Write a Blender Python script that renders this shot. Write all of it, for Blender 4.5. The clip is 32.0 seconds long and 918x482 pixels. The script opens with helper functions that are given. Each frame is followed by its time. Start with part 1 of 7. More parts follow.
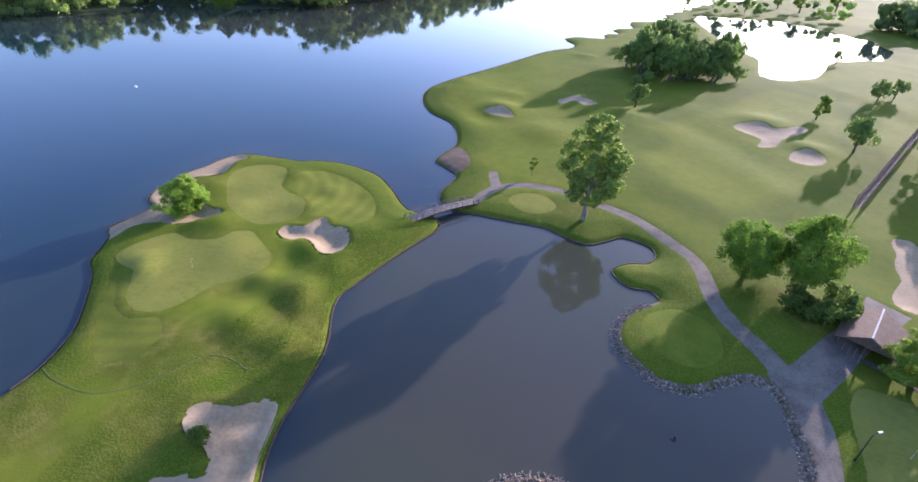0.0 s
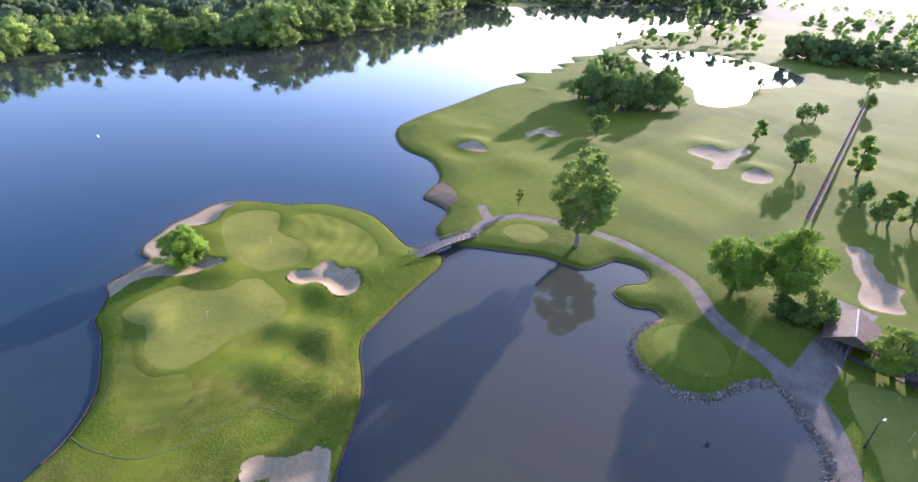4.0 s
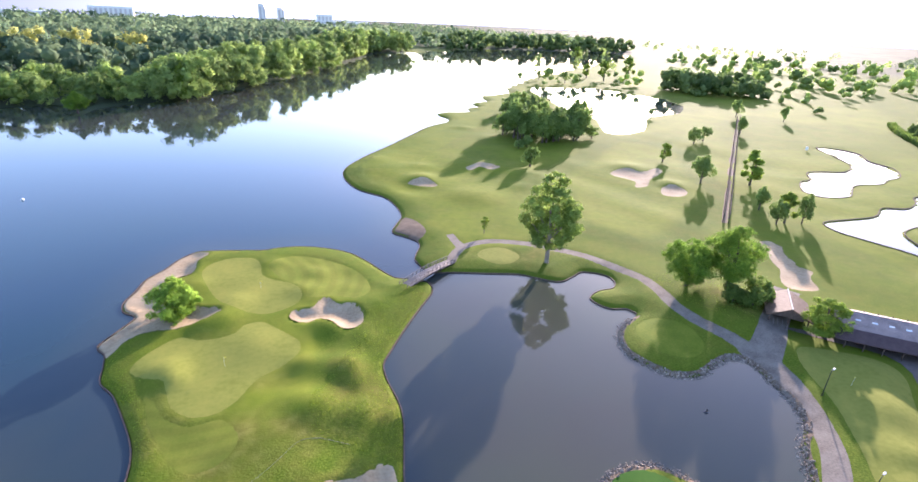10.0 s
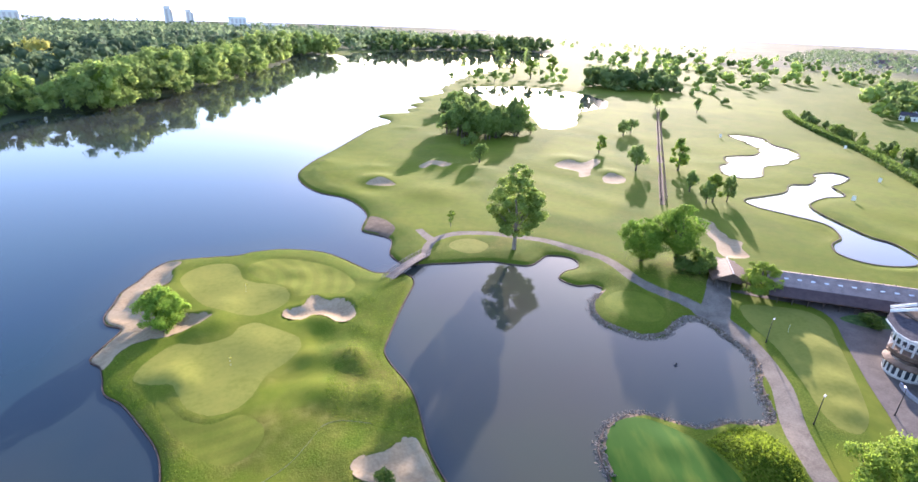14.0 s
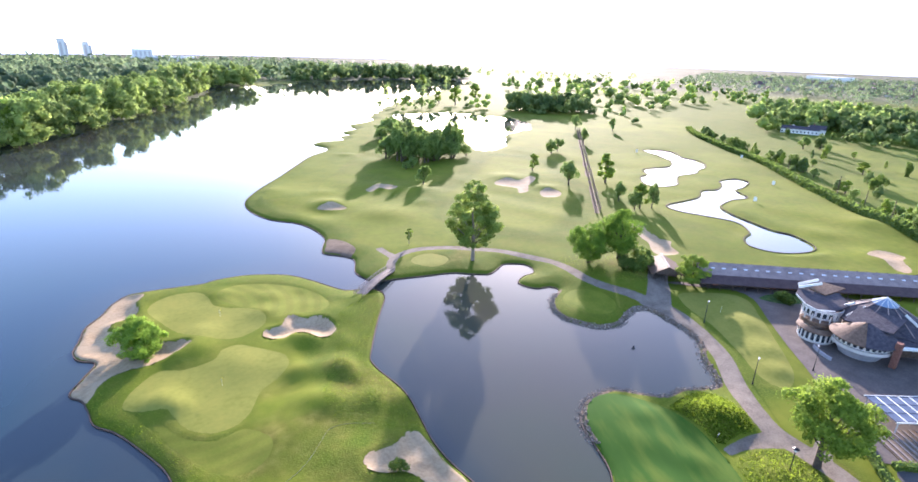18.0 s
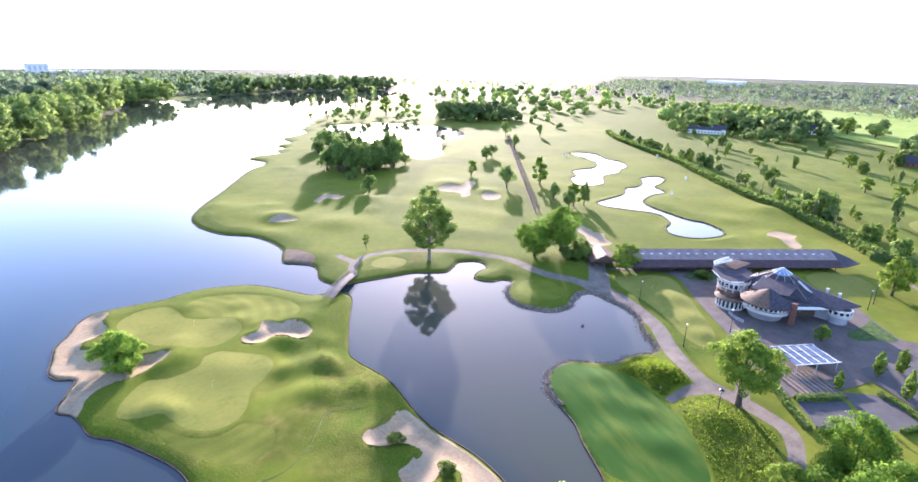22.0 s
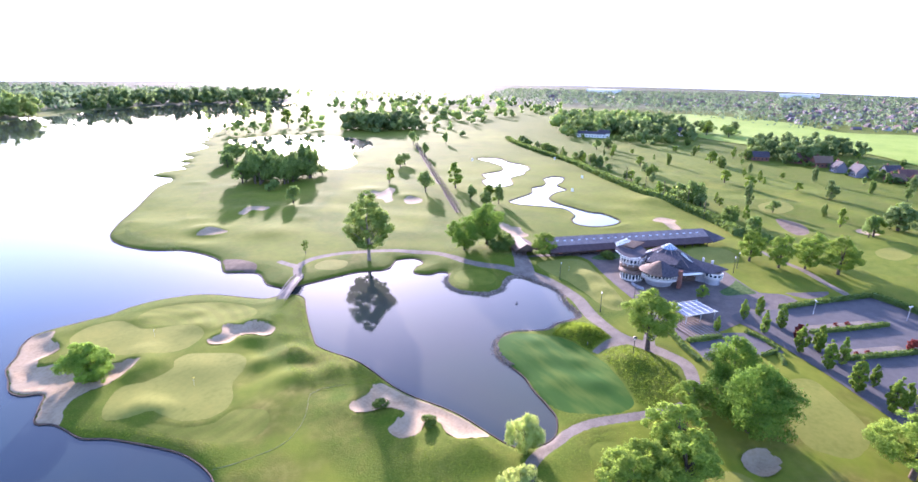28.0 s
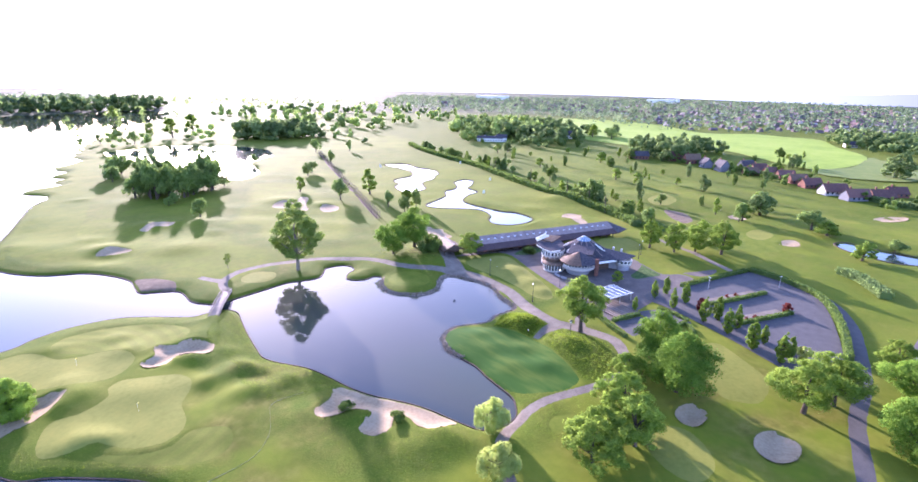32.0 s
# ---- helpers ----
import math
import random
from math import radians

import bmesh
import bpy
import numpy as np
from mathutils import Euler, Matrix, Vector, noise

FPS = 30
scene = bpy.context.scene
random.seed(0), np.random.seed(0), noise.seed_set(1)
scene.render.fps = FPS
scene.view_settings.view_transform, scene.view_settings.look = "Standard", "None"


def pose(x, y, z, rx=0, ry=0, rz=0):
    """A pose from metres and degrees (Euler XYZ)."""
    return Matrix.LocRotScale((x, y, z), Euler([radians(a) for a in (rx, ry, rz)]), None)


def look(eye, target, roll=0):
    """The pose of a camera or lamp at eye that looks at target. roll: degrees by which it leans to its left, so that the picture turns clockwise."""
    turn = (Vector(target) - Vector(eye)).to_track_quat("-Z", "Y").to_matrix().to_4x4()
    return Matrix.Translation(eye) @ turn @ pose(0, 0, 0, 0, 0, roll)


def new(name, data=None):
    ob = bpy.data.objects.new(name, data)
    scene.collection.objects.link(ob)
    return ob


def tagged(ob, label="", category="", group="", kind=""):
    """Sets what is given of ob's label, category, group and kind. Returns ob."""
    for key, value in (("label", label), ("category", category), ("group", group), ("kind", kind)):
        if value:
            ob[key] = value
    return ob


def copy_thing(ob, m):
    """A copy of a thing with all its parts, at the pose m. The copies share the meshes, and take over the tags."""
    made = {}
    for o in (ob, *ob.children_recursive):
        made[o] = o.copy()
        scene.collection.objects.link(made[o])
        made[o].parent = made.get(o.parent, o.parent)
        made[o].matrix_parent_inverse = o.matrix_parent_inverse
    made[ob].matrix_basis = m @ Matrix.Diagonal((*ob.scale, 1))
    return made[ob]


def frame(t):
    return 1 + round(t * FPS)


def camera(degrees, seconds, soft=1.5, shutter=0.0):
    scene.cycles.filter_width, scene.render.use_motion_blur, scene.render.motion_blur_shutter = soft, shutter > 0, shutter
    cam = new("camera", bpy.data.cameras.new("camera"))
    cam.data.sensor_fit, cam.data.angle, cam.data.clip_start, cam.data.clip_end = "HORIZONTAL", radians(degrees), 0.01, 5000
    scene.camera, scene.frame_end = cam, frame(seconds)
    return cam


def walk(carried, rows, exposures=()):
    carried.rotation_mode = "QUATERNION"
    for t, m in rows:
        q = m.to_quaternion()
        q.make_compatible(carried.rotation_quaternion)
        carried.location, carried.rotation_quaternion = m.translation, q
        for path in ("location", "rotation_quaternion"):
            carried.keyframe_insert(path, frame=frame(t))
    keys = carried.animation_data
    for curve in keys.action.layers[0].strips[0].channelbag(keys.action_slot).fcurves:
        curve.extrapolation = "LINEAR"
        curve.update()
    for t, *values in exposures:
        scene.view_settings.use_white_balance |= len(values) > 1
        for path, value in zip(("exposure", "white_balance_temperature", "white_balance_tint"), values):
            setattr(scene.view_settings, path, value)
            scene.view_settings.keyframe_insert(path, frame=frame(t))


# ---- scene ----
cam = camera(82.82, 32.0, soft=1.6)

# seconds, place, yaw to the left, pitch up, roll
PATH = [
    (0.0, 0.01, 0.01, 59.97, 0.71, -31.83, 3.91),
    (0.5, -1.67, -0.22, 60.52, -0.11, -31.28, 3.91),
    (1.0, -3.36, -0.48, 61.01, -0.71, -30.84, 3.77),
    (1.5, -5.06, -0.78, 61.38, -1.48, -30.34, 3.66),
    (2.0, -6.77, -1.11, 61.63, -2.38, -29.87, 3.59),
    (2.5, -8.48, -1.46, 61.78, -3.28, -29.40, 3.55),
    (3.0, -10.19, -1.82, 61.85, -4.13, -28.90, 3.54),
    (3.5, -11.88, -2.20, 61.88, -5.06, -28.44, 3.62),
    (5.5, -18.41, -4.02, 61.56, -8.83, -27.78, 3.40),
    (6.0, -20.05, -4.55, 61.59, -9.80, -27.71, 3.45),
    (6.5, -21.67, -5.14, 61.68, -10.84, -27.71, 3.39),
    (7.0, -23.29, -5.71, 61.77, -11.73, -27.65, 3.30),
    (7.5, -24.92, -6.22, 61.82, -12.55, -27.46, 3.23),
    (8.0, -26.55, -6.68, 61.82, -13.35, -25.99, 3.19),
    (8.5, -28.20, -7.09, 61.80, -14.15, -25.03, 3.11),
    (9.0, -29.84, -7.48, 61.79, -14.97, -24.19, 2.99),
    (9.5, -31.44, -7.95, 61.84, -15.89, -23.70, 2.95),
    (10.0, -33.03, -8.41, 61.92, -16.80, -23.28, 2.80),
    (10.5, -34.65, -8.87, 62.02, -17.65, -23.03, 2.77),
    (11.0, -36.30, -9.34, 62.11, -18.64, -22.80, 2.69),
    (11.5, -38.00, -9.81, 62.19, -19.83, -22.77, 2.63),
    (12.0, -39.71, -10.28, 62.25, -20.97, -22.76, 2.56),
    (12.5, -41.42, -10.76, 62.30, -21.93, -22.76, 2.55),
    (13.0, -43.10, -11.23, 62.32, -22.85, -22.76, 2.60),
    (13.5, -44.73, -11.65, 62.32, -23.91, -22.83, 2.45),
    (14.0, -46.36, -12.06, 62.31, -24.93, -22.89, 2.32),
    (14.5, -48.00, -12.45, 62.28, -25.92, -22.55, 2.24),
    (16.5, -54.66, -14.09, 61.72, -30.39, -20.42, 1.89),
    (17.0, -56.24, -14.60, 61.74, -31.56, -20.44, 1.74),
    (17.5, -57.80, -15.14, 61.83, -32.45, -20.38, 1.78),
    (18.0, -59.36, -15.72, 61.95, -33.32, -19.80, 1.64),
    (18.5, -60.92, -16.36, 62.13, -34.27, -19.29, 1.60),
    (19.0, -62.50, -17.04, 62.34, -35.36, -19.26, 1.50),
    (19.5, -64.07, -17.74, 62.57, -36.15, -19.28, 1.40),
    (20.0, -65.66, -18.41, 62.80, -37.05, -19.35, 1.26),
    (20.5, -67.30, -19.04, 63.01, -38.05, -19.37, 1.13),
    (21.0, -68.98, -19.64, 63.17, -39.26, -19.42, 1.00),
    (21.5, -70.65, -20.20, 63.28, -40.11, -19.17, 0.97),
    (22.0, -72.30, -20.71, 63.35, -41.18, -18.70, 0.93),
    (22.5, -73.90, -21.18, 63.39, -42.24, -18.36, 0.89),
    (23.0, -75.50, -21.63, 63.43, -43.32, -18.10, 0.82),
    (23.5, -77.15, -22.15, 63.55, -44.15, -17.97, 0.85),
    (24.0, -78.82, -22.69, 63.69, -45.00, -18.05, 0.83),
    (24.5, -80.49, -23.18, 63.84, -45.62, -18.10, 0.78),
    (25.0, -82.16, -23.63, 63.98, -46.48, -18.15, 0.71),
    (25.5, -83.80, -24.02, 64.11, -47.32, -18.19, 0.70),
    (27.5, -90.51, -24.69, 64.40, -51.25, -17.46, 0.68),
    (28.0, -92.32, -24.59, 64.48, -52.38, -17.54, 0.71),
    (28.5, -94.11, -24.42, 64.58, -53.43, -17.63, 0.79),
    (29.0, -95.87, -24.11, 64.67, -54.74, -17.72, 0.88),
    (29.5, -97.53, -23.60, 64.71, -55.79, -17.77, 0.96),
    (30.0, -99.03, -22.85, 64.70, -56.90, -17.83, 0.99),
    (30.5, -100.32, -21.87, 64.66, -57.75, -17.51, 1.09),
    (31.0, -101.39, -20.70, 64.61, -59.08, -17.20, 1.07),
    (31.5, -102.26, -19.41, 64.58, -61.43, -17.02, 0.99),
    (32.0, -103.03, -18.06, 64.57, -64.04, -16.73, 0.78),
]


def gaze(x, y, z, yaw, pitch, roll):
    a, b = radians(yaw), radians(pitch)
    eye = Vector((x, y, z))
    return look(eye, eye + Vector((-math.sin(a) * math.cos(b), math.cos(a) * math.cos(b), math.sin(b))), roll)


walk(cam, [(t, gaze(*p)) for t, *p in PATH],
     exposures=[(0.0, 1.92, 5700, 36), (3.0, 2.06, 5700, 36), (6.0, 2.31, 6000, 35), (10.0, 2.49, 6150, 33), (14.0, 2.52, 6150, 31), (19.0, 2.59, 6050, 31), (23.0, 2.68, 5900, 35), (28.0, 2.71, 5700, 42), (32.0, 2.71, 5650, 45)])

# ---- light: a low morning sun over the far end of the lake ----
SUN_AZ, SUN_EL = 40.0, 12.5
world = bpy.data.worlds.new("sky")
scene.world = world
world.use_nodes = True
wn = world.node_tree.nodes
sky = wn.new("ShaderNodeTexSky")
sky.sky_type = "NISHITA"
sky.sun_disc = False
sky.sun_elevation = radians(SUN_EL)
sky.sun_rotation = radians(SUN_AZ)
sky.air_density, sky.dust_density, sky.ozone_density = 1.0, 0.8, 2.4
wn["Background"].inputs["Strength"].default_value = 0.14
world.node_tree.links.new(sky.outputs[0], wn["Background"].inputs["Color"])
sun = new("sun", bpy.data.lights.new("sun", "SUN"))
sun.data.energy, sun.data.angle, sun.data.color = 3.3, radians(0.9), (1.0, 0.9, 0.74)
sa, se = radians(SUN_AZ), radians(SUN_EL)
sun.matrix_world = look((0, 0, 200), (-math.sin(sa) * math.cos(se), -math.cos(sa) * math.cos(se), 200 - math.sin(se)))


# ---- materials ----
def mat(name, colours, scale=1.0, rough=0.8, metal=0.0, spec=0.12, bump=0.0, bump_scale=None, rnd=0.0, translucent=0.0, ior=None, detail=6, fine=9.0, streak=None):
    """A procedural surface: two or three colours mixed by noise at a coarse and a fine scale, with relief."""
    m = bpy.data.materials.new(name)
    m.use_nodes = True
    n, l = m.node_tree.nodes, m.node_tree.links
    bsdf = n["Principled BSDF"]
    bsdf.inputs["Roughness"].default_value = rough
    bsdf.inputs["Metallic"].default_value = metal
    bsdf.inputs["Specular IOR Level"].default_value = spec
    if ior:
        bsdf.inputs["IOR"].default_value = ior
    tc = n.new("ShaderNodeTexCoord")
    big = n.new("ShaderNodeTexNoise")
    big.inputs["Scale"].default_value, big.inputs["Detail"].default_value = scale, detail
    small = n.new("ShaderNodeTexNoise")
    small.inputs["Scale"].default_value, small.inputs["Detail"].default_value = scale * fine, 4
    where = tc.outputs["Object"]
    if streak:
        turn = n.new("ShaderNodeMapping")
        turn.vector_type = "TEXTURE"
        turn.inputs["Rotation"].default_value = (0, 0, radians(streak[0]))
        turn.inputs["Scale"].default_value = (streak[1], 1, 1)
        l.new(where, turn.inputs["Vector"])
        where = turn.outputs["Vector"]
    for t in (big, small):
        l.new(where, t.inputs["Vector"])
    add = n.new("ShaderNodeMath")
    add.operation = "MULTIPLY_ADD"
    add.inputs[1].default_value = 0.45
    l.new(small.outputs["Fac"], add.inputs[0])
    half = n.new("ShaderNodeMath")
    half.operation = "MULTIPLY_ADD"
    half.inputs[1].default_value, half.inputs[2].default_value = 0.55, 0.0
    l.new(big.outputs["Fac"], half.inputs[0])
    l.new(half.outputs[0], add.inputs[2])
    ramp = n.new("ShaderNodeValToRGB")
    el = ramp.color_ramp.elements
    cs = list(colours)
    stops = [0.36 + 0.28 * i / max(1, len(cs) - 1) for i in range(len(cs))]
    el[0].position, el[0].color = stops[0], (*cs[0], 1)
    el[1].position, el[1].color = stops[-1], (*cs[-1], 1)
    for p, c in list(zip(stops, cs))[1:-1]:
        el.new(p).color = (*c, 1)
    l.new(add.outputs[0], ramp.inputs["Fac"])
    colour = ramp.outputs["Color"]
    if rnd:
        info = n.new("ShaderNodeObjectInfo")
        hsv = n.new("ShaderNodeHueSaturation")
        mr = n.new("ShaderNodeMapRange")
        mr.inputs["To Min"].default_value, mr.inputs["To Max"].default_value = 1 - rnd, 1 + rnd
        l.new(info.outputs["Random"], mr.inputs["Value"])
        l.new(mr.outputs[0], hsv.inputs["Value"])
        l.new(colour, hsv.inputs["Color"])
        colour = hsv.outputs["Color"]
    l.new(colour, bsdf.inputs["Base Color"])
    if bump:
        b = n.new("ShaderNodeBump")
        b.inputs["Strength"].default_value = min(1.0, bump)
        b.inputs["Distance"].default_value = 0.25 * bump
        bt = n.new("ShaderNodeTexNoise")
        bt.inputs["Scale"].default_value, bt.inputs["Detail"].default_value = bump_scale or scale * 6, 5
        l.new(tc.outputs["Object"], bt.inputs["Vector"])
        l.new(bt.outputs["Fac"], b.inputs["Height"])
        l.new(b.outputs["Normal"], bsdf.inputs["Normal"])
    if translucent:
        tr = n.new("ShaderNodeBsdfTranslucent")
        l.new(colour, tr.inputs["Color"])
        mix = n.new("ShaderNodeMixShader")
        mix.inputs["Fac"].default_value = translucent
        l.new(bsdf.outputs[0], mix.inputs[1])
        l.new(tr.outputs[0], mix.inputs[2])
        l.new(mix.outputs[0], n["Material Output"].inputs["Surface"])
    return m


def leaf_mat(name, dark, light, rnd=0.12, spread=0.36):
    """Foliage: each clump of leaves has its own shade of green, and lets light through."""
    m = bpy.data.materials.new(name)
    m.use_nodes = True
    n, l = m.node_tree.nodes, m.node_tree.links
    bsdf = n["Principled BSDF"]
    bsdf.inputs["Roughness"].default_value = 0.75
    bsdf.inputs["Specular IOR Level"].default_value = 0.06
    geo = n.new("ShaderNodeNewGeometry")
    info = n.new("ShaderNodeObjectInfo")
    tc = n.new("ShaderNodeTexCoord")
    noise_t = n.new("ShaderNodeTexNoise")
    noise_t.inputs["Scale"].default_value = 0.35
    l.new(tc.outputs["Object"], noise_t.inputs["Vector"])
    a = n.new("ShaderNodeMath")
    a.operation = "MULTIPLY_ADD"
    a.inputs[1].default_value = spread
    l.new(geo.outputs["Random Per Island"], a.inputs[0])
    b = n.new("ShaderNodeMath")
    b.operation = "MULTIPLY"
    b.inputs[1].default_value = 0.45
    l.new(noise_t.outputs["Fac"], b.inputs[0])
    tone = n.new("ShaderNodeAttribute")
    tone.attribute_name = "tone"
    c = n.new("ShaderNodeMath")
    c.operation, c.use_clamp = "ADD", True
    l.new(b.outputs[0], c.inputs[0])
    l.new(tone.outputs["Fac"], c.inputs[1])
    l.new(c.outputs[0], a.inputs[2])
    a.use_clamp = True
    mix = n.new("ShaderNodeMix")
    mix.data_type = "RGBA"
    mix.inputs["A"].default_value, mix.inputs["B"].default_value = (*dark, 1), (*light, 1)
    l.new(a.outputs[0], mix.inputs["Factor"])
    hsv = n.new("ShaderNodeHueSaturation")
    mr = n.new("ShaderNodeMapRange")
    mr.inputs["To Min"].default_value, mr.inputs["To Max"].default_value = 1 - rnd, 1 + rnd
    l.new(info.outputs["Random"], mr.inputs["Value"])
    l.new(mr.outputs[0], hsv.inputs["Value"])
    l.new(mix.outputs["Result"], hsv.inputs["Color"])
    l.new(hsv.outputs["Color"], bsdf.inputs["Base Color"])
    tr = n.new("ShaderNodeBsdfTranslucent")
    l.new(hsv.outputs["Color"], tr.inputs["Color"])
    ms = n.new("ShaderNodeMixShader")
    ms.inputs["Fac"].default_value = 0.58
    l.new(bsdf.outputs[0], ms.inputs[1])
    l.new(tr.outputs[0], ms.inputs[2])
    l.new(ms.outputs[0], n["Material Output"].inputs["Surface"])
    return m


def ground_mat():
    """Grass of two lengths: the mesh's 'mow' value tells mown turf from rough."""
    m = bpy.data.materials.new("grass_ground")
    m.use_nodes = True
    n, l = m.node_tree.nodes, m.node_tree.links
    bsdf = n["Principled BSDF"]
    bsdf.inputs["Roughness"].default_value = 0.95
    bsdf.inputs["Specular IOR Level"].default_value = 0.05
    tc = n.new("ShaderNodeTexCoord")

    def noisy(scale, detail, *cols):
        t = n.new("ShaderNodeTexNoise")
        t.inputs["Scale"].default_value, t.inputs["Detail"].default_value = scale, detail
        l.new(tc.outputs["Object"], t.inputs["Vector"])
        r = n.new("ShaderNodeValToRGB")
        e = r.color_ramp.elements
        e[0].position, e[0].color = 0.33, (*cols[0], 1)
        e[1].position, e[1].color = 0.68, (*cols[-1], 1)
        for i, c in enumerate(cols[1:-1]):
            e.new(0.33 + 0.35 * (i + 1) / (len(cols) - 1)).color = (*c, 1)
        l.new(t.outputs["Fac"], r.inputs["Fac"])
        return r.outputs["Color"], t.outputs["Fac"]

    def blend(fac, a, b, mode="MIX"):
        x = n.new("ShaderNodeMix")
        x.data_type, x.blend_type = "RGBA", mode
        if hasattr(fac, "is_linked"):
            l.new(fac, x.inputs["Factor"])
        else:
            x.inputs["Factor"].default_value = fac
        l.new(a, x.inputs["A"])
        l.new(b, x.inputs["B"])
        return x.outputs["Result"]

    rough_a, _ = noisy(0.07, 6, (0.045, 0.080, 0.006), (0.077, 0.115, 0.007), (0.115, 0.131, 0.013))
    rough_b, rf = noisy(3.2, 10, (0.032, 0.057, 0.005), (0.069, 0.105, 0.008), (0.137, 0.165, 0.021))
    rough_d, _ = noisy(0.32, 7, (0.041, 0.077, 0.006), (0.077, 0.106, 0.008), (0.133, 0.117, 0.018))
    rough_c = blend(0.5, blend(0.45, rough_a, rough_d), rough_b)
    mown_a, _ = noisy(0.035, 5, (0.081, 0.114, 0.009), (0.119, 0.148, 0.013), (0.158, 0.167, 0.019))
    mown_b, _ = noisy(0.45, 6, (0.086, 0.119, 0.009), (0.151, 0.167, 0.015))
    mown_c = blend(0.4, mown_a, mown_b)
    at = n.new("ShaderNodeAttribute")
    at.attribute_name = "mow"
    turf = blend(at.outputs["Fac"], rough_c, mown_c)
    dry_c, _ = noisy(0.5, 8, (0.085, 0.083, 0.014), (0.124, 0.111, 0.021), (0.171, 0.150, 0.034))
    dry_haze = n.new("ShaderNodeAttribute")
    dry_haze.attribute_name = "dry_haze"
    patchy = n.new("ShaderNodeTexNoise")
    patchy.inputs["Scale"].default_value, patchy.inputs["Detail"].default_value = 0.11, 6
    l.new(tc.outputs["Object"], patchy.inputs["Vector"])
    worn = n.new("ShaderNodeMapRange")
    worn.inputs["From Min"].default_value, worn.inputs["From Max"].default_value = 0.38, 0.66
    l.new(patchy.outputs["Fac"], worn.inputs["Value"])
    both = n.new("ShaderNodeMath")
    both.operation = "MULTIPLY"
    l.new(worn.outputs[0], both.inputs[0])
    l.new(dry_haze.outputs["Fac"], both.inputs[1])
    turf = blend(both.outputs[0], turf, dry_c)
    wild_c, _ = noisy(0.012, 6, (0.03, 0.042, 0.02), (0.055, 0.068, 0.034), (0.09, 0.10, 0.045))
    wild = n.new("ShaderNodeAttribute")
    wild.attribute_name = "wild"
    l.new(blend(wild.outputs["Fac"], turf, wild_c), bsdf.inputs["Base Color"])
    b = n.new("ShaderNodeBump")
    b.inputs["Distance"].default_value = 0.4
    inv = n.new("ShaderNodeMath")
    inv.operation = "MULTIPLY_ADD"
    inv.inputs[1].default_value, inv.inputs[2].default_value = -0.19, 0.26
    l.new(at.outputs["Fac"], inv.inputs[0])
    l.new(inv.outputs[0], b.inputs["Strength"])
    l.new(rf, b.inputs["Height"])
    l.new(b.outputs["Normal"], bsdf.inputs["Normal"])
    return m


def water_mat():
    """Still water: murky where the 'silt' value is high, dark where it is low."""
    m = bpy.data.materials.new("water_surface")
    m.use_nodes = True
    n, l = m.node_tree.nodes, m.node_tree.links
    bsdf = n["Principled BSDF"]
    bsdf.inputs["Roughness"].default_value = 0.04
    bsdf.inputs["IOR"].default_value = 1.33
    tc = n.new("ShaderNodeTexCoord")
    at = n.new("ShaderNodeAttribute")
    at.attribute_name = "silt_haze"
    t = n.new("ShaderNodeTexNoise")
    t.inputs["Scale"].default_value, t.inputs["Detail"].default_value = 0.02, 4
    l.new(tc.outputs["Object"], t.inputs["Vector"])
    mix = n.new("ShaderNodeMix")
    mix.data_type = "RGBA"
    mix.inputs["A"].default_value, mix.inputs["B"].default_value = (0.005, 0.024, 0.036, 1), (0.050, 0.051, 0.036, 1)
    l.new(at.outputs["Fac"], mix.inputs["Factor"])
    mix2 = n.new("ShaderNodeMix")
    mix2.data_type, mix2.blend_type = "RGBA", "OVERLAY"
    mix2.inputs["Factor"].default_value = 0.25
    l.new(mix.outputs["Result"], mix2.inputs["A"])
    l.new(t.outputs["Color"], mix2.inputs["B"])
    l.new(mix2.outputs["Result"], bsdf.inputs["Base Color"])
    w = n.new("ShaderNodeTexNoise")
    w.inputs["Scale"].default_value, w.inputs["Detail"].default_value = 0.9, 3
    l.new(tc.outputs["Object"], w.inputs["Vector"])
    b = n.new("ShaderNodeBump")
    b.inputs["Strength"].default_value, b.inputs["Distance"].default_value = 0.05, 0.05
    l.new(w.outputs["Fac"], b.inputs["Height"])
    l.new(b.outputs["Normal"], bsdf.inputs["Normal"])
    return m


GRASS = ground_mat()
WATER = water_mat()
GREEN = mat("putting_turf", [(0.139, 0.149, 0.025), (0.166, 0.172, 0.032), (0.194, 0.188, 0.036)], 0.12, 0.9, spec=0.05, bump=0.1, bump_scale=3)
APRON = mat("apron_turf", [(0.083, 0.113, 0.011), (0.108, 0.137, 0.013), (0.135, 0.151, 0.018)], 0.25, 0.9, spec=0.05, bump=0.2, bump_scale=3)
SAND = mat("bunker_sand", [(0.236, 0.168, 0.094), (0.300, 0.222, 0.130), (0.352, 0.264, 0.160)], 0.18, 0.95, spec=0.1, bump=0.35, bump_scale=2.2)
GRAVEL = mat("gravel_path", [(0.112, 0.089, 0.068), (0.158, 0.131, 0.101), (0.200, 0.168, 0.131)], 0.35, 0.95, spec=0.15, bump=0.3, bump_scale=9)
PAVING = mat("paving", [(0.078, 0.064, 0.055), (0.102, 0.083, 0.071), (0.125, 0.104, 0.087)], 0.3, 0.9, spec=0.2, bump=0.15, bump_scale=8)
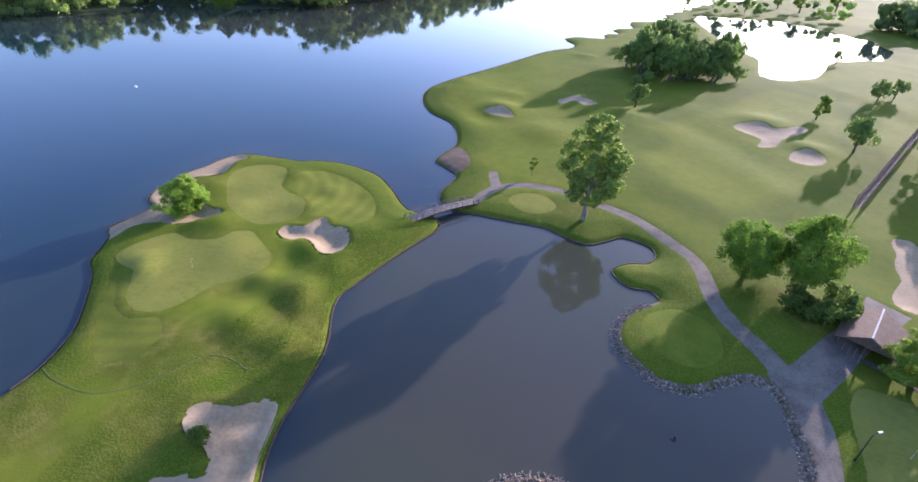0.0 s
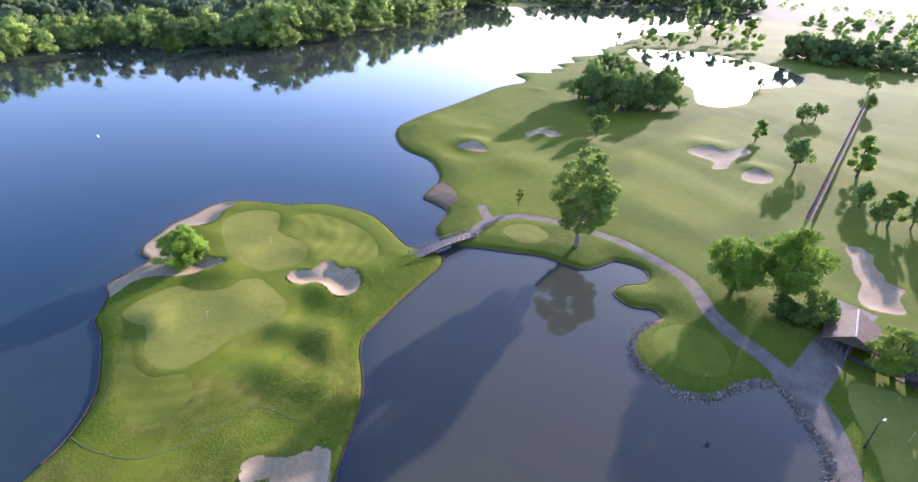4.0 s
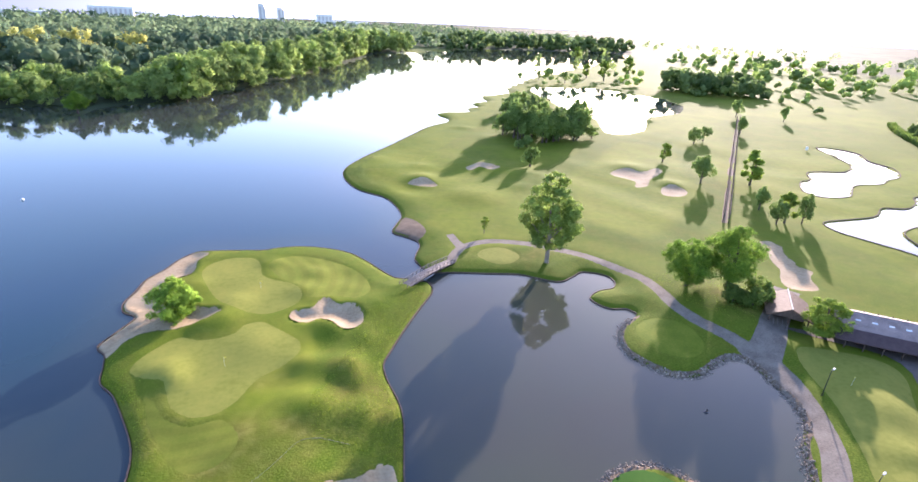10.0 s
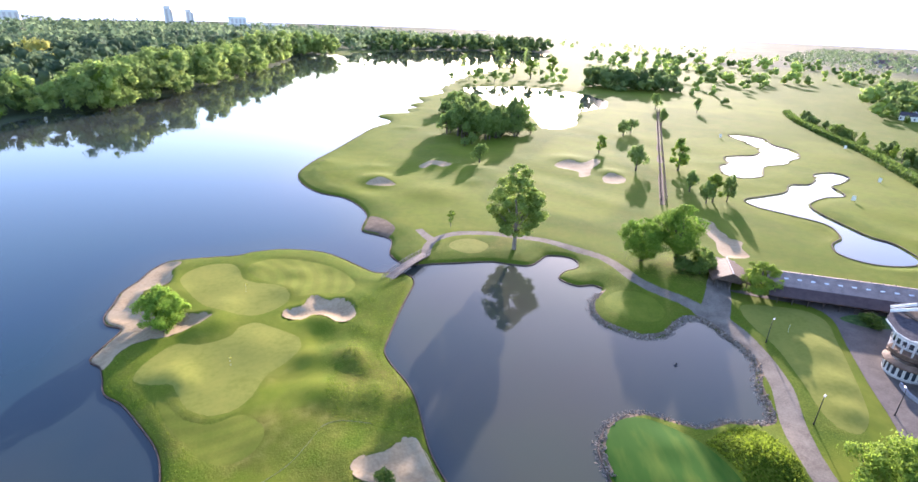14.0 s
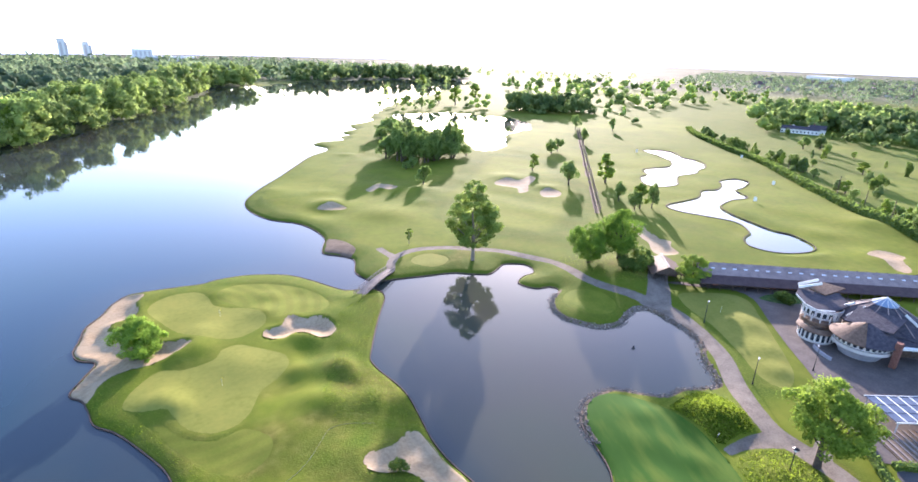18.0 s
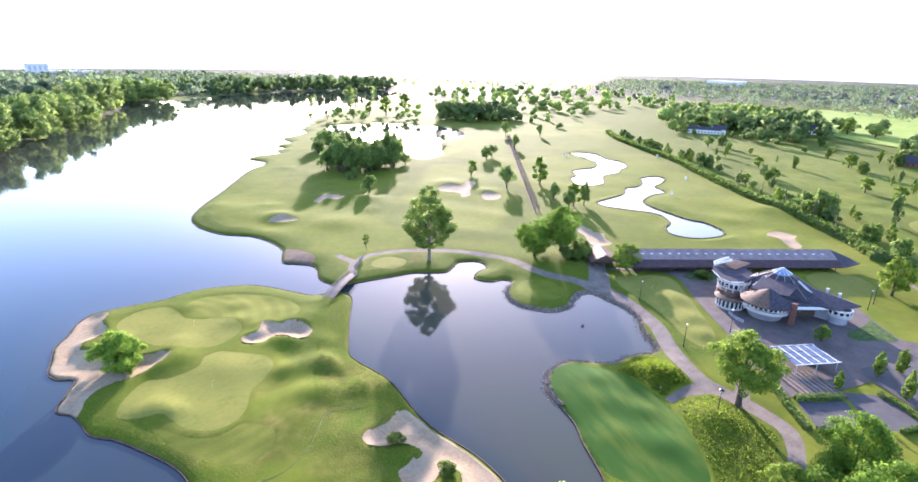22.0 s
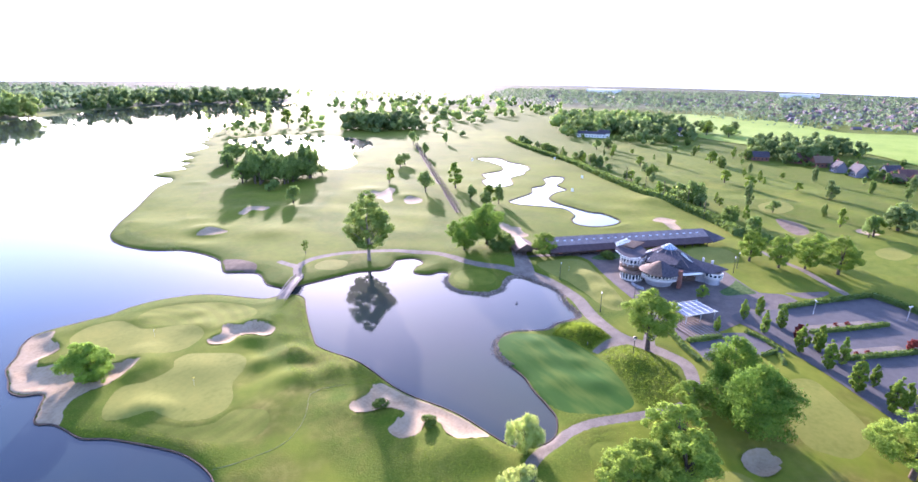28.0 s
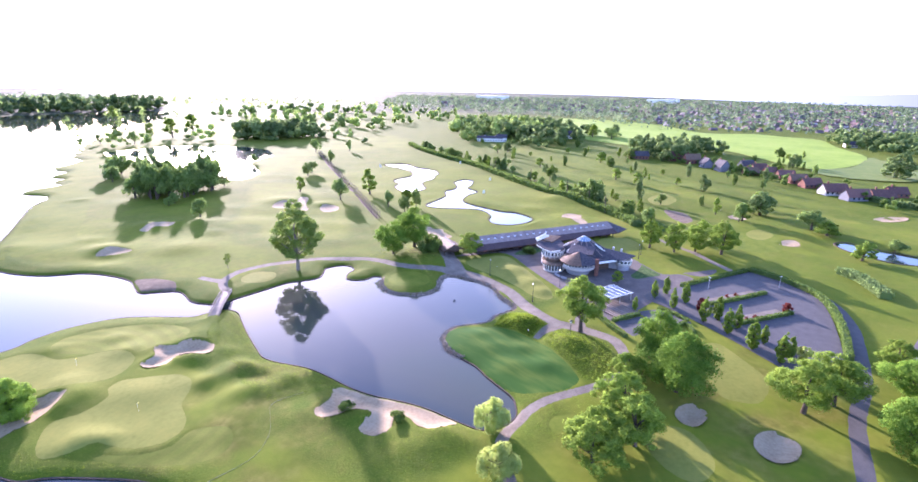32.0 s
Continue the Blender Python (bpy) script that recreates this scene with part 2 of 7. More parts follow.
ASPHALT = mat("asphalt", [(0.061, 0.058, 0.057), (0.086, 0.081, 0.078)], 0.5, 0.9, spec=0.2, bump=0.15, bump_scale=10)
SOIL = mat("bare_soil", [(0.10, 0.07, 0.045), (0.17, 0.125, 0.085)], 0.5, 0.95, spec=0.1, bump=0.6, bump_scale=3)
ROCK = mat("rip_rap", [(0.170, 0.135, 0.102), (0.290, 0.236, 0.180), (0.410, 0.340, 0.266)], 1.2, 0.9, bump=0.6, bump_scale=5, rnd=0.35)
TIMBER = mat("dark_timber", [(0.056, 0.039, 0.030), (0.120, 0.084, 0.063)], 2.0, 0.85, bump=0.3)
DECKWOOD = mat("grey_decking", [(0.166, 0.133, 0.112), (0.245, 0.203, 0.175)], 2.5, 0.8, bump=0.2, rnd=0.15)
BARK = mat("bark", [(0.06, 0.045, 0.032), (0.13, 0.10, 0.075)], 3.0, 0.95, bump=0.8, bump_scale=8)
PALE_BARK = mat("pale_bark", [(0.16, 0.125, 0.095), (0.30, 0.25, 0.20)], 3.0, 0.9, bump=0.6, bump_scale=8)
SLATE = mat("roof_slates", [(0.032, 0.028, 0.034), (0.055, 0.049, 0.056), (0.08, 0.072, 0.076)], 1.5, 0.75, bump=0.4, bump_scale=7)
BROWNROOF = mat("brown_shingles", [(0.088, 0.052, 0.034), (0.136, 0.086, 0.056), (0.177, 0.117, 0.078)], 1.5, 0.7, bump=0.4, bump_scale=7)
FELT = mat("grey_roofing", [(0.182, 0.133, 0.119), (0.248, 0.187, 0.164), (0.315, 0.237, 0.202)], 0.5, 0.7, bump=0.15)
LEANTO = mat("red_brown_roofing", [(0.060, 0.040, 0.040), (0.095, 0.064, 0.060)], 0.8, 0.8, bump=0.2)
CANOPYGLASS = mat("canopy_glass", [(0.05, 0.06, 0.085), (0.09, 0.105, 0.14)], 0.6, 0.25, spec=0.3)
WHITE = mat("white_paint", [(0.630, 0.612, 0.598), (0.700, 0.711, 0.600)], 1.2, 0.55)
RENDERWALL = mat("cream_render", [(0.429, 0.390, 0.360), (0.530, 0.499, 0.464)], 0.9, 0.85, bump=0.1)
# White clubhouse walls, darkened in colour for their shaded side.
CLUBWALL = mat("shade_toned_white", [(0.40, 0.37, 0.33), (0.50, 0.47, 0.43)], 0.8, 0.7, bump=0.1)
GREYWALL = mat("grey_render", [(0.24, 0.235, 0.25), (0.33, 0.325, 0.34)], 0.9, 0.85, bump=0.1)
# Dark blue-grey puts the shade on the house fronts into the wall colour.
HOUSEWALL = mat("house_render", [(0.13, 0.13, 0.15), (0.19, 0.19, 0.215)], 0.9, 0.85, bump=0.1)
ROPE = mat("pale_rope", [(0.20, 0.20, 0.13), (0.28, 0.27, 0.18)], 6.0, 0.8, bump=0.2)
BRICK = mat("red_brick", [(0.144, 0.061, 0.043), (0.216, 0.101, 0.072)], 2.0, 0.85, bump=0.2)
DARKMETAL = mat("dark_metal", [(0.025, 0.025, 0.028), (0.05, 0.05, 0.055)], 2.0, 0.45, metal=0.6, spec=0.5)
STEEL = mat("galvanised_steel", [(0.38, 0.39, 0.41), (0.52, 0.53, 0.55)], 2.0, 0.5, metal=0.3, spec=0.4)
GLASS = mat("window_glass", [(0.02, 0.024, 0.03), (0.04, 0.045, 0.055)], 0.4, 0.06, spec=0.8)
SKYGLASS = mat("skylight_glass", [(0.14, 0.20, 0.28), (0.22, 0.29, 0.37)], 0.6, 0.3, spec=0.25)
LAMPGLASS = mat("lamp_glass", [(0.6, 0.6, 0.6), (0.7, 0.7, 0.7)], 2.0, 0.25)
REDTILE = mat("red_tiles", [(0.088, 0.046, 0.040), (0.140, 0.076, 0.064)], 1.0, 0.8, bump=0.3, rnd=0.25)
LEAF_OAK = leaf_mat("oak_leaves", (0.062, 0.135, 0.018), (0.320, 0.510, 0.066), spread=0.32)
LEAF_POPLAR = leaf_mat("poplar_leaves", (0.100, 0.165, 0.032), (0.450, 0.570, 0.125), spread=0.32)
LEAF_LIME = leaf_mat("fresh_leaves", (0.096, 0.168, 0.022), (0.385, 0.525, 0.075), spread=0.32)
LEAF_BUSH = leaf_mat("bush_leaves", (0.158, 0.286, 0.033), (0.377, 0.551, 0.085))
LEAF_GRASS = leaf_mat("rough_grass_blades", (0.155, 0.245, 0.018), (0.320, 0.420, 0.044), spread=0.2)
# Dark green and pale streaks paint slope shade and low sun on the tee.
TEE_TURF = mat("tee_turf_sun_streaks", [(0.022, 0.070, 0.008), (0.028, 0.080, 0.009), (0.066, 0.108, 0.014)], 0.13, 0.9, spec=0.05, bump=0.15, bump_scale=4, detail=2, fine=4, streak=(66, 4.0))
LEAF_DARK = leaf_mat("dark_leaves", (0.078, 0.132, 0.044), (0.260, 0.352, 0.105), spread=0.24)
LEAF_FAR = leaf_mat("fairway_leaves", (0.095, 0.155, 0.042), (0.350, 0.490, 0.120), spread=0.28)
LEAF_WILLOW = leaf_mat("willow_leaves", (0.28, 0.36, 0.06), (0.62, 0.68, 0.22))
LEAF_HEDGE = leaf_mat("hedge_leaves", (0.070, 0.120, 0.026), (0.190, 0.275, 0.056))
LEAF_RED = leaf_mat("red_leaves", (0.16, 0.035, 0.03), (0.36, 0.10, 0.07))
LEAF_YELLOW = leaf_mat("yellow_leaves", (0.36, 0.36, 0.08), (0.60, 0.58, 0.20))
# Green shifted to blue, standing in for haze over the far woods.
LEAF_DEEP = leaf_mat("deep_wood_leaves", (0.078, 0.125, 0.072), (0.225, 0.300, 0.140), rnd=0.05, spread=0.12)
LEAF_WOOD = leaf_mat("wood_leaves", (0.130, 0.200, 0.060), (0.470, 0.600, 0.150), rnd=0.05, spread=0.14)


def striped_mat(name, centre, period, a, b):
    """Mown turf in bands that curve about a centre."""
    m = mat(name, [a, b], 0.25, 0.9, spec=0.05, bump=0.15, bump_scale=3)
    n, l = m.node_tree.nodes, m.node_tree.links
    tc = n.new("ShaderNodeTexCoord")
    d = n.new("ShaderNodeVectorMath")
    d.operation = "DISTANCE"
    d.inputs[1].default_value = (*centre, 1.5)
    l.new(tc.outputs["Object"], d.inputs[0])
    w = n.new("ShaderNodeMath")
    w.operation = "MULTIPLY"
    w.inputs[1].default_value = 2 * math.pi / period
    l.new(d.outputs["Value"], w.inputs[0])
    sn = n.new("ShaderNodeMath")
    sn.operation = "SINE"
    l.new(w.outputs[0], sn.inputs[0])
    mr = n.new("ShaderNodeMapRange")
    mr.inputs["From Min"].default_value, mr.inputs["From Max"].default_value = -0.6, 0.6
    mr.inputs["To Min"].default_value, mr.inputs["To Max"].default_value = 0.94, 1.06
    l.new(sn.outputs[0], mr.inputs["Value"])
    hsv = n.new("ShaderNodeHueSaturation")
    old = n["Principled BSDF"].inputs["Base Color"].links[0].from_socket
    l.new(old, hsv.inputs["Color"])
    l.new(mr.outputs[0], hsv.inputs["Value"])
    l.new(hsv.outputs["Color"], n["Principled BSDF"].inputs["Base Color"])
    return m


STRIPED = [striped_mat("banded_turf_a", (-52, 112), 3.4, (0.112, 0.136, 0.016), (0.160, 0.166, 0.024)), striped_mat("banded_turf_b", (-52, 84), 3.2, (0.100, 0.120, 0.014), (0.134, 0.142, 0.020))]


# ---- plan ----
def smooth_line(pts, closed=True, step=1.2):
    """A Catmull-Rom curve through the plan's points."""
    p = np.array(pts, float)
    n = len(p)
    out = []
    for i in range(n if closed else n - 1):
        if closed:
            a, b, c, d = p[i - 1], p[i], p[(i + 1) % n], p[(i + 2) % n]
        else:
            a, b, c, d = p[max(0, i - 1)], p[i], p[i + 1], p[min(n - 1, i + 2)]
        k = max(2, min(10, int(np.hypot(*(c - b)) / step)))
        for t in np.arange(k) / k:
            out.append(0.5 * (2 * b + (c - a) * t + (2 * a - 5 * b + 4 * c - d) * t * t + (3 * b - a - 3 * c + d) * t ** 3))
    if not closed:
        out.append(p[-1])
    return np.array(out)


def signed_distance(q, poly):
    """Distance of the points q to a closed outline, above nought inside."""
    a, b = poly, np.roll(poly, -1, 0)
    best = np.full(len(q), 1e18)
    inside = np.zeros(len(q), bool)
    for (ax, ay), (bx, by) in zip(a, b):
        dx, dy = bx - ax, by - ay
        t = np.clip(((q[:, 0] - ax) * dx + (q[:, 1] - ay) * dy) / (dx * dx + dy * dy + 1e-12), 0, 1)
        np.minimum(best, (q[:, 0] - ax - t * dx) ** 2 + (q[:, 1] - ay - t * dy) ** 2, out=best)
        if ay != by:
            inside ^= ((ay > q[:, 1]) != (by > q[:, 1])) & (q[:, 0] < (bx - ax) * (q[:, 1] - ay) / (by - ay) + ax)
    d = np.sqrt(best)
    return np.where(inside, d, -d)


def ease(a, b, x):
    t = np.clip((x - a) / (b - a), 0, 1)
    return t * t * (3 - 2 * t)


def ribbon(pts, width):
    """The outline of a path of that width (one number, or one at each point) along a line."""
    w = np.interp(np.linspace(0, 1, 200), np.linspace(0, 1, len(width)), width) if hasattr(width, "__len__") else None
    c = smooth_line(pts, False)
    t = np.gradient(c, axis=0)
    nrm = np.stack([-t[:, 1], t[:, 0]], 1) / (np.hypot(t[:, 0], t[:, 1])[:, None] + 1e-9)
    half = (np.interp(np.linspace(0, 1, len(c)), np.linspace(0, 1, 200), w) if w is not None else np.full(len(c), width)) / 2
    return np.concatenate([c + nrm * half[:, None], (c - nrm * half[:, None])[::-1]])


SHORE_MAIN = [(-6, 113), (-7, 119), (-4, 127), (-4, 131), (-7, 135), (-10, 139), (-8, 145), (-5, 152), (-5, 162), (-8, 173), (-16, 183),
              (-20, 198), (-18.5, 213), (-9, 231), (6, 252.6), (23, 278.7), (36.4, 298.7), (50, 312), (55.5, 321), (55, 330), (52, 337), (53.5, 344), (61, 349), (71, 349), (81, 352), (82.5, 357), (80, 363), (83.5, 368), (91, 371),
              (93, 376), (90.5, 384), (95, 392), (104, 396), (110, 402), (109, 418), (114, 428), (126, 434), (146, 451), (152, 475), (160, 492), (175, 510), (215, 570), (300, 660), (420, 780)]
SHORE_FAR = [(560, 930), (640, 1080), (420, 1130), (250, 1030), (160, 950), (81, 884), (43, 769), (4, 665), (-45, 539), (-71, 483), (-88, 445), (-104, 412), (-122, 393),
             (-140, 384), (-150, 377), (-155, 361), (-155, 345), (-158.5, 336), (-163, 341), (-163, 357), (-166, 374), (-190, 376), (-210, 362), (-219, 349),
             (-212, 335), (-220, 323), (-236, 303), (-262, 292), (-320, 270), (-480, 220), (-700, 60), (-700, -320), (-230, -320), (-140, -80), (-100, -20), (-80, 10), (-70, 28), (-65, 40)]
SHORE_ISLAND = [(-62, 48), (-61, 52), (-61, 57), (-62, 62), (-65, 69), (-68, 75), (-71, 79), (-72, 84), (-73, 88), (-75, 91), (-73, 96), (-71, 101),
                (-74, 104), (-75, 108), (-74, 113), (-73, 119), (-70, 124), (-68, 129), (-65, 133), (-62, 134), (-53, 133), (-47, 132), (-42, 133),
                (-34, 132), (-25, 127), (-20, 120), (-17, 114), (-14, 109), (-10, 107.5), (-6.5, 105), (-6, 102), (-7, 99)]
SHORE_POND = [(-11, 93), (-16, 85), (-20, 78), (-22, 74), (-22, 69), (-21, 63), (-21, 58), (-22, 52), (-23, 46), (-23, 40), (-22, 33), (-22, 27),
              (-23, 20), (-23, 15), (-20, 12), (-16, 11), (-12, 12.5), (-10, 14), (-8, 17), (-5, 22), (-2, 26), (0, 31), (2, 36), (6, 39.5),
              (10, 41), (15, 40), (19, 36), (22, 33.5), (27, 33), (31, 31), (34, 30), (37, 33), (41, 38), (46, 42), (48.5, 47), (49.5, 53)]
SHORE_NORTH = [(50, 59), (47, 61), (42, 59.5), (37, 57.5), (32, 58.5), (29, 62), (27, 67), (28, 72), (31, 76), (35, 78.5), (38, 80.5), (37, 83), (33, 84),
               (31, 87), (31, 90), (35, 92.5), (39, 93), (41.5, 96), (41, 100), (36, 103), (32, 101), (27, 99), (22, 102), (18, 105), (10, 107), (2, 109), (-3, 110)]
LAKE = smooth_line(SHORE_MAIN + SHORE_FAR + SHORE_ISLAND + SHORE_POND + SHORE_NORTH)

RANGE_POND_A = smooth_line([(252, 224), (263, 219), (265, 208), (254, 193), (252, 179), (239, 166), (226, 162), (215, 157), (200, 157), (189, 150), (180, 144),
                            (168, 145), (166, 153), (177, 165), (186, 168), (195, 178), (205, 179), (217, 177), (230, 184), (239, 196)])
RANGE_POND_B = smooth_line([(140, 121), (154, 122), (167, 123), (180, 130), (190, 128), (202, 133), (210, 139), (223, 138), (222, 130), (207, 124), (197, 122),
                            (188, 111), (176, 112), (161, 108), (154, 99), (150, 88), (147, 78), (148, 71), (141, 60), (132, 59), (123, 64), (121, 72),
                            (127, 78), (136, 81), (144, 91), (140, 104), (137, 113)])
FAR_POOL = smooth_line([(180, 480), (240, 492), (270, 454), (285, 403), (255, 345), (207, 323), (180, 285), (155, 269), (143, 277), (160, 317), (157, 343), (162, 392)])
EAST_POND = smooth_line([(161, -69), (166, -74), (163, -79), (159, -84), (154, -97), (146, -112), (136, -108), (141, -93), (140, -86), (147, -76), (153, -71)])

SAND_PITS = [smooth_line([(-60.5, 130.5), (-62.2, 125.5), (-62, 121), (-62.8, 118), (-64.8, 116.6), (-67.4, 116.4), (-68, 112.6), (-65.5, 109.5), (-62.5, 105), (-58, 101), (-55, 99.8), (-53.3, 97), (-57.4, 94),
                 (-62, 92.8), (-66, 92.8), (-69.5, 91), (-72, 86.6), (-74.7, 91), (-72.7, 96), (-70.7, 101), (-73.6, 104.2), (-74.7, 108), (-73.7, 113), (-72.7, 119), (-69.7, 124), (-67.7, 129), (-64.8, 132.7)])]
SAND_PITS += [smooth_line([(-39.5, 93), (-38, 96), (-34.5, 96), (-33, 99), (-31, 100), (-29.5, 97), (-26, 96), (-24, 93), (-24, 89), (-26, 86), (-29, 86), (-30.5, 88), (-33, 90), (-37, 90)])]
SAND_PITS += [smooth_line([(-24.2, 48.8), (-25.4, 49.3), (-27.2, 48.8), (-28.8, 47.4), (-31, 47.6), (-33.8, 47.4), (-35.5, 46), (-35.2, 43.8), (-33.4, 41.8), (-31, 40.6), (-29.4, 38.8), (-29.3, 37.2), (-31.2, 36.9), (-34, 36.8), (-35.6, 34.8), (-35.3, 32.2),
                 (-33.6, 30.8), (-31.8, 30.6), (-29, 31.8), (-27.7, 31.8), (-27.4, 29.5), (-29.4, 26.2), (-29.4, 23.6), (-27.8, 21.8), (-25.6, 20.9), (-23.6, 20.5), (-22.9, 24), (-22.7, 28), (-22.9, 34), (-23.8, 40), (-23.8, 45)])]
SAND_PITS += [smooth_line([(104.5, 109), (104.5, 104.5), (100.5, 99), (99.5, 95.5), (98, 92), (99.5, 89), (95, 85.5), (91.5, 80), (84, 82), (86, 87), (91, 92), (93, 97), (97, 103), (100, 109)])]
SAND_PITS += [smooth_line([(3, 185), (10, 188), (14, 182), (13, 179), (7, 181.5)])]
SAND_PITS += [smooth_line([(32, 203), (36, 205), (41, 206), (47, 200), (42, 197), (38, 201), (33, 199)])]
SAND_PITS += [smooth_line([(94, 186), (98, 191), (106, 192), (110, 187), (121, 192), (120, 186), (107, 176), (101, 169), (95, 169), (99, 176)])]
SAND_PITS += [smooth_line([(101, 160), (106, 166), (112, 167), (113, 160), (108, 155), (102, 156)])]
SAND_PITS += [smooth_line([(148, 47), (158, 47), (159, 40), (152, 38), (144, 33), (140, 34), (141, 37), (147, 42)])]
SAND_PITS += [smooth_line([(-2.5, -18), (1, -18.5), (3.5, -21), (1, -24), (-4, -22.5), (-5, -20)])]
SAND_PITS += [smooth_line([(-7, -32), (-2, -32.5), (1, -36), (-2, -39.5), (-7, -38.5), (-9.5, -35)])]
SAND_PITS += [smooth_line([(190, -28), (197, -30), (198, -35), (191, -37), (187, -33)])]
SAND_PITS += [smooth_line([(222, -95), (232, -100), (238, -112), (229, -110), (221, -101)])]
SAND_PITS += [smooth_line([(147, -48), (156, -50), (157, -55), (149, -55)])]
GREENS = [smooth_line([(-60.4, 117.5), (-59.3, 123), (-54.5, 126.2), (-49, 125.2), (-46.8, 120.5), (-46.2, 115), (-43.6, 111.7), (-39.1, 108.5), (-36.8, 103.4), (-37.2, 99.4), (-40, 96.7), (-43.2, 95.4), (-46.2, 95.6), (-49.9, 97.4), (-53.5, 101), (-57.4, 108.6)]),
          smooth_line([(-66.6, 80), (-66, 83.6), (-63.6, 87), (-61.4, 89.2), (-59.3, 89.6), (-56.6, 88), (-52.9, 87.8), (-49.9, 88.8), (-48.6, 91.4), (-45.1, 92.4), (-42.3, 89.6), (-39.5, 86.4), (-37.2, 83.2), (-37.7, 79), (-40.5, 75.9), (-44.3, 73.4),
                 (-46, 70.5), (-47.5, 67.7), (-49.8, 65.6), (-52.2, 64.9), (-54.8, 65.6), (-57.6, 68.3), (-59, 72), (-60.4, 75.6), (-63.2, 77)])]
GREENS += [smooth_line([(64, 60), (72, 56), (76.5, 52), (76, 47), (68.5, 39.5), (59, 30.5), (50, 23), (44, 21.5), (43, 26), (49, 35), (54.5, 44), (57.5, 52), (60, 57)]), smooth_line([(102.5, 13), (105, 18), (111, 22), (120, 20), (125, 13), (121, 7), (113, 4), (105, 8)])]
TEES = [
    smooth_line([(10, 116), (13, 120), (19, 120), (22, 114), (18, 110), (13, 111)]),
    smooth_line([(32, 70), (34, 75), (40, 77), (45, 72), (44, 65), (39, 62), (34, 64)]),
    smooth_line([(3, 37.4), (8, 40), (13.4, 38.8), (17.2, 33), (18, 27.5), (16.6, 19.8), (13.2, 13.6), (9.4, 9.2), (6, 5.6), (2, 2.4), (-2.4, 3.6), (-5.8, 7), (-8.4, 12), (-8, 16.4), (-5, 21.4), (-2, 26), (0.2, 30.4), (1.4, 34)]),
    smooth_line([(-16.2, 4.2), (-13.6, 3.6), (-11.6, 1.4), (-12, -0.8), (-15.2, -1.6), (-17.8, 0.6), (-18.4, 2.8)]),
    smooth_line([(-14.1, -13.6), (-9.1, -14.7), (-6, -17.6), (-6.7, -21.5), (-11.4, -24.9), (-16.2, -25.5), (-20.7, -22.9), (-19.6, -18)]),
    smooth_line([(29.9, -20.6), (35.1, -25.2), (30, -30.1), (21, -35.8), (11.5, -34.2), (9.2, -30.3), (9.6, -26.2), (17.4, -22.3)]),
]
APRONS = [
    smooth_line([(-45, 120), (-39.3, 124.6), (-31, 121), (-23.4, 113), (-20.8, 103), (-24, 98.2), (-29.4, 100.4), (-35.6, 100.6), (-36.0, 105.2), (-41.6, 111.8)]),
    smooth_line([(-63.6, 76), (-60.6, 71), (-58.2, 66.4), (-54, 63.4), (-49.6, 64), (-46.6, 60), (-46.5, 56.3), (-49.1, 53.5), (-52.2, 53.3), (-55, 55.2), (-57.6, 60), (-60.6, 66)]),
]
CART = [(-13.5, 101.5), (1.8, 113.8), (5, 119.5), (9.5, 123.5), (17, 125), (26, 122), (33, 117), (40, 111), (45, 103), (48.5, 95), (48.5, 87), (47.5, 80), (48, 74),
        (49.5, 69), (52, 63), (53, 56), (51, 48), (48, 41), (43.5, 34.5), (37.5, 28.5), (32, 22), (28.5, 16), (28, 10), (27, 4), (25, -1), (20, -4), (13, -6), (8, -6)]
LOWER = [(8, -6), (3, -3), (-3, 2), (-8, 6), (-13, 8.8), (-19, 10), (-24, 10.5), (-29, 9), (-36, 4), (-45, -4)]
PATHS = [
    ribbon(CART[1:16], [3.0, 3.2, 3.4, 3.4, 3.4]),
    ribbon(CART[14:], [4.5, 5.0, 4.0, 4.2, 4.4, 4.6, 4.2, 3.0, 2.6]),
    ribbon(LOWER, 2.6),
    ribbon([(7.5, 122), (6.8, 127), (6.4, 132.5)], [3.6, 2.8, 2.8]),
    ribbon([(52, 58), (60, 64), (66, 69), (74, 75), (82, 82)], [7, 6.5, 6, 6, 8]),
    ribbon([(28, 14.5), (24.5, 15.6), (20.5, 16.8), (16.3, 17.5)], [5.0, 3.6, 2.6, 1.8]),
    ribbon([(27.5, 8), (34, 10), (40, 9)], [3.2, 3.0, 3.0]),
]
YARDS = [
    smooth_line([(66.5, 67), (75, 62), (96, 46), (104, 30), (103, 14), (98.3, 6.1), (92.9, 1.5), (87.9, -2.9), (84, -7.2), (86.8, -12.1), (86.2, -15.6), (81.6, -18.1), (73.9, -13.8), (67.8, -9.5), (60, -8), (46, -3), (36, 3), (40, 9), (52, 20), (60.7, 29.5), (70.5, 39.5), (78.5, 47.5), (79.3, 53.5), (73.6, 59)], step=3),
    smooth_line([(60, -4), (74, -14), (101, -34), (99, -40), (94, -46), (86, -52.5), (75, -54.5), (58, -54.5), (40, -53), (38, -50), (27, -42), (30, -38), (40, -28), (52, -14)], step=3),
]
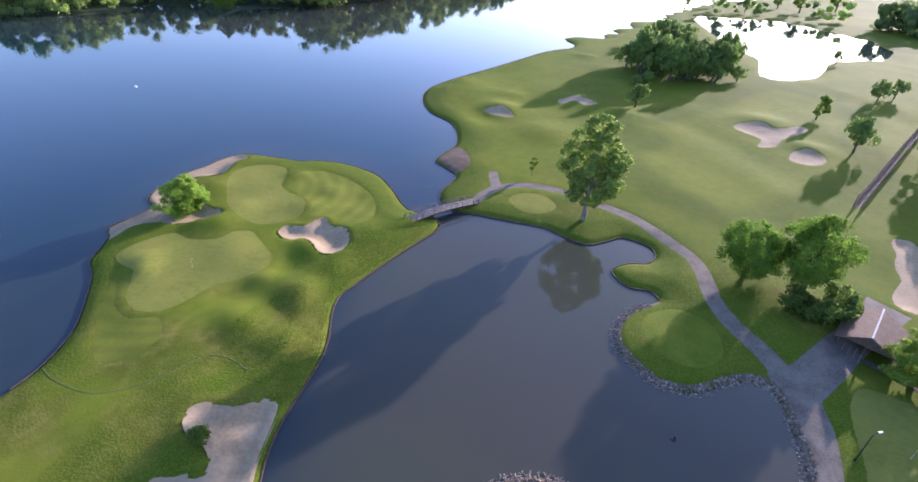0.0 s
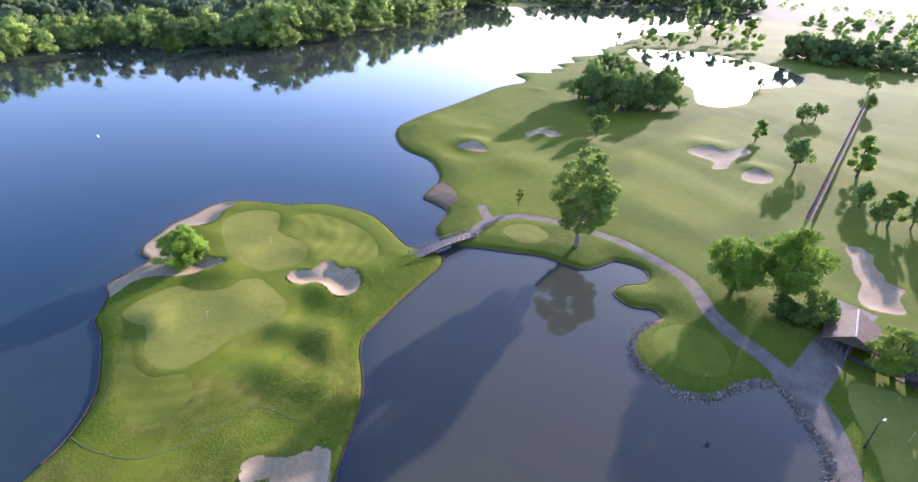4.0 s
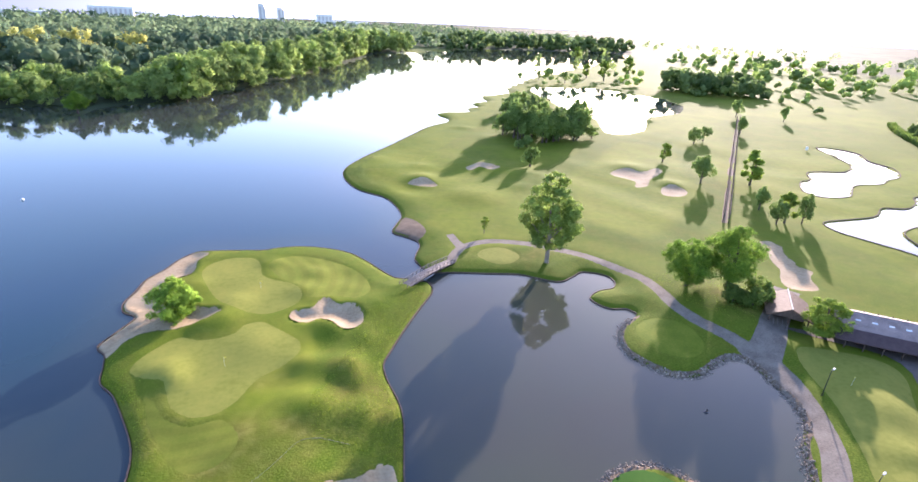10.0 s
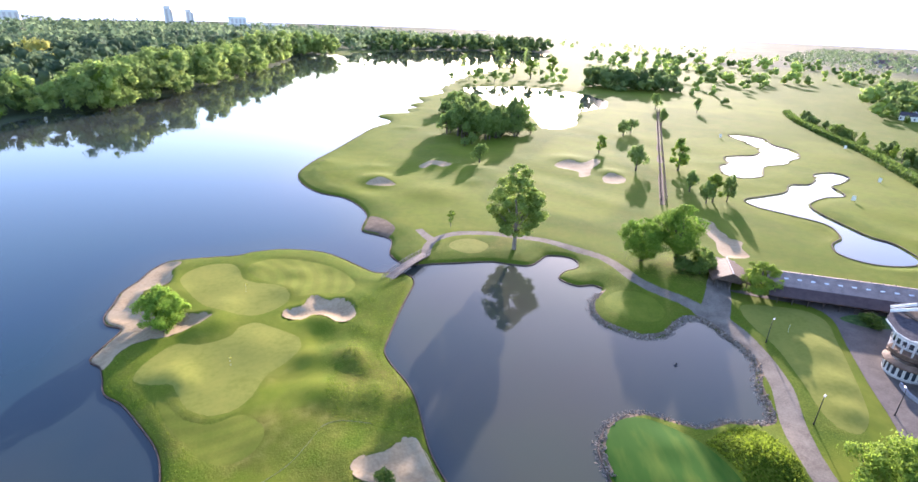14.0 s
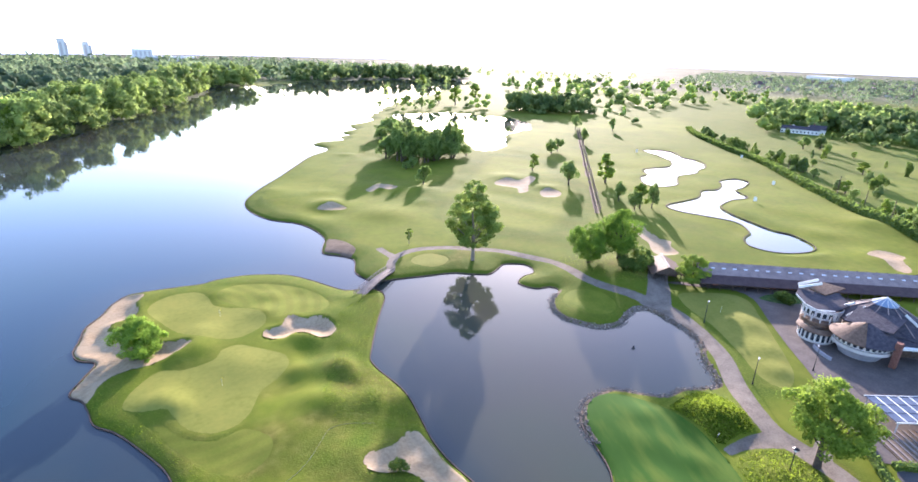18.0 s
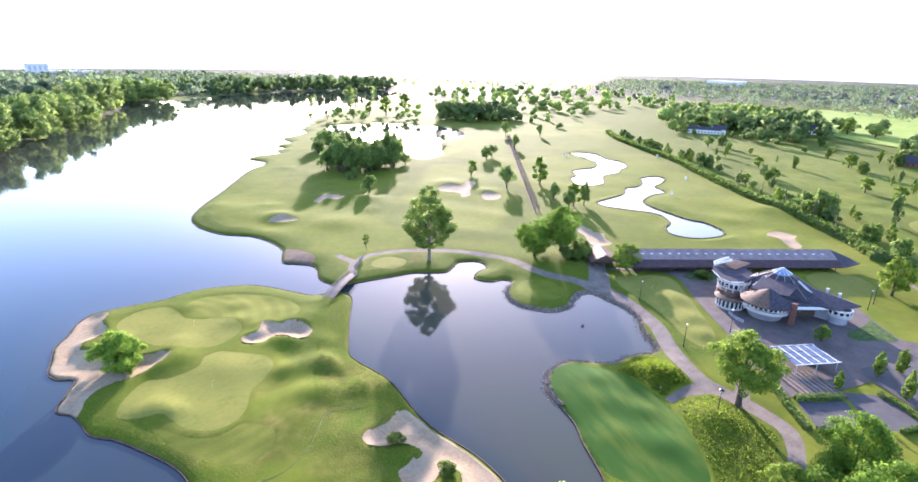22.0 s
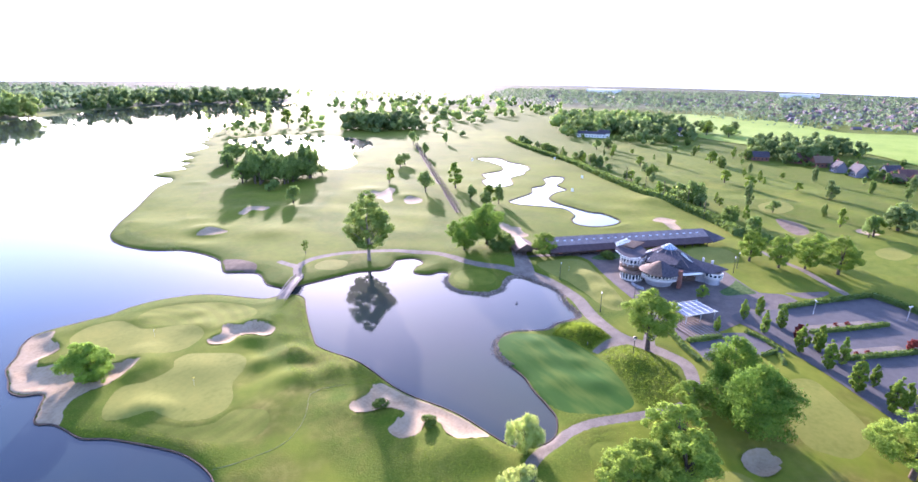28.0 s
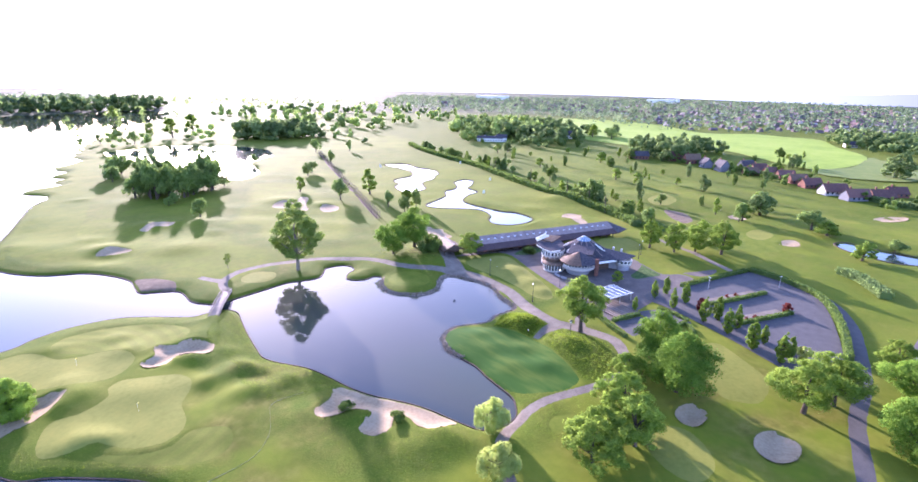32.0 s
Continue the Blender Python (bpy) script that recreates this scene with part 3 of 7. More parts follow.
ROADS = [ribbon([(-40, -46), (-20, -47.5), (-3, -49), (13, -51), (31, -55.5), (51, -58), (66, -59), (80, -57), (91, -53)], [3.2, 3.2, 3.2, 3.4, 3.4, 3.2]),
         ribbon([(95.7, -31.7), (101.5, -28), (109.6, -21.2), (117, -14.5), (124, -7), (131, 0)], [3.0, 2.6, 2.6, 2.4, 2.4])]
REED_BANK = smooth_line([(-4, 131), (-6.5, 135.5), (-9.4, 139), (-7.4, 144), (-4.4, 150), (-1, 144), (0, 136)])

# ease of the ground: place, height, reach
MOUNDS = [(-36, 64, 1.6, 4.5), (-29, 73, 1.5, 4.0), (-53, 94.5, 1.1, 4.0), (-60, 79, 0.7, 3.2), (-32, 88, 0.9, 3.5), (-46, 84, 0.6, 6), (-27, 60, 0.8, 4), (-36, 104, 0.7, 4), (-51, 101, 0.8, 4), (-62, 112, 0.7, 4), (-36, 76, 0.7, 3), (-42, 59, 0.7, 4), (-22, 96, 0.6, 5), (10, 190, 1.8, 7), (40, 206, 1.6, 8), (4, 178, -0.7, 6)]
MOUNDS += [(24, 166, 1.0, 10), (108, 196, 1.4, 9), (112, 170, 1.0, 6), (61, 80, 2.2, 12), (57, 70, 1.2, 7), (23.5, 23.2, 2.1, 4.8), (16.5, 9.5, 2.2, 5.4), (10, 4, 0.8, 6), (-28, 20, 0.9, 5), (-35, 24, 0.8, 5), (-31, 43, 0.7, 3.5), (160, 100, 0.8, 12), (190, 60, 1.2, 16), (150, 44, 0.8, 8), (220, -20, 1.0, 14), (170, -60, 1.2, 12)]
MOUNDS += [(120, -20, 0.8, 9), (-58.6, 75.6, 0.55, 2.4)]

MOUNDS += [(-44, 121, 0.5, 3.2), (-33, 113, 0.45, 3), (-26, 110, -0.35, 3.5), (-64, 96.5, 0.7, 3), (-57, 92.6, 0.5, 2.4), (-40, 72, -0.4, 4), (-33, 81, -0.45, 3.4), (-47, 56, 0.5, 4), (-56, 60, -0.3, 4),
           (-30, 66, -0.4, 3), (-38, 50, 0.5, 4.5), (-45, 44, 0.4, 5), (-24, 82, 0.35, 3), (-15, 102, 0.4, 4), (8, 26, 0.5, 5), (14, 14, -0.4, 5), (1, 18, 0.4, 4), (12, 31, 0.5, 3), (4, 12, 0.5, 3.5), (10, 19, 0.45, 3)]
MOUNDS += [(70, 49, 1.1, 6), (63, 39, 1.4, 6), (55.5, 30, 1.3, 5), (49, 25, 0.8, 3.5)]
wave = np.random.default_rng(77)
MOUNDS += [(wave.uniform(-12, 70), wave.uniform(150, 300), wave.uniform(-0.6, 1.0), wave.uniform(5, 11)) for _ in range(26)]
MOUNDS += [(wave.uniform(100, 330), wave.uniform(-110, 90), wave.uniform(-0.5, 0.9), wave.uniform(5, 12)) for _ in range(40)]


def ground_z(q, shore=None):
    """The height of the ground, and how much land lies between each point and the water."""
    q = np.asarray(q, float)
    d = -signed_distance(q, LAKE) if shore is None else shore
    x, y = q[:, 0], q[:, 1]
    z = np.where(d > 0, 0.62 * (1 - np.exp(-d / 0.55)) + 0.55 * ease(0, 7, d), np.maximum(-1.6, d * 0.9))
    land = ease(0.8, 6, d)
    far = ease(10, 40, d)
    calm = ease(420, 120, np.hypot(x - 40, y - 90))
    z += far * calm * (0.42 * np.sin(x / 19 + 1 + 1.5 * np.sin(y / 29)) * np.cos(y / 27 + np.sin(x / 31)) + 0.15 * np.sin((x + y) / 11 + 2 * np.sin(x / 13))) + land * 0.035 * np.sin(x / 3.1 + np.sin(y / 2.3)) * np.cos(y / 3.7)
    for mx, my, mh, mr in MOUNDS:
        near = (np.abs(x - mx) < 3.2 * mr) & (np.abs(y - my) < 3.2 * mr)
        if near.any():
            z[near] += land[near] * mh * np.exp(-((x[near] - mx) ** 2 + (y[near] - my) ** 2) / (mr * mr))
    for k_, pit in enumerate(SAND_PITS):
        deep_, lip = (0.75, 0.30) if k_ < 3 else (0.8, 0.4) if k_ in (9, 10) else (0.3, 0.12)
        lo, hi = pit.min(0) - 4, pit.max(0) + 4
        near = (x > lo[0]) & (x < hi[0]) & (y > lo[1]) & (y < hi[1])
        if near.any():
            s = signed_distance(q[near], pit)
            z[near] += np.where(s > 0, -deep_ * ease(0, 2.6, s), lip * np.exp(s / 1.2) * ease(0.5, 3, d[near]))
            z[near] = np.where(d[near] > 0.3, np.maximum(z[near], 0.18), z[near])
    for yard in YARDS:
        lo, hi = yard.min(0) - 8, yard.max(0) + 8
        near = (x > lo[0]) & (x < hi[0]) & (y > lo[1]) & (y < hi[1])
        if near.any():
            s = ease(-7, 0, signed_distance(q[near], yard))
            z[near] = z[near] * (1 - s) + 1.25 * s
    for pool, level in ((RANGE_POND_A, 0.7), (RANGE_POND_B, 0.7), (FAR_POOL, 0.6), (EAST_POND, 0.7)):
        lo, hi = pool.min(0) - 6, pool.max(0) + 6
        near = (x > lo[0]) & (x < hi[0]) & (y > lo[1]) & (y < hi[1])
        if near.any():
            s = signed_distance(q[near], pool)
            k = ease(-5, -0.5, s)
            z[near] = z[near] * (1 - k) + (level + 0.25) * k - 0.5 * ease(-0.5, 2.0, s)
    return z, d


def at_ground(x, y):
    return float(ground_z([(x, y)])[0][0])


def mesh_object(name, verts, faces, material, parent=None, label="", smooth=False):
    me = bpy.data.meshes.new(name)
    me.from_pydata([tuple(v) for v in verts], [], [tuple(f) for f in faces])
    me.materials.append(material)
    if smooth:
        me.polygons.foreach_set("use_smooth", [True] * len(me.polygons))
    me.update()
    ob = new(name, me)
    if parent:
        ob.parent = parent
    if label:
        ob["label"] = label
    return ob


from mathutils.geometry import delaunay_2d_cdt


def patch_mesh(outline, lift, step=1.6, level=None):
    """Verts and faces of a sheet that fills an outline and lies on the ground."""
    lo, hi = outline.min(0), outline.max(0)
    gx, gy = np.meshgrid(np.arange(lo[0] + step / 2, hi[0], step), np.arange(lo[1] + step / 2, hi[1], step))
    g = np.stack([gx.ravel(), gy.ravel()], 1)
    g = g[signed_distance(g, outline) > step * 0.45] if len(g) else g
    n = len(outline)
    if lift and step < 3:
        tan = np.roll(outline, -1, 0) - np.roll(outline, 1, 0)
        nrm = np.stack([-tan[:, 1], tan[:, 0]], 1) / (np.hypot(tan[:, 0], tan[:, 1])[:, None] + 1e-9)
        rim = np.concatenate([outline + nrm * 0.6, outline - nrm * 0.6])
        rim = rim[signed_distance(rim, outline) > 0.5]
        g = np.concatenate([g[signed_distance(g, outline) > 1.0], rim]) if len(g) else rim
    pts = np.concatenate([outline, g])
    v, _, fs, *_ = delaunay_2d_cdt([Vector(p) for p in pts], [(i, (i + 1) % n) for i in range(n)], [list(range(n))], 1, 1e-4)
    v = np.array([tuple(p) for p in v])
    if level is not None:
        z = np.full(len(v), level)
    elif step < 3:
        z = ground_z(v)[0] - 0.07 + (lift * 0.6 + 0.07) * ease(0.0, 0.55, signed_distance(v, outline))
    else:
        z = ground_z(v)[0] + lift
    verts = [(a, b, c) for (a, b), c in zip(v, z)]
    faces = [tuple(f) for f in fs]
    out = []
    for f in faces:
        (ax, ay), (bx, by), (cx, cy) = v[f[0]], v[f[1]], v[f[2]]
        out.append(f if (bx - ax) * (cy - ay) - (by - ay) * (cx - ax) > 0 else f[::-1])
    return verts, out


def patch(name, outline, lift, material, label, category, kind="structure", step=1.6, level=None):
    v, f = patch_mesh(outline, lift, step, level)
    ob = mesh_object(name, v, f, material, smooth=True)
    if level is None:
        q = np.array([p[:2] for p in v])
        sx = (ground_z(q + (0.5, 0))[0] - ground_z(q - (0.5, 0))[0])
        sy = (ground_z(q + (0, 0.5))[0] - ground_z(q - (0, 0.5))[0])
        nn = np.stack([-sx, -sy, np.ones(len(q))], 1)
        ob.data.normals_split_custom_set_from_vertices((nn / np.linalg.norm(nn, axis=1)[:, None]).tolist())
    return tagged(ob, label, category, kind=kind)


# ---- the ground: one sheet, fine in the middle and wide towards the horizon ----
def spread(lo, hi, grow=1.07, reach=4900):
    mid = list(np.arange(lo, hi + 0.5, 1.0))
    up, s = [hi], 1.0
    while up[-1] < reach:
        s *= grow
        up.append(up[-1] + s)
    down, s = [lo], 1.0
    while down[-1] > -reach:
        s *= grow
        down.append(down[-1] - s)
    return np.array(down[:0:-1] + mid + up[1:])


GX, GY = spread(-80.0, 125.0), spread(-62.0, 214.0)
mx, my = np.meshgrid(GX, GY)
gq = np.stack([mx.ravel(), my.ravel()], 1)
gz, gd = ground_z(gq)
mow = ease(7, 13, gd) * (0.5 + 0.5 * ease(-0.25, 0.15, np.sin(gq[:, 0] / 31 + 2) + np.cos(gq[:, 1] / 27) + 0.4 * np.sin((gq[:, 0] - gq[:, 1]) / 11)))
mown_zones = [(-50, 88, 19, 42, 0.35), (-44, 110, 22, 18, 0.3), (-52, 58, 12, 16, 0.3), (60, 190, 75, 62, 1.0), (190, 110, 70, 75, 1.0)]
for cx, cy, rx, ry, k in mown_zones:
    e = 1 - np.hypot((gq[:, 0] - cx) / rx, (gq[:, 1] - cy) / ry)
    mow = np.maximum(mow, k * ease(0, 0.2, e) * ease(1, 4, gd))
east = ease(0, 25, gq[:, 0] - 105 - 0.75 * np.abs(gq[:, 1] - 20)) * ease(0, 20, (gq[:, 0] - 148) * 0.745 - (gq[:, 1] - 11) * 0.667)
mow *= 1 - 0.75 * east
for cx, cy, rx, ry, a_ in ((185, 12, 40, 10, 50), (240, -10, 60, 12, 50), (300, 22, 70, 14, 48), (205, -82, 50, 10, 55), (335, 92, 80, 14, 48), (150, -42, 28, 8, 55), (255, -62, 40, 8, 55), (270, 60, 60, 9, 47), (400, 160, 60, 12, 47)):
    ca_, sa_ = math.cos(radians(a_)), math.sin(radians(a_))
    u_, v_ = (gq[:, 0] - cx) * ca_ + (gq[:, 1] - cy) * sa_, (gq[:, 1] - cy) * ca_ - (gq[:, 0] - cx) * sa_
    mow = np.maximum(mow, 1.0 * ease(0, 0.25, 1 - np.hypot(u_ / rx, v_ / ry)))
FAIRWAY = smooth_line([(140, 245), (121, 232), (96, 207), (67, 184), (59, 179), (66, 171), (63, 162), (52, 149), (57, 131), (67, 120), (84, 130), (101, 143), (118, 156), (130, 184), (152, 222)])
fd = signed_distance(gq, FAIRWAY)
mow = np.where(fd > -16, np.maximum(mow * (1 - 0.8 * ease(-16, -10, fd)), ease(-5, 4, fd)), mow)
rough_zones = [(-24, 70, 13, 34), (-34, 32, 16, 20), (60, 80, 14, 20), (20, 112, 24, 9), (10, 112, 20, 9), (40, 92, 9, 16), (27, 25, 8, 9), (18, 6, 16, 12), (-28, 50, 20, 10), (70, 84, 12, 12), (46, 31, 5, 6), (51.5, 43, 5.5, 8), (56, 55, 5, 7), (43, 23, 4, 5), (68, 67, 6, 4)]
for cx, cy, rx, ry in rough_zones:
    e = 1 - np.hypot((gq[:, 0] - cx) / rx, (gq[:, 1] - cy) / ry)
    mow *= 1 - ease(0, 0.3, e)
for outline in SAND_PITS + GREENS + TEES + APRONS + PATHS + YARDS + ROADS + [REED_BANK]:
    lo, hi = outline.min(0) - 1, outline.max(0) + 1
    near = np.where((gq[:, 0] > lo[0]) & (gq[:, 0] < hi[0]) & (gq[:, 1] > lo[1]) & (gq[:, 1] < hi[1]))[0]
    if len(near):
        gz[near] -= 0.2 * ease(-0.2, 1.2, signed_distance(gq[near], outline))
nx, ny = len(GX), len(GY)
idx = np.arange(nx * ny).reshape(ny, nx)
quads = np.stack([idx[:-1, :-1], idx[:-1, 1:], idx[1:, 1:], idx[1:, :-1]], -1).reshape(-1, 4)
gme = bpy.data.meshes.new("ground")
gme.vertices.add(len(gq))
gme.vertices.foreach_set("co", np.concatenate([gq, gz[:, None]], 1).ravel())
gme.loops.add(quads.size)
gme.loops.foreach_set("vertex_index", quads.ravel().astype(np.int32))
gme.polygons.add(len(quads))
gme.polygons.foreach_set("loop_start", np.arange(0, quads.size, 4, dtype=np.int32))
gme.polygons.foreach_set("use_smooth", [True] * len(quads))
gme.attributes.new("mow", "FLOAT", "POINT").data.foreach_set("value", mow.astype(np.float32))
far_bank = np.array(SHORE_FAR[4:35], float)
wooded = np.concatenate([far_bank + (2, -3), (far_bank + (-190, 330))[::-1]])
wild = ease(850, 1150, np.hypot(gq[:, 0] - 120, gq[:, 1] - 80)) * ease(-0.2, 0.5, 1 + 0.4 * np.sin(gq[:, 0] / 140) * np.cos(gq[:, 1] / 190))
wild = np.maximum(wild, ease(-6, 3, signed_distance(gq, wooded)) * (gq[:, 1] > 200))
gme.attributes.new("wild", "FLOAT", "POINT").data.foreach_set("value", wild.astype(np.float32))
dry_haze = np.full(len(gq), 0.24)
# Dry turf zones; those on the island also tint the grass for haze.
for cx, cy, rx, ry, k in ((6, -33, 38, 24, 0.85), (-46, 50, 26, 20, 0.85), (-54, 70, 20, 30, 0.55), (-40, 110, 30, 22, 0.45), (-14, -8, 20, 14, 0.5), (-29, 70, 8, 7, 0.8), (-33, 62, 7, 6, 0.7), (-24, 63, 4, 8, 0.8), (60, 76, 12, 9, 0.7), (26, 6, 6, 6, 0.8), (200, -20, 130, 90, 0.35), (20, 116, 20, 8, 0.6), (-30, 84, 6, 5, 0.5)):
    dry_haze = np.maximum(dry_haze, k * ease(0, 0.5, 1 - np.hypot((gq[:, 0] - cx) / rx, (gq[:, 1] - cy) / ry)))
gme.attributes.new("dry_haze", "FLOAT", "POINT").data.foreach_set("value", dry_haze.astype(np.float32))
gme.materials.append(GRASS)
gme.update(calc_edges=True)
tagged(new("ground", gme), "rolling golf course ground of mown fairway and rough grass", "ground", kind="structure")

# ---- water ----
wx = np.concatenate([np.linspace(-700, -100, 20), np.arange(-90, 110, 6), np.linspace(120, 720, 20)])
wy = np.concatenate([np.linspace(-330, -10, 10), np.arange(0, 160, 6), np.linspace(170, 1150, 30)])
wmx, wmy = np.meshgrid(wx, wy)
wq = np.stack([wmx.ravel(), wmy.ravel()], 1)
pond = ease(-14, 2, 60 - np.hypot((wq[:, 0] - 12) / 0.75, (wq[:, 1] - 58) / 1.0)) * ease(0, 12, 116 - wq[:, 1]) * ease(-30, -14, wq[:, 0])
shallow = 0.35 * ease(14, 2, np.abs(signed_distance(wq, LAKE)))
silt_haze = np.maximum(pond, shallow * ease(-110, -60, wq[:, 0]))
# Far lake: murk raised here also paints haze over the wood's reflection.
silt_haze = np.maximum(silt_haze, 0.7 * ease(230, 300, wq[:, 1]))
silt_haze = np.maximum(silt_haze, 0.5 * ease(-60, -78, wq[:, 0]) * ease(100, 45, wq[:, 1]) * ease(-260, -120, wq[:, 0]))
wn_, wm_ = len(wx), len(wy)
wi = np.arange(wn_ * wm_).reshape(wm_, wn_)
wf = np.stack([wi[:-1, :-1], wi[:-1, 1:], wi[1:, 1:], wi[1:, :-1]], -1).reshape(-1, 4)
water = mesh_object("water", np.concatenate([wq, np.zeros((len(wq), 1))], 1), wf, WATER)
water.data.attributes.new("silt_haze", "FLOAT", "POINT").data.foreach_set("value", silt_haze.astype(np.float32))
tagged(water, "calm lake and murky pond water reflecting the sky", "water", kind="structure")
for o, lev, lab in ((RANGE_POND_A, 0.72, "winding pond on the driving range mirroring the sky"), (RANGE_POND_B, 0.72, "winding pond before the driving range building"),
                    (FAR_POOL, 0.62, "bright pool beyond the fairway"), (EAST_POND, 0.72, "small pond on the eastern fairway")):
    ob = patch("pond", o, 0, WATER, lab, "pond", step=12, level=lev)
    ob.data.attributes.new("silt_haze", "FLOAT", "POINT").data.foreach_set("value", [0.35] * len(ob.data.vertices))

# ---- sand, turf and paths ----
pit_labels = ["wide sand bunker running along the lake shore", "cloverleaf sand bunker beside the putting green", "large pale sand bunker at the pond's edge",
              "winding sandy waste area behind the gabled hut", "small sand bunker cut into a mound", "kidney shaped fairway sand bunker", "three lobed fairway sand bunker",
              "round fairway sand bunker", "sand bunker on the driving range", "round shaded sand bunker below the oaks", "large round shaded sand bunker",
              "small sand bunker on the eastern fairway", "long sand bunker near the houses", "small sand bunker by the gravel walk"]
for o, lab in zip(SAND_PITS, pit_labels):
    patch("sand_bunker", o, 0.06, SAND, lab, "bunker")
for o, m_ in zip(APRONS, STRIPED):
    patch("apron", o, 0.07, m_, "striped apron of mown turf before the green", "turf")
for o, lab in zip(GREENS, ["upper putting green on the island, pale close-cut turf", "lower putting green on the island, pale close-cut turf",
                           "long practice putting green beside the clubhouse", "practice green behind the clubhouse"]):
    patch("putting_green", o, 0.1, GREEN, lab, "green")
for i_, o in enumerate(TEES):
    patch("tee", o, 0.09, TEE_TURF if i_ == 2 else GREEN if i_ in (0, 4, 5) else APRON, "mown teeing ground among rough grass", "tee")
for o in PATHS:
    patch("cart_path", o, 0.07, GRAVEL, "pale gravel cart path through the grass", "path", step=2)
for o, m_, lab in zip(YARDS, (PAVING, ASPHALT), ("paved forecourt round the clubhouse", "grey car park with empty bays")):
    patch("pavement", o, 0.06 if m_ is PAVING else 0.13, m_, lab, "pavement", step=4)
patch("pavement", smooth_line([(36, 1), (40, -2), (44, -5), (41, -7.5), (37.5, -9.5), (33, -7.5), (29.5, -5), (32.5, -2)]), 0.14, ASPHALT, "small paved bay below the terrace", "pavement", step=2)
patch("pavement", smooth_line([(46.5, -3.5), (52, -10), (50, -14.5), (45.6, -19), (43.2, -16.8), (39.8, -14.4), (38, -10), (41.5, -7.8), (44.6, -5.4)]), 0.14, ASPHALT, "small paved court beside the drive", "pavement", step=2)
for o, m_, lab in zip(ROADS, (ASPHALT, GRAVEL), ("narrow access road along the hedge", "brown gravel walk behind the car park")):
    patch("road", o, 0.08, m_, lab, "road", step=2.5)
tongue = np.array(SHORE_MAIN[12:38], float)
turf = patch("shore_turf", smooth_line([tuple(p) for p in tongue + (1.0, -1.2)] + [tuple(p) for p in (tongue + (26, -10))[::-1]], step=4), 0.12, GRASS, "mown turf on the scalloped tongues of the lake shore", "turf", step=2.9)
turf.data.attributes.new("mow", "FLOAT", "POINT").data.foreach_set("value", [0.7] * len(turf.data.vertices))
for o in ([(433, 135), (413, 85), (339, 43), (296, -5), (270, -7), (268, 18), (305, 60), (375, 110)], [(297, 113), (288, 79), (251, 47), (256, 17), (245, 8), (226, 30), (236, 64), (257, 93)],
          [(149, -1), (167, -15), (192, -40), (165, -49), (135, -47), (129, -34), (144, -17)]):
    patch("fairway", smooth_line(o, step=5), 0.12, APRON, "pale mown fairway strip between darker rough", "fairway", step=2.9)
for o in ([(219.5, 14.5), (233.7, 8.1), (222.9, -1.5), (205.7, 2.8), (205.6, 10.7)], [(162.4, -35.2), (171.7, -41.4), (164, -47.2), (152, -42.2), (152.8, -36.9)]):
    patch("putting_green", smooth_line(o), 0.2, GREEN, "pale putting green on the eastern fairways", "green", step=2.9)
patch("earth_bank", smooth_line([(194, 2.8), (190.5, -7.8), (175.5, -12.7), (165.5, -9), (177.3, -1.6)]), 0.12, SOIL, "bare brown earth bank beside the green", "bank", step=2.5)
patch("reed_bank", REED_BANK, 0.1, SOIL, "bare brown bank of dead reeds at the water", "bank", step=1.2)


# ---- trees ----
def tube(verts, faces, pts, radii, sides=7):
    base = len(verts)
    pts = [Vector(p) for p in pts]
    for i, (p, r) in enumerate(zip(pts, radii)):
        d = (pts[min(i + 1, len(pts) - 1)] - pts[max(i - 1, 0)]).normalized()
        a = d.orthogonal().normalized()
        b = d.cross(a)
        for k in range(sides):
            w = 2 * math.pi * k / sides
            verts.append(p + a * (r * math.cos(w)) + b * (r * math.sin(w)))
    for i in range(len(pts) - 1):
        for k in range(sides):
            k2 = (k + 1) % sides
            faces.append((base + i * sides + k, base + i * sides + k2, base + (i + 1) * sides + k2, base + (i + 1) * sides + k))


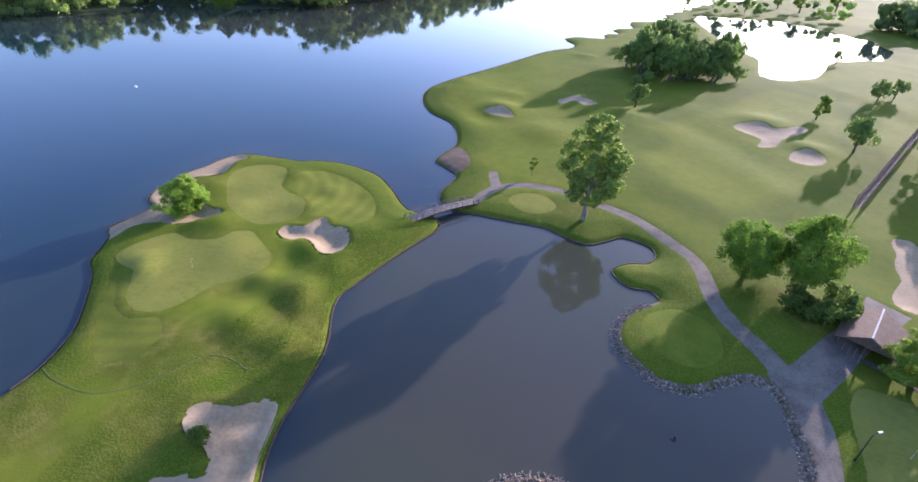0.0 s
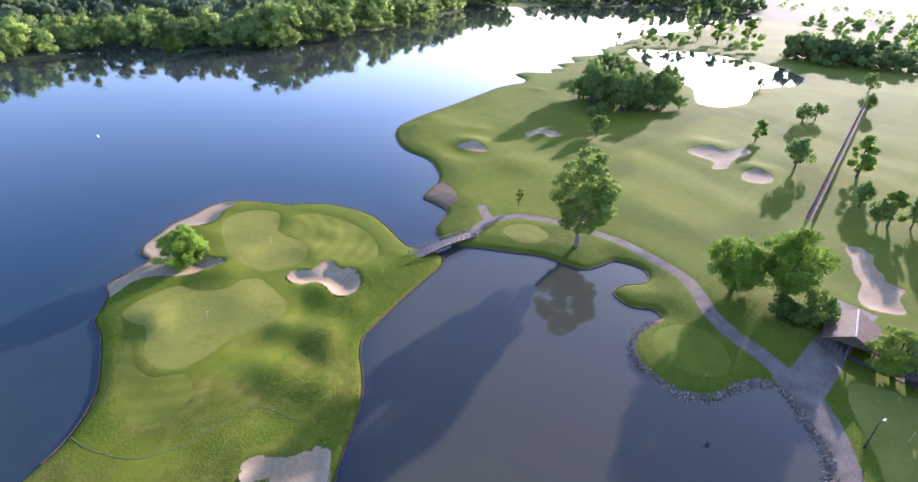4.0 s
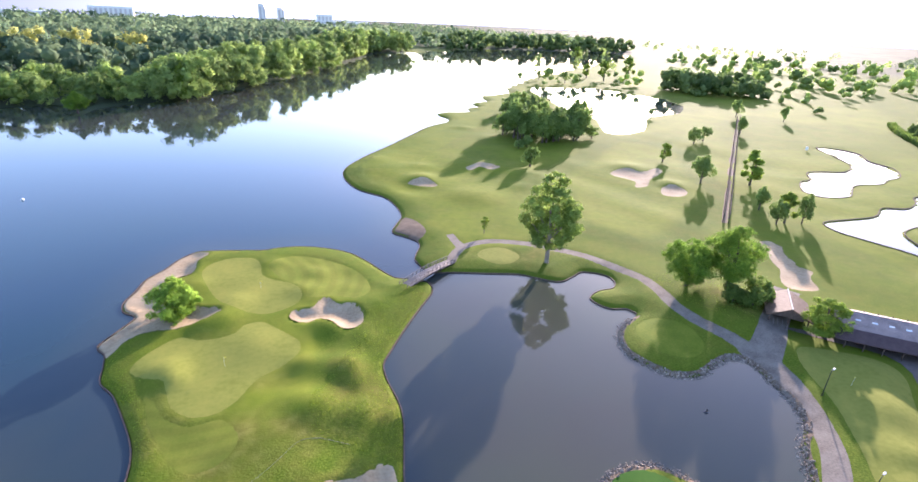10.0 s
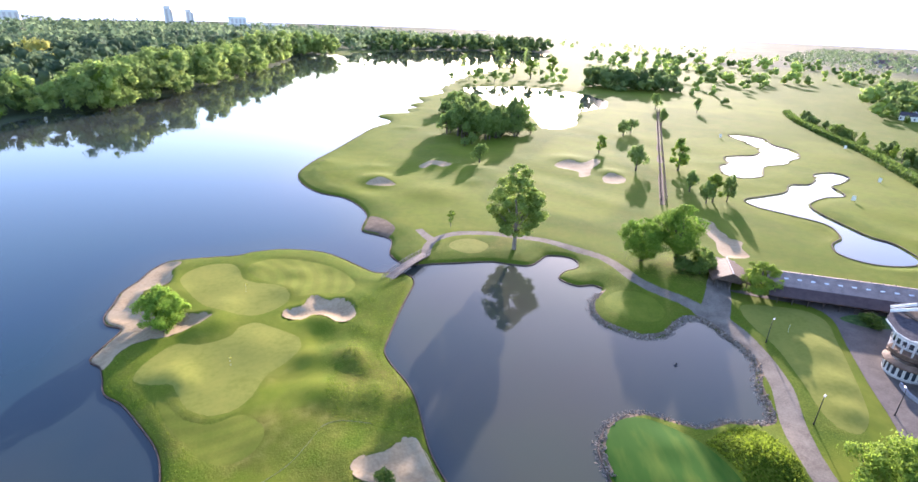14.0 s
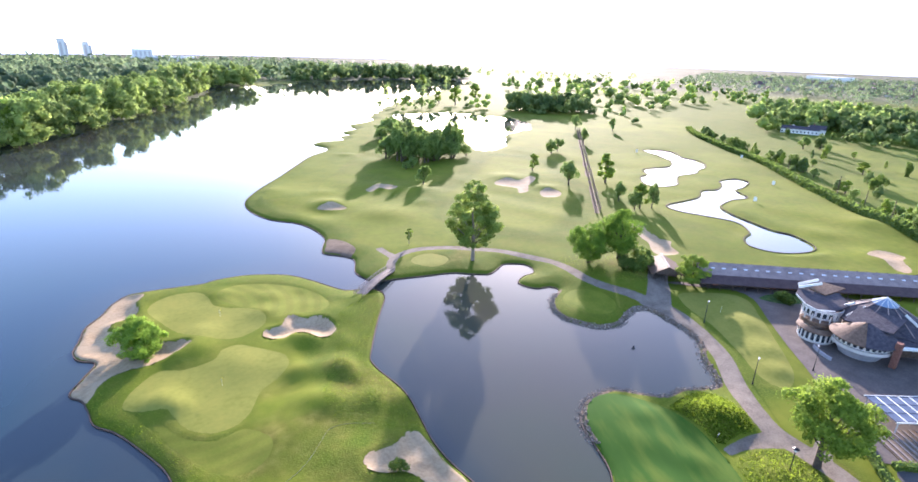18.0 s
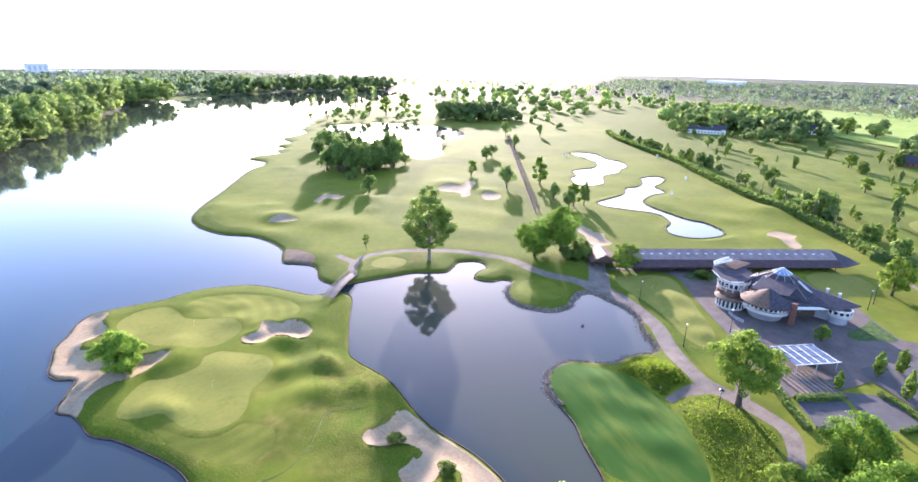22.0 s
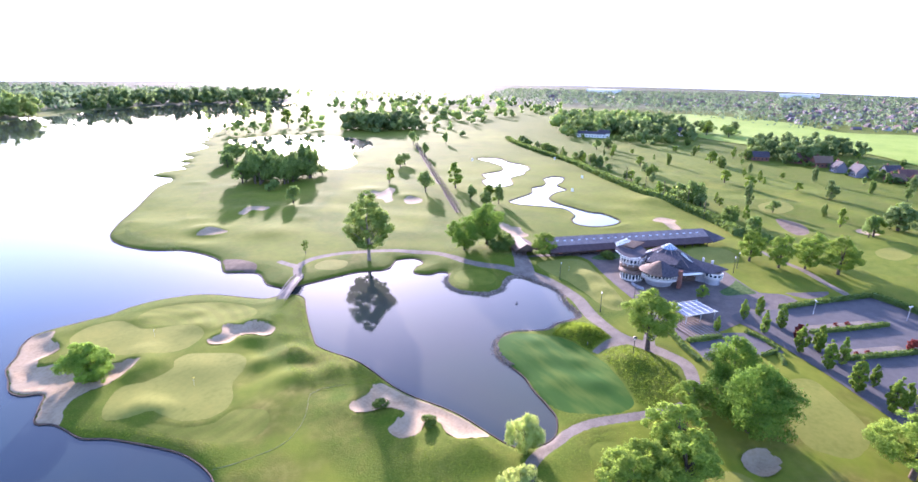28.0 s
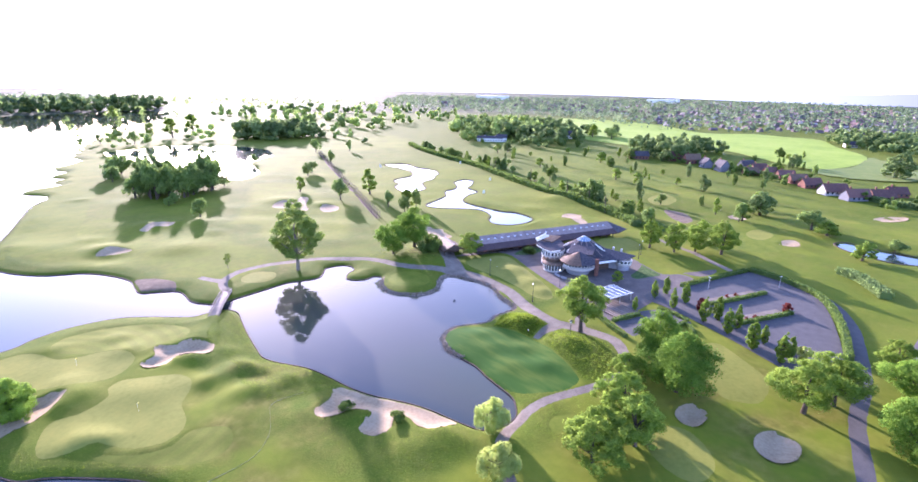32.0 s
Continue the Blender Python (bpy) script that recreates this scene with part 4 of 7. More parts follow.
def leaf_cloud(rng, blobs, count, size, droop=0.0, lift=0.35, jitter=0.5, even=0.5, deep=0.6, flat=0.85):
    """Many small leaf clumps on the skins of overlapping blobs: arrays of verts and quads."""
    c, r = np.array([b[:3] for b in blobs]), np.array([b[3] for b in blobs])
    pick = rng.choice(len(blobs), count, p=r ** 2 / (r ** 2).sum())
    d = rng.normal(size=(count, 3))
    d[:, 2] += lift * 0.6
    d /= np.linalg.norm(d, axis=1)[:, None]
    out = c[pick] * np.array([1, 1, 0.35]) + np.array([0, 0, -0.12 * c[:, 2].max()])
    out /= np.linalg.norm(out, axis=1)[:, None] + 1e-6
    d += 0.55 * out
    d /= np.linalg.norm(d, axis=1)[:, None]
    sh = 1.14 - deep * rng.uniform(0, 1, count) ** 1.6
    sh += np.where(rng.uniform(0, 1, count) > 0.86, rng.uniform(0, 0.4, count), 0)
    pos = c[pick] + d * (r[pick] * sh)[:, None] * np.array([1, 1, flat])
    pos[:, 2] -= droop * rng.uniform(0, 1, count) ** 1.5
    nrm = d + rng.normal(scale=jitter, size=(count, 3))
    nrm /= np.linalg.norm(nrm, axis=1)[:, None]
    ref = rng.normal(size=(count, 3))
    if droop:
        ref = np.array([0, 0, 1.0]) + rng.normal(scale=0.2, size=(count, 3))
    u = np.cross(nrm, ref)
    u /= np.linalg.norm(u, axis=1)[:, None] + 1e-9
    v = np.cross(nrm, u)
    s = size * rng.uniform(0.55, 1.35, count)
    su, sv = s * (0.5 if droop else 0.8), s * (1.8 if droop else 1.0)
    q = np.stack([pos - u * su[:, None], pos - v * sv[:, None] * 0.9, pos + u * su[:, None] * 0.9, pos + v * sv[:, None]], 1)
    q[:, 1] += nrm * (s * 0.25)[:, None]
    soft = nrm * (1 - even) + (d + 0.5 * out) * even
    soft /= np.linalg.norm(soft, axis=1)[:, None] + 1e-9
    return q.reshape(-1, 3), np.repeat(soft, 4, axis=0)


UNIT = np.array([(i - 1, j - 1, k - 1) for i in range(3) for j in range(3) for k in range(3) if (i, j, k) != (1, 1, 1)], float)
UNIT_QUADS = []
for ax in range(3):
    for side in (-1, 1):
        for i in (-1, 0):
            for j in (-1, 0):
                ring = [np.roll((side, i + di, j + dj), ax) for di, dj in ((0, 0), (1, 0), (1, 1), (0, 1))[::side]]
                UNIT_QUADS.append([int(np.where((UNIT == r).all(1))[0][0]) for r in ring])
UNIT /= np.linalg.norm(UNIT, axis=1)[:, None]
UNIT_QUADS = np.array(UNIT_QUADS)


def cores(rng, blobs, k=0.9):
    """The shaded inner masses of a crown, under its leaves: verts, quads and normals."""
    vs, qs, ns = [], [], []
    for i, (x, y, z, r) in enumerate(blobs):
        vs.append(np.array([x, y, z]) + UNIT * (r * k * rng.uniform(0.85, 1.1, (26, 1))) * np.array([1, 1, 0.85]))
        qs.append(UNIT_QUADS + 26 * i)
        ns.append(UNIT)
    return np.concatenate(vs), np.concatenate(qs), np.concatenate(ns)


def quick_mesh(name, verts, quads, material, normals=None):
    me = bpy.data.meshes.new(name)
    me.vertices.add(len(verts))
    me.vertices.foreach_set("co", np.asarray(verts, np.float32).ravel())
    me.loops.add(quads.size)
    me.loops.foreach_set("vertex_index", quads.ravel().astype(np.int32))
    me.polygons.add(len(quads))
    me.polygons.foreach_set("loop_start", np.arange(0, quads.size, 4, dtype=np.int32))
    me.materials.append(material)
    me.update(calc_edges=True)
    if normals is not None:
        me.normals_split_custom_set_from_vertices(normals.tolist())
    return me


def crown_blobs(rng, shape, n, jag=0.22, grain=1.0):
    """Blobs of a crown for a tree one metre high: they fill an egg-shaped hull with an uneven outline and some gaps."""
    z0, z1, wide, belly = shape
    out = []
    ph = rng.uniform(0, 6.28, 4)
    for i in range(n):
        t = (i + rng.uniform(0.0, 1.0)) / n
        t = 0.5 + 0.5 * math.copysign(abs(2 * t - 1) ** 1.15, t - 0.5)
        prof = max(0.12, math.sin(math.pi * min(0.995, max(0.02, t)) ** belly)) ** 0.65
        a = rng.uniform(0, 6.283)
        lob = 1 + jag * (0.8 * math.sin(2 * a + ph[0]) + 0.6 * math.sin(3 * a + ph[1] + 3 * t) + 0.45 * math.sin(5 * a + ph[2] - 4 * t))
        rad = lob * wide * prof * (0.12 + 0.66 * rng.uniform(0, 1) ** 0.55) * rng.uniform(1 - jag, 1 + jag)
        r = grain * wide * rng.choice([0.15, 0.21, 0.27, 0.34]) * (0.55 + 0.45 * prof)
        out.append((rad * math.cos(a), rad * math.sin(a), min(z1 - r * 0.6, z0 + (z1 - z0) * (0.05 + 0.9 * t * (0.9 + 0.1 * math.sin(2 * a + ph[3])))), r))
    return out


KINDS = {
    # shape (crown's foot, top, half width, belly), blobs, clumps, clump size, leaf, trunk radius
    "poplar": ((0.13, 0.99, 0.27, 0.85), 130, 21000, 0.0095, LEAF_POPLAR, 0.015, 0.0),
    "oak": ((0.16, 0.97, 0.50, 0.80), 80, 21000, 0.0115, LEAF_OAK, 0.032, 0.0),
    "wide_oak": ((0.08, 0.95, 0.58, 0.82), 85, 26000, 0.0120, LEAF_OAK, 0.034, 0.0),
    "lime": ((0.10, 0.97, 0.42, 0.80), 44, 15000, 0.0128, LEAF_LIME, 0.026, 0.0),
    "park_oak": ((0.24, 0.97, 0.47, 0.80), 44, 17000, 0.0122, LEAF_LIME, 0.026, 0.0),
    "shore_bush": ((-0.06, 0.93, 0.58, 0.85), 80, 26000, 0.0155, LEAF_BUSH, 0.030, 0.0),
    "willow": ((0.16, 0.94, 0.44, 0.95), 50, 14000, 0.017, LEAF_WILLOW, 0.035, 0.18),
    "column": ((0.03, 0.99, 0.25, 0.72), 46, 5600, 0.023, LEAF_LIME, 0.022, 0.0),
    "sapling": ((0.25, 0.98, 0.22, 0.9), 14, 700, 0.036, LEAF_LIME, 0.012, 0.0),
    "scrub": ((-0.15, 0.95, 0.95, 1.0), 30, 2600, 0.075, LEAF_BUSH, 0.03, 0.0),
    "far_oak": ((0.20, 0.97, 0.48, 0.82), 22, 1500, 0.042, LEAF_FAR, 0.034, 0.0),
    "far_dark": ((0.06, 0.97, 0.46, 0.80), 22, 1500, 0.044, LEAF_DARK, 0.034, 0.0),
    "far_tall": ((0.12, 0.97, 0.27, 0.76), 18, 1400, 0.034, LEAF_LIME, 0.022, 0.0),
    "far_bush": ((-0.08, 0.92, 0.62, 0.95), 26, 2000, 0.048, LEAF_HEDGE, 0.03, 0.0),
    "red_bush": ((0.0, 0.92, 0.50, 0.95), 20, 1500, 0.060, LEAF_RED, 0.03, 0.0),
    "yellow_bush": ((0.0, 0.92, 0.50, 0.95), 20, 1500, 0.060, LEAF_WILLOW, 0.03, 0.0),
}
NAMES = {"poplar": "poplar_tree", "oak": "oak_tree", "wide_oak": "oak_tree", "lime": "lime_tree", "park_oak": "oak_tree", "shore_bush": "shore_tree", "willow": "willow_tree", "column": "columnar_tree",
         "sapling": "sapling", "far_oak": "fairway_tree", "far_dark": "dark_tree", "far_tall": "slender_tree", "far_bush": "bush", "scrub": "bush", "red_bush": "red_shrub", "yellow_bush": "yellow_shrub"}
protos = {}


def plant(kind, x, y, h, w=None, label="", group="", turn=None, variant=0):
    """A tree of that height and crown width on the ground."""
    shape, nb, count, size, leaf, tr, droop = KINDS[kind]
    rng = np.random.default_rng(int(abs(x * 131 + y * 17)) + 7)
    sw = 0.85 if w is None else w / (2 * shape[2] * h * 1.04)
    rot = rng.uniform(0, 360) if turn is None else turn
    m = Matrix.Translation((x, y, at_ground(x, y) - 0.05)) @ Matrix.Rotation(radians(rot), 4, "Z") @ Matrix.Diagonal((h * sw, h * sw, h, 1))
    key = (kind, variant)
    if key not in protos:
        r2 = np.random.default_rng(11 + 37 * variant + len(kind) * 3 + ord(kind[0]))
        top = new(NAMES[kind])
        blobs = crown_blobs(r2, shape, nb if "far" in kind or kind == "poplar" else int(nb * 1.8), jag=0.08 if kind == "column" else 0.12 if kind == "poplar" else 0.3 if kind in ("oak", "lime", "park_oak") else 0.22, grain=1.3 if "far" in kind else 0.72)
        lv, ln = leaf_cloud(r2, blobs, count, size, droop, jitter=0.6, even=0.42, deep=0.8, flat=0.85 if "far" in kind or kind in ("column", "poplar") else 0.72)
        lv[:, 2] = np.maximum(lv[:, 2], 0.01)
        lq = np.arange(len(lv)).reshape(-1, 4)
        cr = new("crown", quick_mesh("crown", lv, lq, leaf, ln))
        cr.parent = top
        tv, tf = [], []
        z0, z1, wide, belly = shape
        top_z = z0 + (z1 - z0) * 0.75
        bend = r2.uniform(-0.02, 0.02, (5, 2))
        line = [(bend[i][0] * i / 2, bend[i][1] * i / 2, top_z * i / 4 - 0.02 * (i == 0)) for i in range(5)]
        tube(tv, tf, line, [tr * 1.35, tr, tr * 0.8, tr * 0.5, tr * 0.15], 8)
        order = sorted(blobs, key=lambda b: -b[3])[: min(16, nb // 2)]
        for bx, by, bz, br in order:
            f0 = min(0.85, max(0.25, (bz - 0.16) / top_z * r2.uniform(0.6, 0.85)))
            s = Vector((line[2][0], line[2][1], top_z * f0))
            e = Vector((bx, by, bz))
            mid = s.lerp(e, 0.5) + Vector((0, 0, -0.02))
            tube(tv, tf, [s, mid, e], [tr * 0.45 * (1.1 - f0), tr * 0.25, tr * 0.08], 5)
        mesh_object("trunk", tv, tf, PALE_BARK if kind in ("poplar", "sapling") else BARK, top, smooth=True)
        protos[key] = top
        top.matrix_basis = m
        ob = top
    else:
        ob = copy_thing(protos[key], m @ Matrix.Diagonal([1 / s for s in (*protos[key].scale, 1)]))
    default = {"far_oak": "broadleaf tree standing on the fairway", "far_dark": "dark green broadleaf tree", "far_tall": "slender bright green tree", "far_bush": "rounded green bush",
               "column": "columnar clipped tree beside the car park", "lime": "fresh green broadleaf tree", "oak": "broad leafy oak tree", "wide_oak": "spreading leafy oak tree"}
    tagged(ob, label or default.get(kind, "leafy tree on the grass"), "bush" if "bush" in kind or kind == "scrub" else "tree", group)
    return ob


plant("poplar", 27.6, 108.5, 26.3, 19.3, "tall poplar with an open ragged crown on the pond bank")
plant("shore_bush", -62.5, 99.5, 9.5, 12.5, "dense round green tree in the shore bunker")
plant("wide_oak", 56, 87, 13.8, 15.5, "dense dark oak beside the cart path", variant=0)
plant("oak", 65.5, 83.5, 16.8, 17, "airy oak with a lit open crown", variant=0)
plant("far_bush", 64, 74, 5.5, 8, "scrubby bush below the oaks")
plant("far_bush", 60, 76, 4.5, 7, "scrubby bush below the oaks")
plant("far_bush", 69, 77, 6.5, 8, "scrubby bush below the oaks")
plant("lime", 73, 62.5, 9.3, 12.5, "fresh green tree in front of the range building")
plant("park_oak", 26, 8, 17, 18, "tall fresh green oak beside the path junction", variant=1)
plant("wide_oak", 7, -17.5, 15, 20, "huge dark green oak by the lower path", variant=1)
plant("oak", 15, -12.4, 15.5, 13, "tall oak behind the huge oak by the lower path", variant=1)
plant("lime", 5.8, -7.2, 8, 9, "sunlit small tree at the bend of the lower path", variant=1)
plant("lime", -9, -9, 11.5, 15, "bright green tree beside the gravel path")
plant("lime", -15.5, -12, 10.5, 13, "bright green tree beside the gravel path", variant=1)
plant("lime", -24, -6, 10.0, 14, "bright green tree beside the gravel path")
plant("willow", -23, 13.5, 8.0, 7.5, "pale yellow-green weeping willow at the pond")
plant("far_bush", -31.5, 41.2, 2.6, 3.2, "small shrub in the notch of the pond bunker")
plant("far_bush", -29.3, 30.6, 2.2, 3.6, "small shrub in the notch of the pond bunker")
plant("willow", -34.5, 7.5, 7.0, 8, "pale yellow-green weeping willow by the path")
plant("park_oak", 11, -41.5, 12.5, 16, "spreading oak beside the access road", variant=0)
plant("park_oak", 17, -47.5, 12.5, 16, "spreading oak beside the access road", variant=1)
plant("oak", 26, -63, 11, 14, "dark oak beyond the access road", variant=0)
plant("wide_oak", 14, -66, 12, 15, "dark oak beyond the access road", variant=1)
plant("wide_oak", 0, -58, 16.5, 17, "dark oak overhanging the access road", variant=0)
plant("lime", 39, -63, 9, 11, "bright tree beyond the access road")
plant("lime", -19, -7, 9.5, 12, "bright green tree beside the gravel path", variant=1)
plant("lime", 135, -17, 10.5, 12, "fresh green tree on the eastern fairway")
plant("lime", 67.8, 5.7, 5.0, 4.5, "small green tree before the clubhouse", variant=1)
plant("far_bush", 84, 42, 3.5, 6, "pale green shrub beside the clubhouse")
plant("sapling", 17, 131, 6.0, 3.2, "thin young sapling on the fairway edge")
for x, y, h in ((608, 134, 17), (572, 101, 16)):
    plant("far_oak", x, y, h, h * 1.15, "round lone oak in the hay field", "field oaks")
plant("far_oak", 62, 202, 9.5, 8, "slim fairway tree before the thicket")
fair = [(133, 204, 11.4, 7), (178, 238, 10.4, 8.4), (126, 168, 12.6, 9.5), (147, 163, 16.7, 11), (126, 136, 9.4, 6.3), (120, 122, 9.7, 6), (124, 122.5, 13.5, 7.5), (130, 121, 12, 6), (190, 245, 9, 8)]
for i, (x, y, h, w) in enumerate(fair):
    plant("far_oak" if i % 3 else "far_tall", x, y, h, w, "small broadleaf tree with a long shadow on the fairway", "fairway trees", variant=i % 2)
for i, (x, y, h) in enumerate([(60, -7, 5.5), (65, -10, 6), (54, -13, 6), (60, -16, 6.5), (47, -3, 4.2), (48, -21.5, 7.5), (51, -25, 6.8), (43, -27.5, 7.2), (47.5, -30, 6.5), (36, -33, 8), (41, -36, 5),
                                (31.5, -39, 8), (34, -41, 6)]):
    plant("column", x, y, h * 1.18, h * 0.5, group="columnar trees along the car park", variant=i % 2)
plant("red_bush", 57, -20.5, 4.5, 4, "red leaved shrub beside the car park")
plant("red_bush", 67.4, -43.4, 3.4, 4, "red leaved shrub at a hedge end")
for x, y, h in ((71, -27.6, 1.5), (73.6, -30, 1.6), (54.6, -32.4, 1.7), (57.2, -34.6, 1.7)):
    plant("red_bush", x, y, h, h * 1.1, "small red leaved shrub in a gravel strip", "strip shrubs")
plant("yellow_bush", 36, -44, 4.5, 5, "bright yellow-green shrub at the car park corner")
for i, (x, y, h, w) in enumerate([(180, -63, 9.6, 13), (204, -43, 13.2, 17), (118, -25.5, 14.5, 15), (117, -16, 11.5, 11), (115, 1, 13, 12), (114, -8.5, 13.8, 11), (182, -33, 10.2, 6), (172, -68, 6.7, 14), (205, 6, 6.7, 6),
                                   (349, -45, 4.4, 11), (391, -142, 19, 24), (139, -75, 8.5, 11), (157, -89, 5.7, 9), (207, 18, 15, 5), (193, 42, 13.5, 12), (587, 128, 18, 16), (603, 104, 17, 22), (186, 36, 9, 8), (200, 50, 10, 9)]):
    plant("lime" if 113 < x < 119 and y > -30 else ("far_oak", "far_dark", "far_oak", "far_tall")[i % 4 if w < 20 else 1], x, y, h, w, "broadleaf tree on the eastern fairways", "eastern fairway trees", variant=i % 2)


# ---- woods: what nobody could count ----
def wood_mesh(name, spots, leaf, per, size, label, category="wood"):
    """Many trees joined: spots of (x, y, height, width)."""
    rng = np.random.default_rng(len(spots) * 13 + per)
    vs, ns, tones, qs, n = [], [], [], [], 0
    xy = np.array([(s[0], s[1]) for s in spots])
    gz_ = np.maximum(ground_z(xy)[0], 0.2)
    for (x, y, h, w), z in zip(spots, gz_):
        blobs = []
        for i in range(rng.integers(11, 15) if per > 150 else rng.integers(4, 7)):
            t = rng.uniform(0.12, 0.9)
            a, q = rng.uniform(0, 6.28), rng.uniform(0.1, 0.75) * math.sqrt(max(0.05, 1 - (t / 0.98) ** 2.6))
            blobs.append((q * w * 0.6 * math.cos(a), q * w * 0.6 * math.sin(a), t * h * 0.92, w * (rng.uniform(0.17, 0.29) if per > 150 else rng.uniform(0.17, 0.30))))
        v, nn = leaf_cloud(rng, blobs, per, size * h / 18, lift=0.9, jitter=0.5, even=0.62, deep=0.5)
        qs.append(np.arange(len(v)).reshape(-1, 4) + n)
        if per > 30:
            cv, cq, cn = cores(rng, blobs, 0.62 if per > 150 else 0.85)
            qs.append(cq + n + len(v))
            v, nn = np.concatenate([v, cv]), np.concatenate([nn, cn])
        n += len(v)
        tones.append(np.full(len(v), rng.uniform(-0.3, 0.42), np.float32))
        v[:, 2] = np.maximum(v[:, 2], 0.0)
        vs.append(v + (x, y, z))
        ns.append(nn)
    v = np.concatenate(vs)
    ob = new(name, quick_mesh(name, v, np.concatenate(qs), leaf, np.concatenate(ns)))
    ob.data.attributes.new("tone", "FLOAT", "POINT").data.foreach_set("value", np.concatenate(tones))
    return tagged(ob, label, category, kind="stuff")


def scatter(rng, outline, gap, h, w=0.75, keep=1.0):
    """Spots in an outline on a shaken grid."""
    o = np.array(outline, float)
    lo, hi = o.min(0), o.max(0)
    gx, gy = np.meshgrid(np.arange(lo[0], hi[0], gap), np.arange(lo[1], hi[1], gap))
    q = np.stack([gx.ravel(), gy.ravel()], 1) + rng.uniform(-0.45, 0.45, (gx.size, 2)) * gap
    q = q[(signed_distance(q, o) > 0) & (rng.uniform(size=len(q)) < keep)]
    out = []
    for x, y in q:
        t = h * rng.uniform(0.72, 1.22)
        out.append((x, y, t, t * w * rng.uniform(0.8, 1.25)))
    return out


wr = np.random.default_rng(5)
BANK = [(160, 960), (81, 894), (40, 779), (0, 673), (-49, 547), (-75, 491), (-92, 453), (-108, 419), (-125, 400), (-150, 388), (-190, 384), (-217, 368), (-227, 350), (-219, 334), (-242, 309), (-322, 278), (-482, 228)]
inner = [(x - 30, y + 46) for x, y in BANK]
near_shore = [(x, y, h * k, w * (0.4 + 0.6 * k)) for x, y, h, w in scatter(wr, [(x + 10, y - 13) for x, y in BANK[3:]] + inner[:2:-1], 12, 30, 0.5) for k in [0.62 + 0.38 * float(ease(-150, -112, x))]]
wood_mesh("shore_wood", near_shore, LEAF_WOOD, 600, 0.50, "dense tall broadleaf wood along the far lake shore")
wood_mesh("shore_wood", scatter(wr, BANK[:4] + inner[3::-1], 14, 34, 0.55), LEAF_WOOD, 190, 0.9, "dense tall broadleaf wood at the far end of the lake shore")
deep = [(x - 190, y + 330) for x, y in BANK]
wood_mesh("deep_wood", scatter(wr, inner + deep[::-1], 24, 24, 0.95), LEAF_DEEP, 56, 1.5, "deep broadleaf wood behind the lake shore")
wood_mesh("yellow_wood", [(x + wr.uniform(-4, 4), y + wr.uniform(-5, 5), wr.uniform(33, 37), 21) for x, y in ((-308, 612), (-298, 622), (-286, 628), (-266, 642), (-256, 646), (-246, 650), (-220, 662), (-210, 660), (-198, 650), (-2, 890))],
          LEAF_YELLOW, 420, 0.6, "row of yellowish spring trees in the wood")
plant("lime", -112, 398, 29, 19, "bright fresh green tree on the far shore", variant=1)
wood_mesh("distant_wood", scatter(wr, [(-200, 900), (-900, 600), (-1500, 900), (-900, 2300), (500, 2500), (900, 1500), (250, 1080)], 46, 19, 1.9, 0.85), LEAF_DEEP, 30, 4.0, "distant wooded plain")
wood_mesh("far_end_wood", scatter(wr, [(250, 1040), (420, 1140), (640, 1090), (800, 1250), (400, 1300), (200, 1150)], 26, 28, 0.8), LEAF_DARK, 42, 2.2, "wood at the far end of the lake")
wood_mesh("strip_wood", scatter(wr, [(330, 425), (400, 405), (420, 450), (350, 500), (320, 470)], 11, 19, 0.8), LEAF_DARK, 91, 1.4, "dark wood beyond the bright pool")
wood_mesh("course_wood", scatter(wr, [(370, 330), (470, 330), (560, 420), (480, 520), (400, 470)], 36, 14, 0.8, 0.55), LEAF_WOOD, 90, 1.3, "scattered trees on the far fairways")
wood_mesh("north_wood", scatter(wr, [(430, 560), (560, 400), (900, 450), (1100, 800), (700, 1000)], 40, 17, 1.0, 0.5), LEAF_WOOD, 48, 2.0, "wood between distant fairways")
wood_mesh("belt_wood", scatter(wr, [(430, 245), (500, 212), (520, 150), (690, 200), (760, 330), (620, 350)], 15, 18, 0.85, 0.9), LEAF_WOOD, 62, 1.7, "belt of broadleaf wood east of the course")
wood_mesh("house_wood", scatter(wr, [(420, 150), (474, 122), (640, 150), (690, 230), (560, 260)], 16, 17, 0.85, 0.85), LEAF_DARK, 62, 1.7, "dark wood round the white house")
wood_mesh("field_wood", scatter(wr, [(505, 66), (514, 15), (492, -30), (385, 14), (425, 58)], 9, 16, 0.62, 0.9), LEAF_DARK, 91, 1.3, "dark wood of tall trees beside the field")
wood_mesh("village_wood", scatter(wr, [(610, -147), (735, -141), (790, -260), (540, -195)], 14, 14, 0.85, 0.9), LEAF_DARK, 62, 1.7, "wooded belt behind the village field")
wood_mesh("plain_wood", scatter(wr, [(760, 40), (950, 290), (1200, 900), (2300, 1500), (2600, -300), (1500, -900), (800, -420), (800, -110)], 30, 13, 1.4, 0.85), LEAF_DEEP, 22, 2.8, "distant wooded plain")
wood_mesh("south_wood", scatter(wr, [(300, -150), (500, -190), (740, -300), (600, -520), (260, -330)], 22, 13, 1.0, 0.65), LEAF_WOOD, 42, 2.0, "trees among the southern gardens")
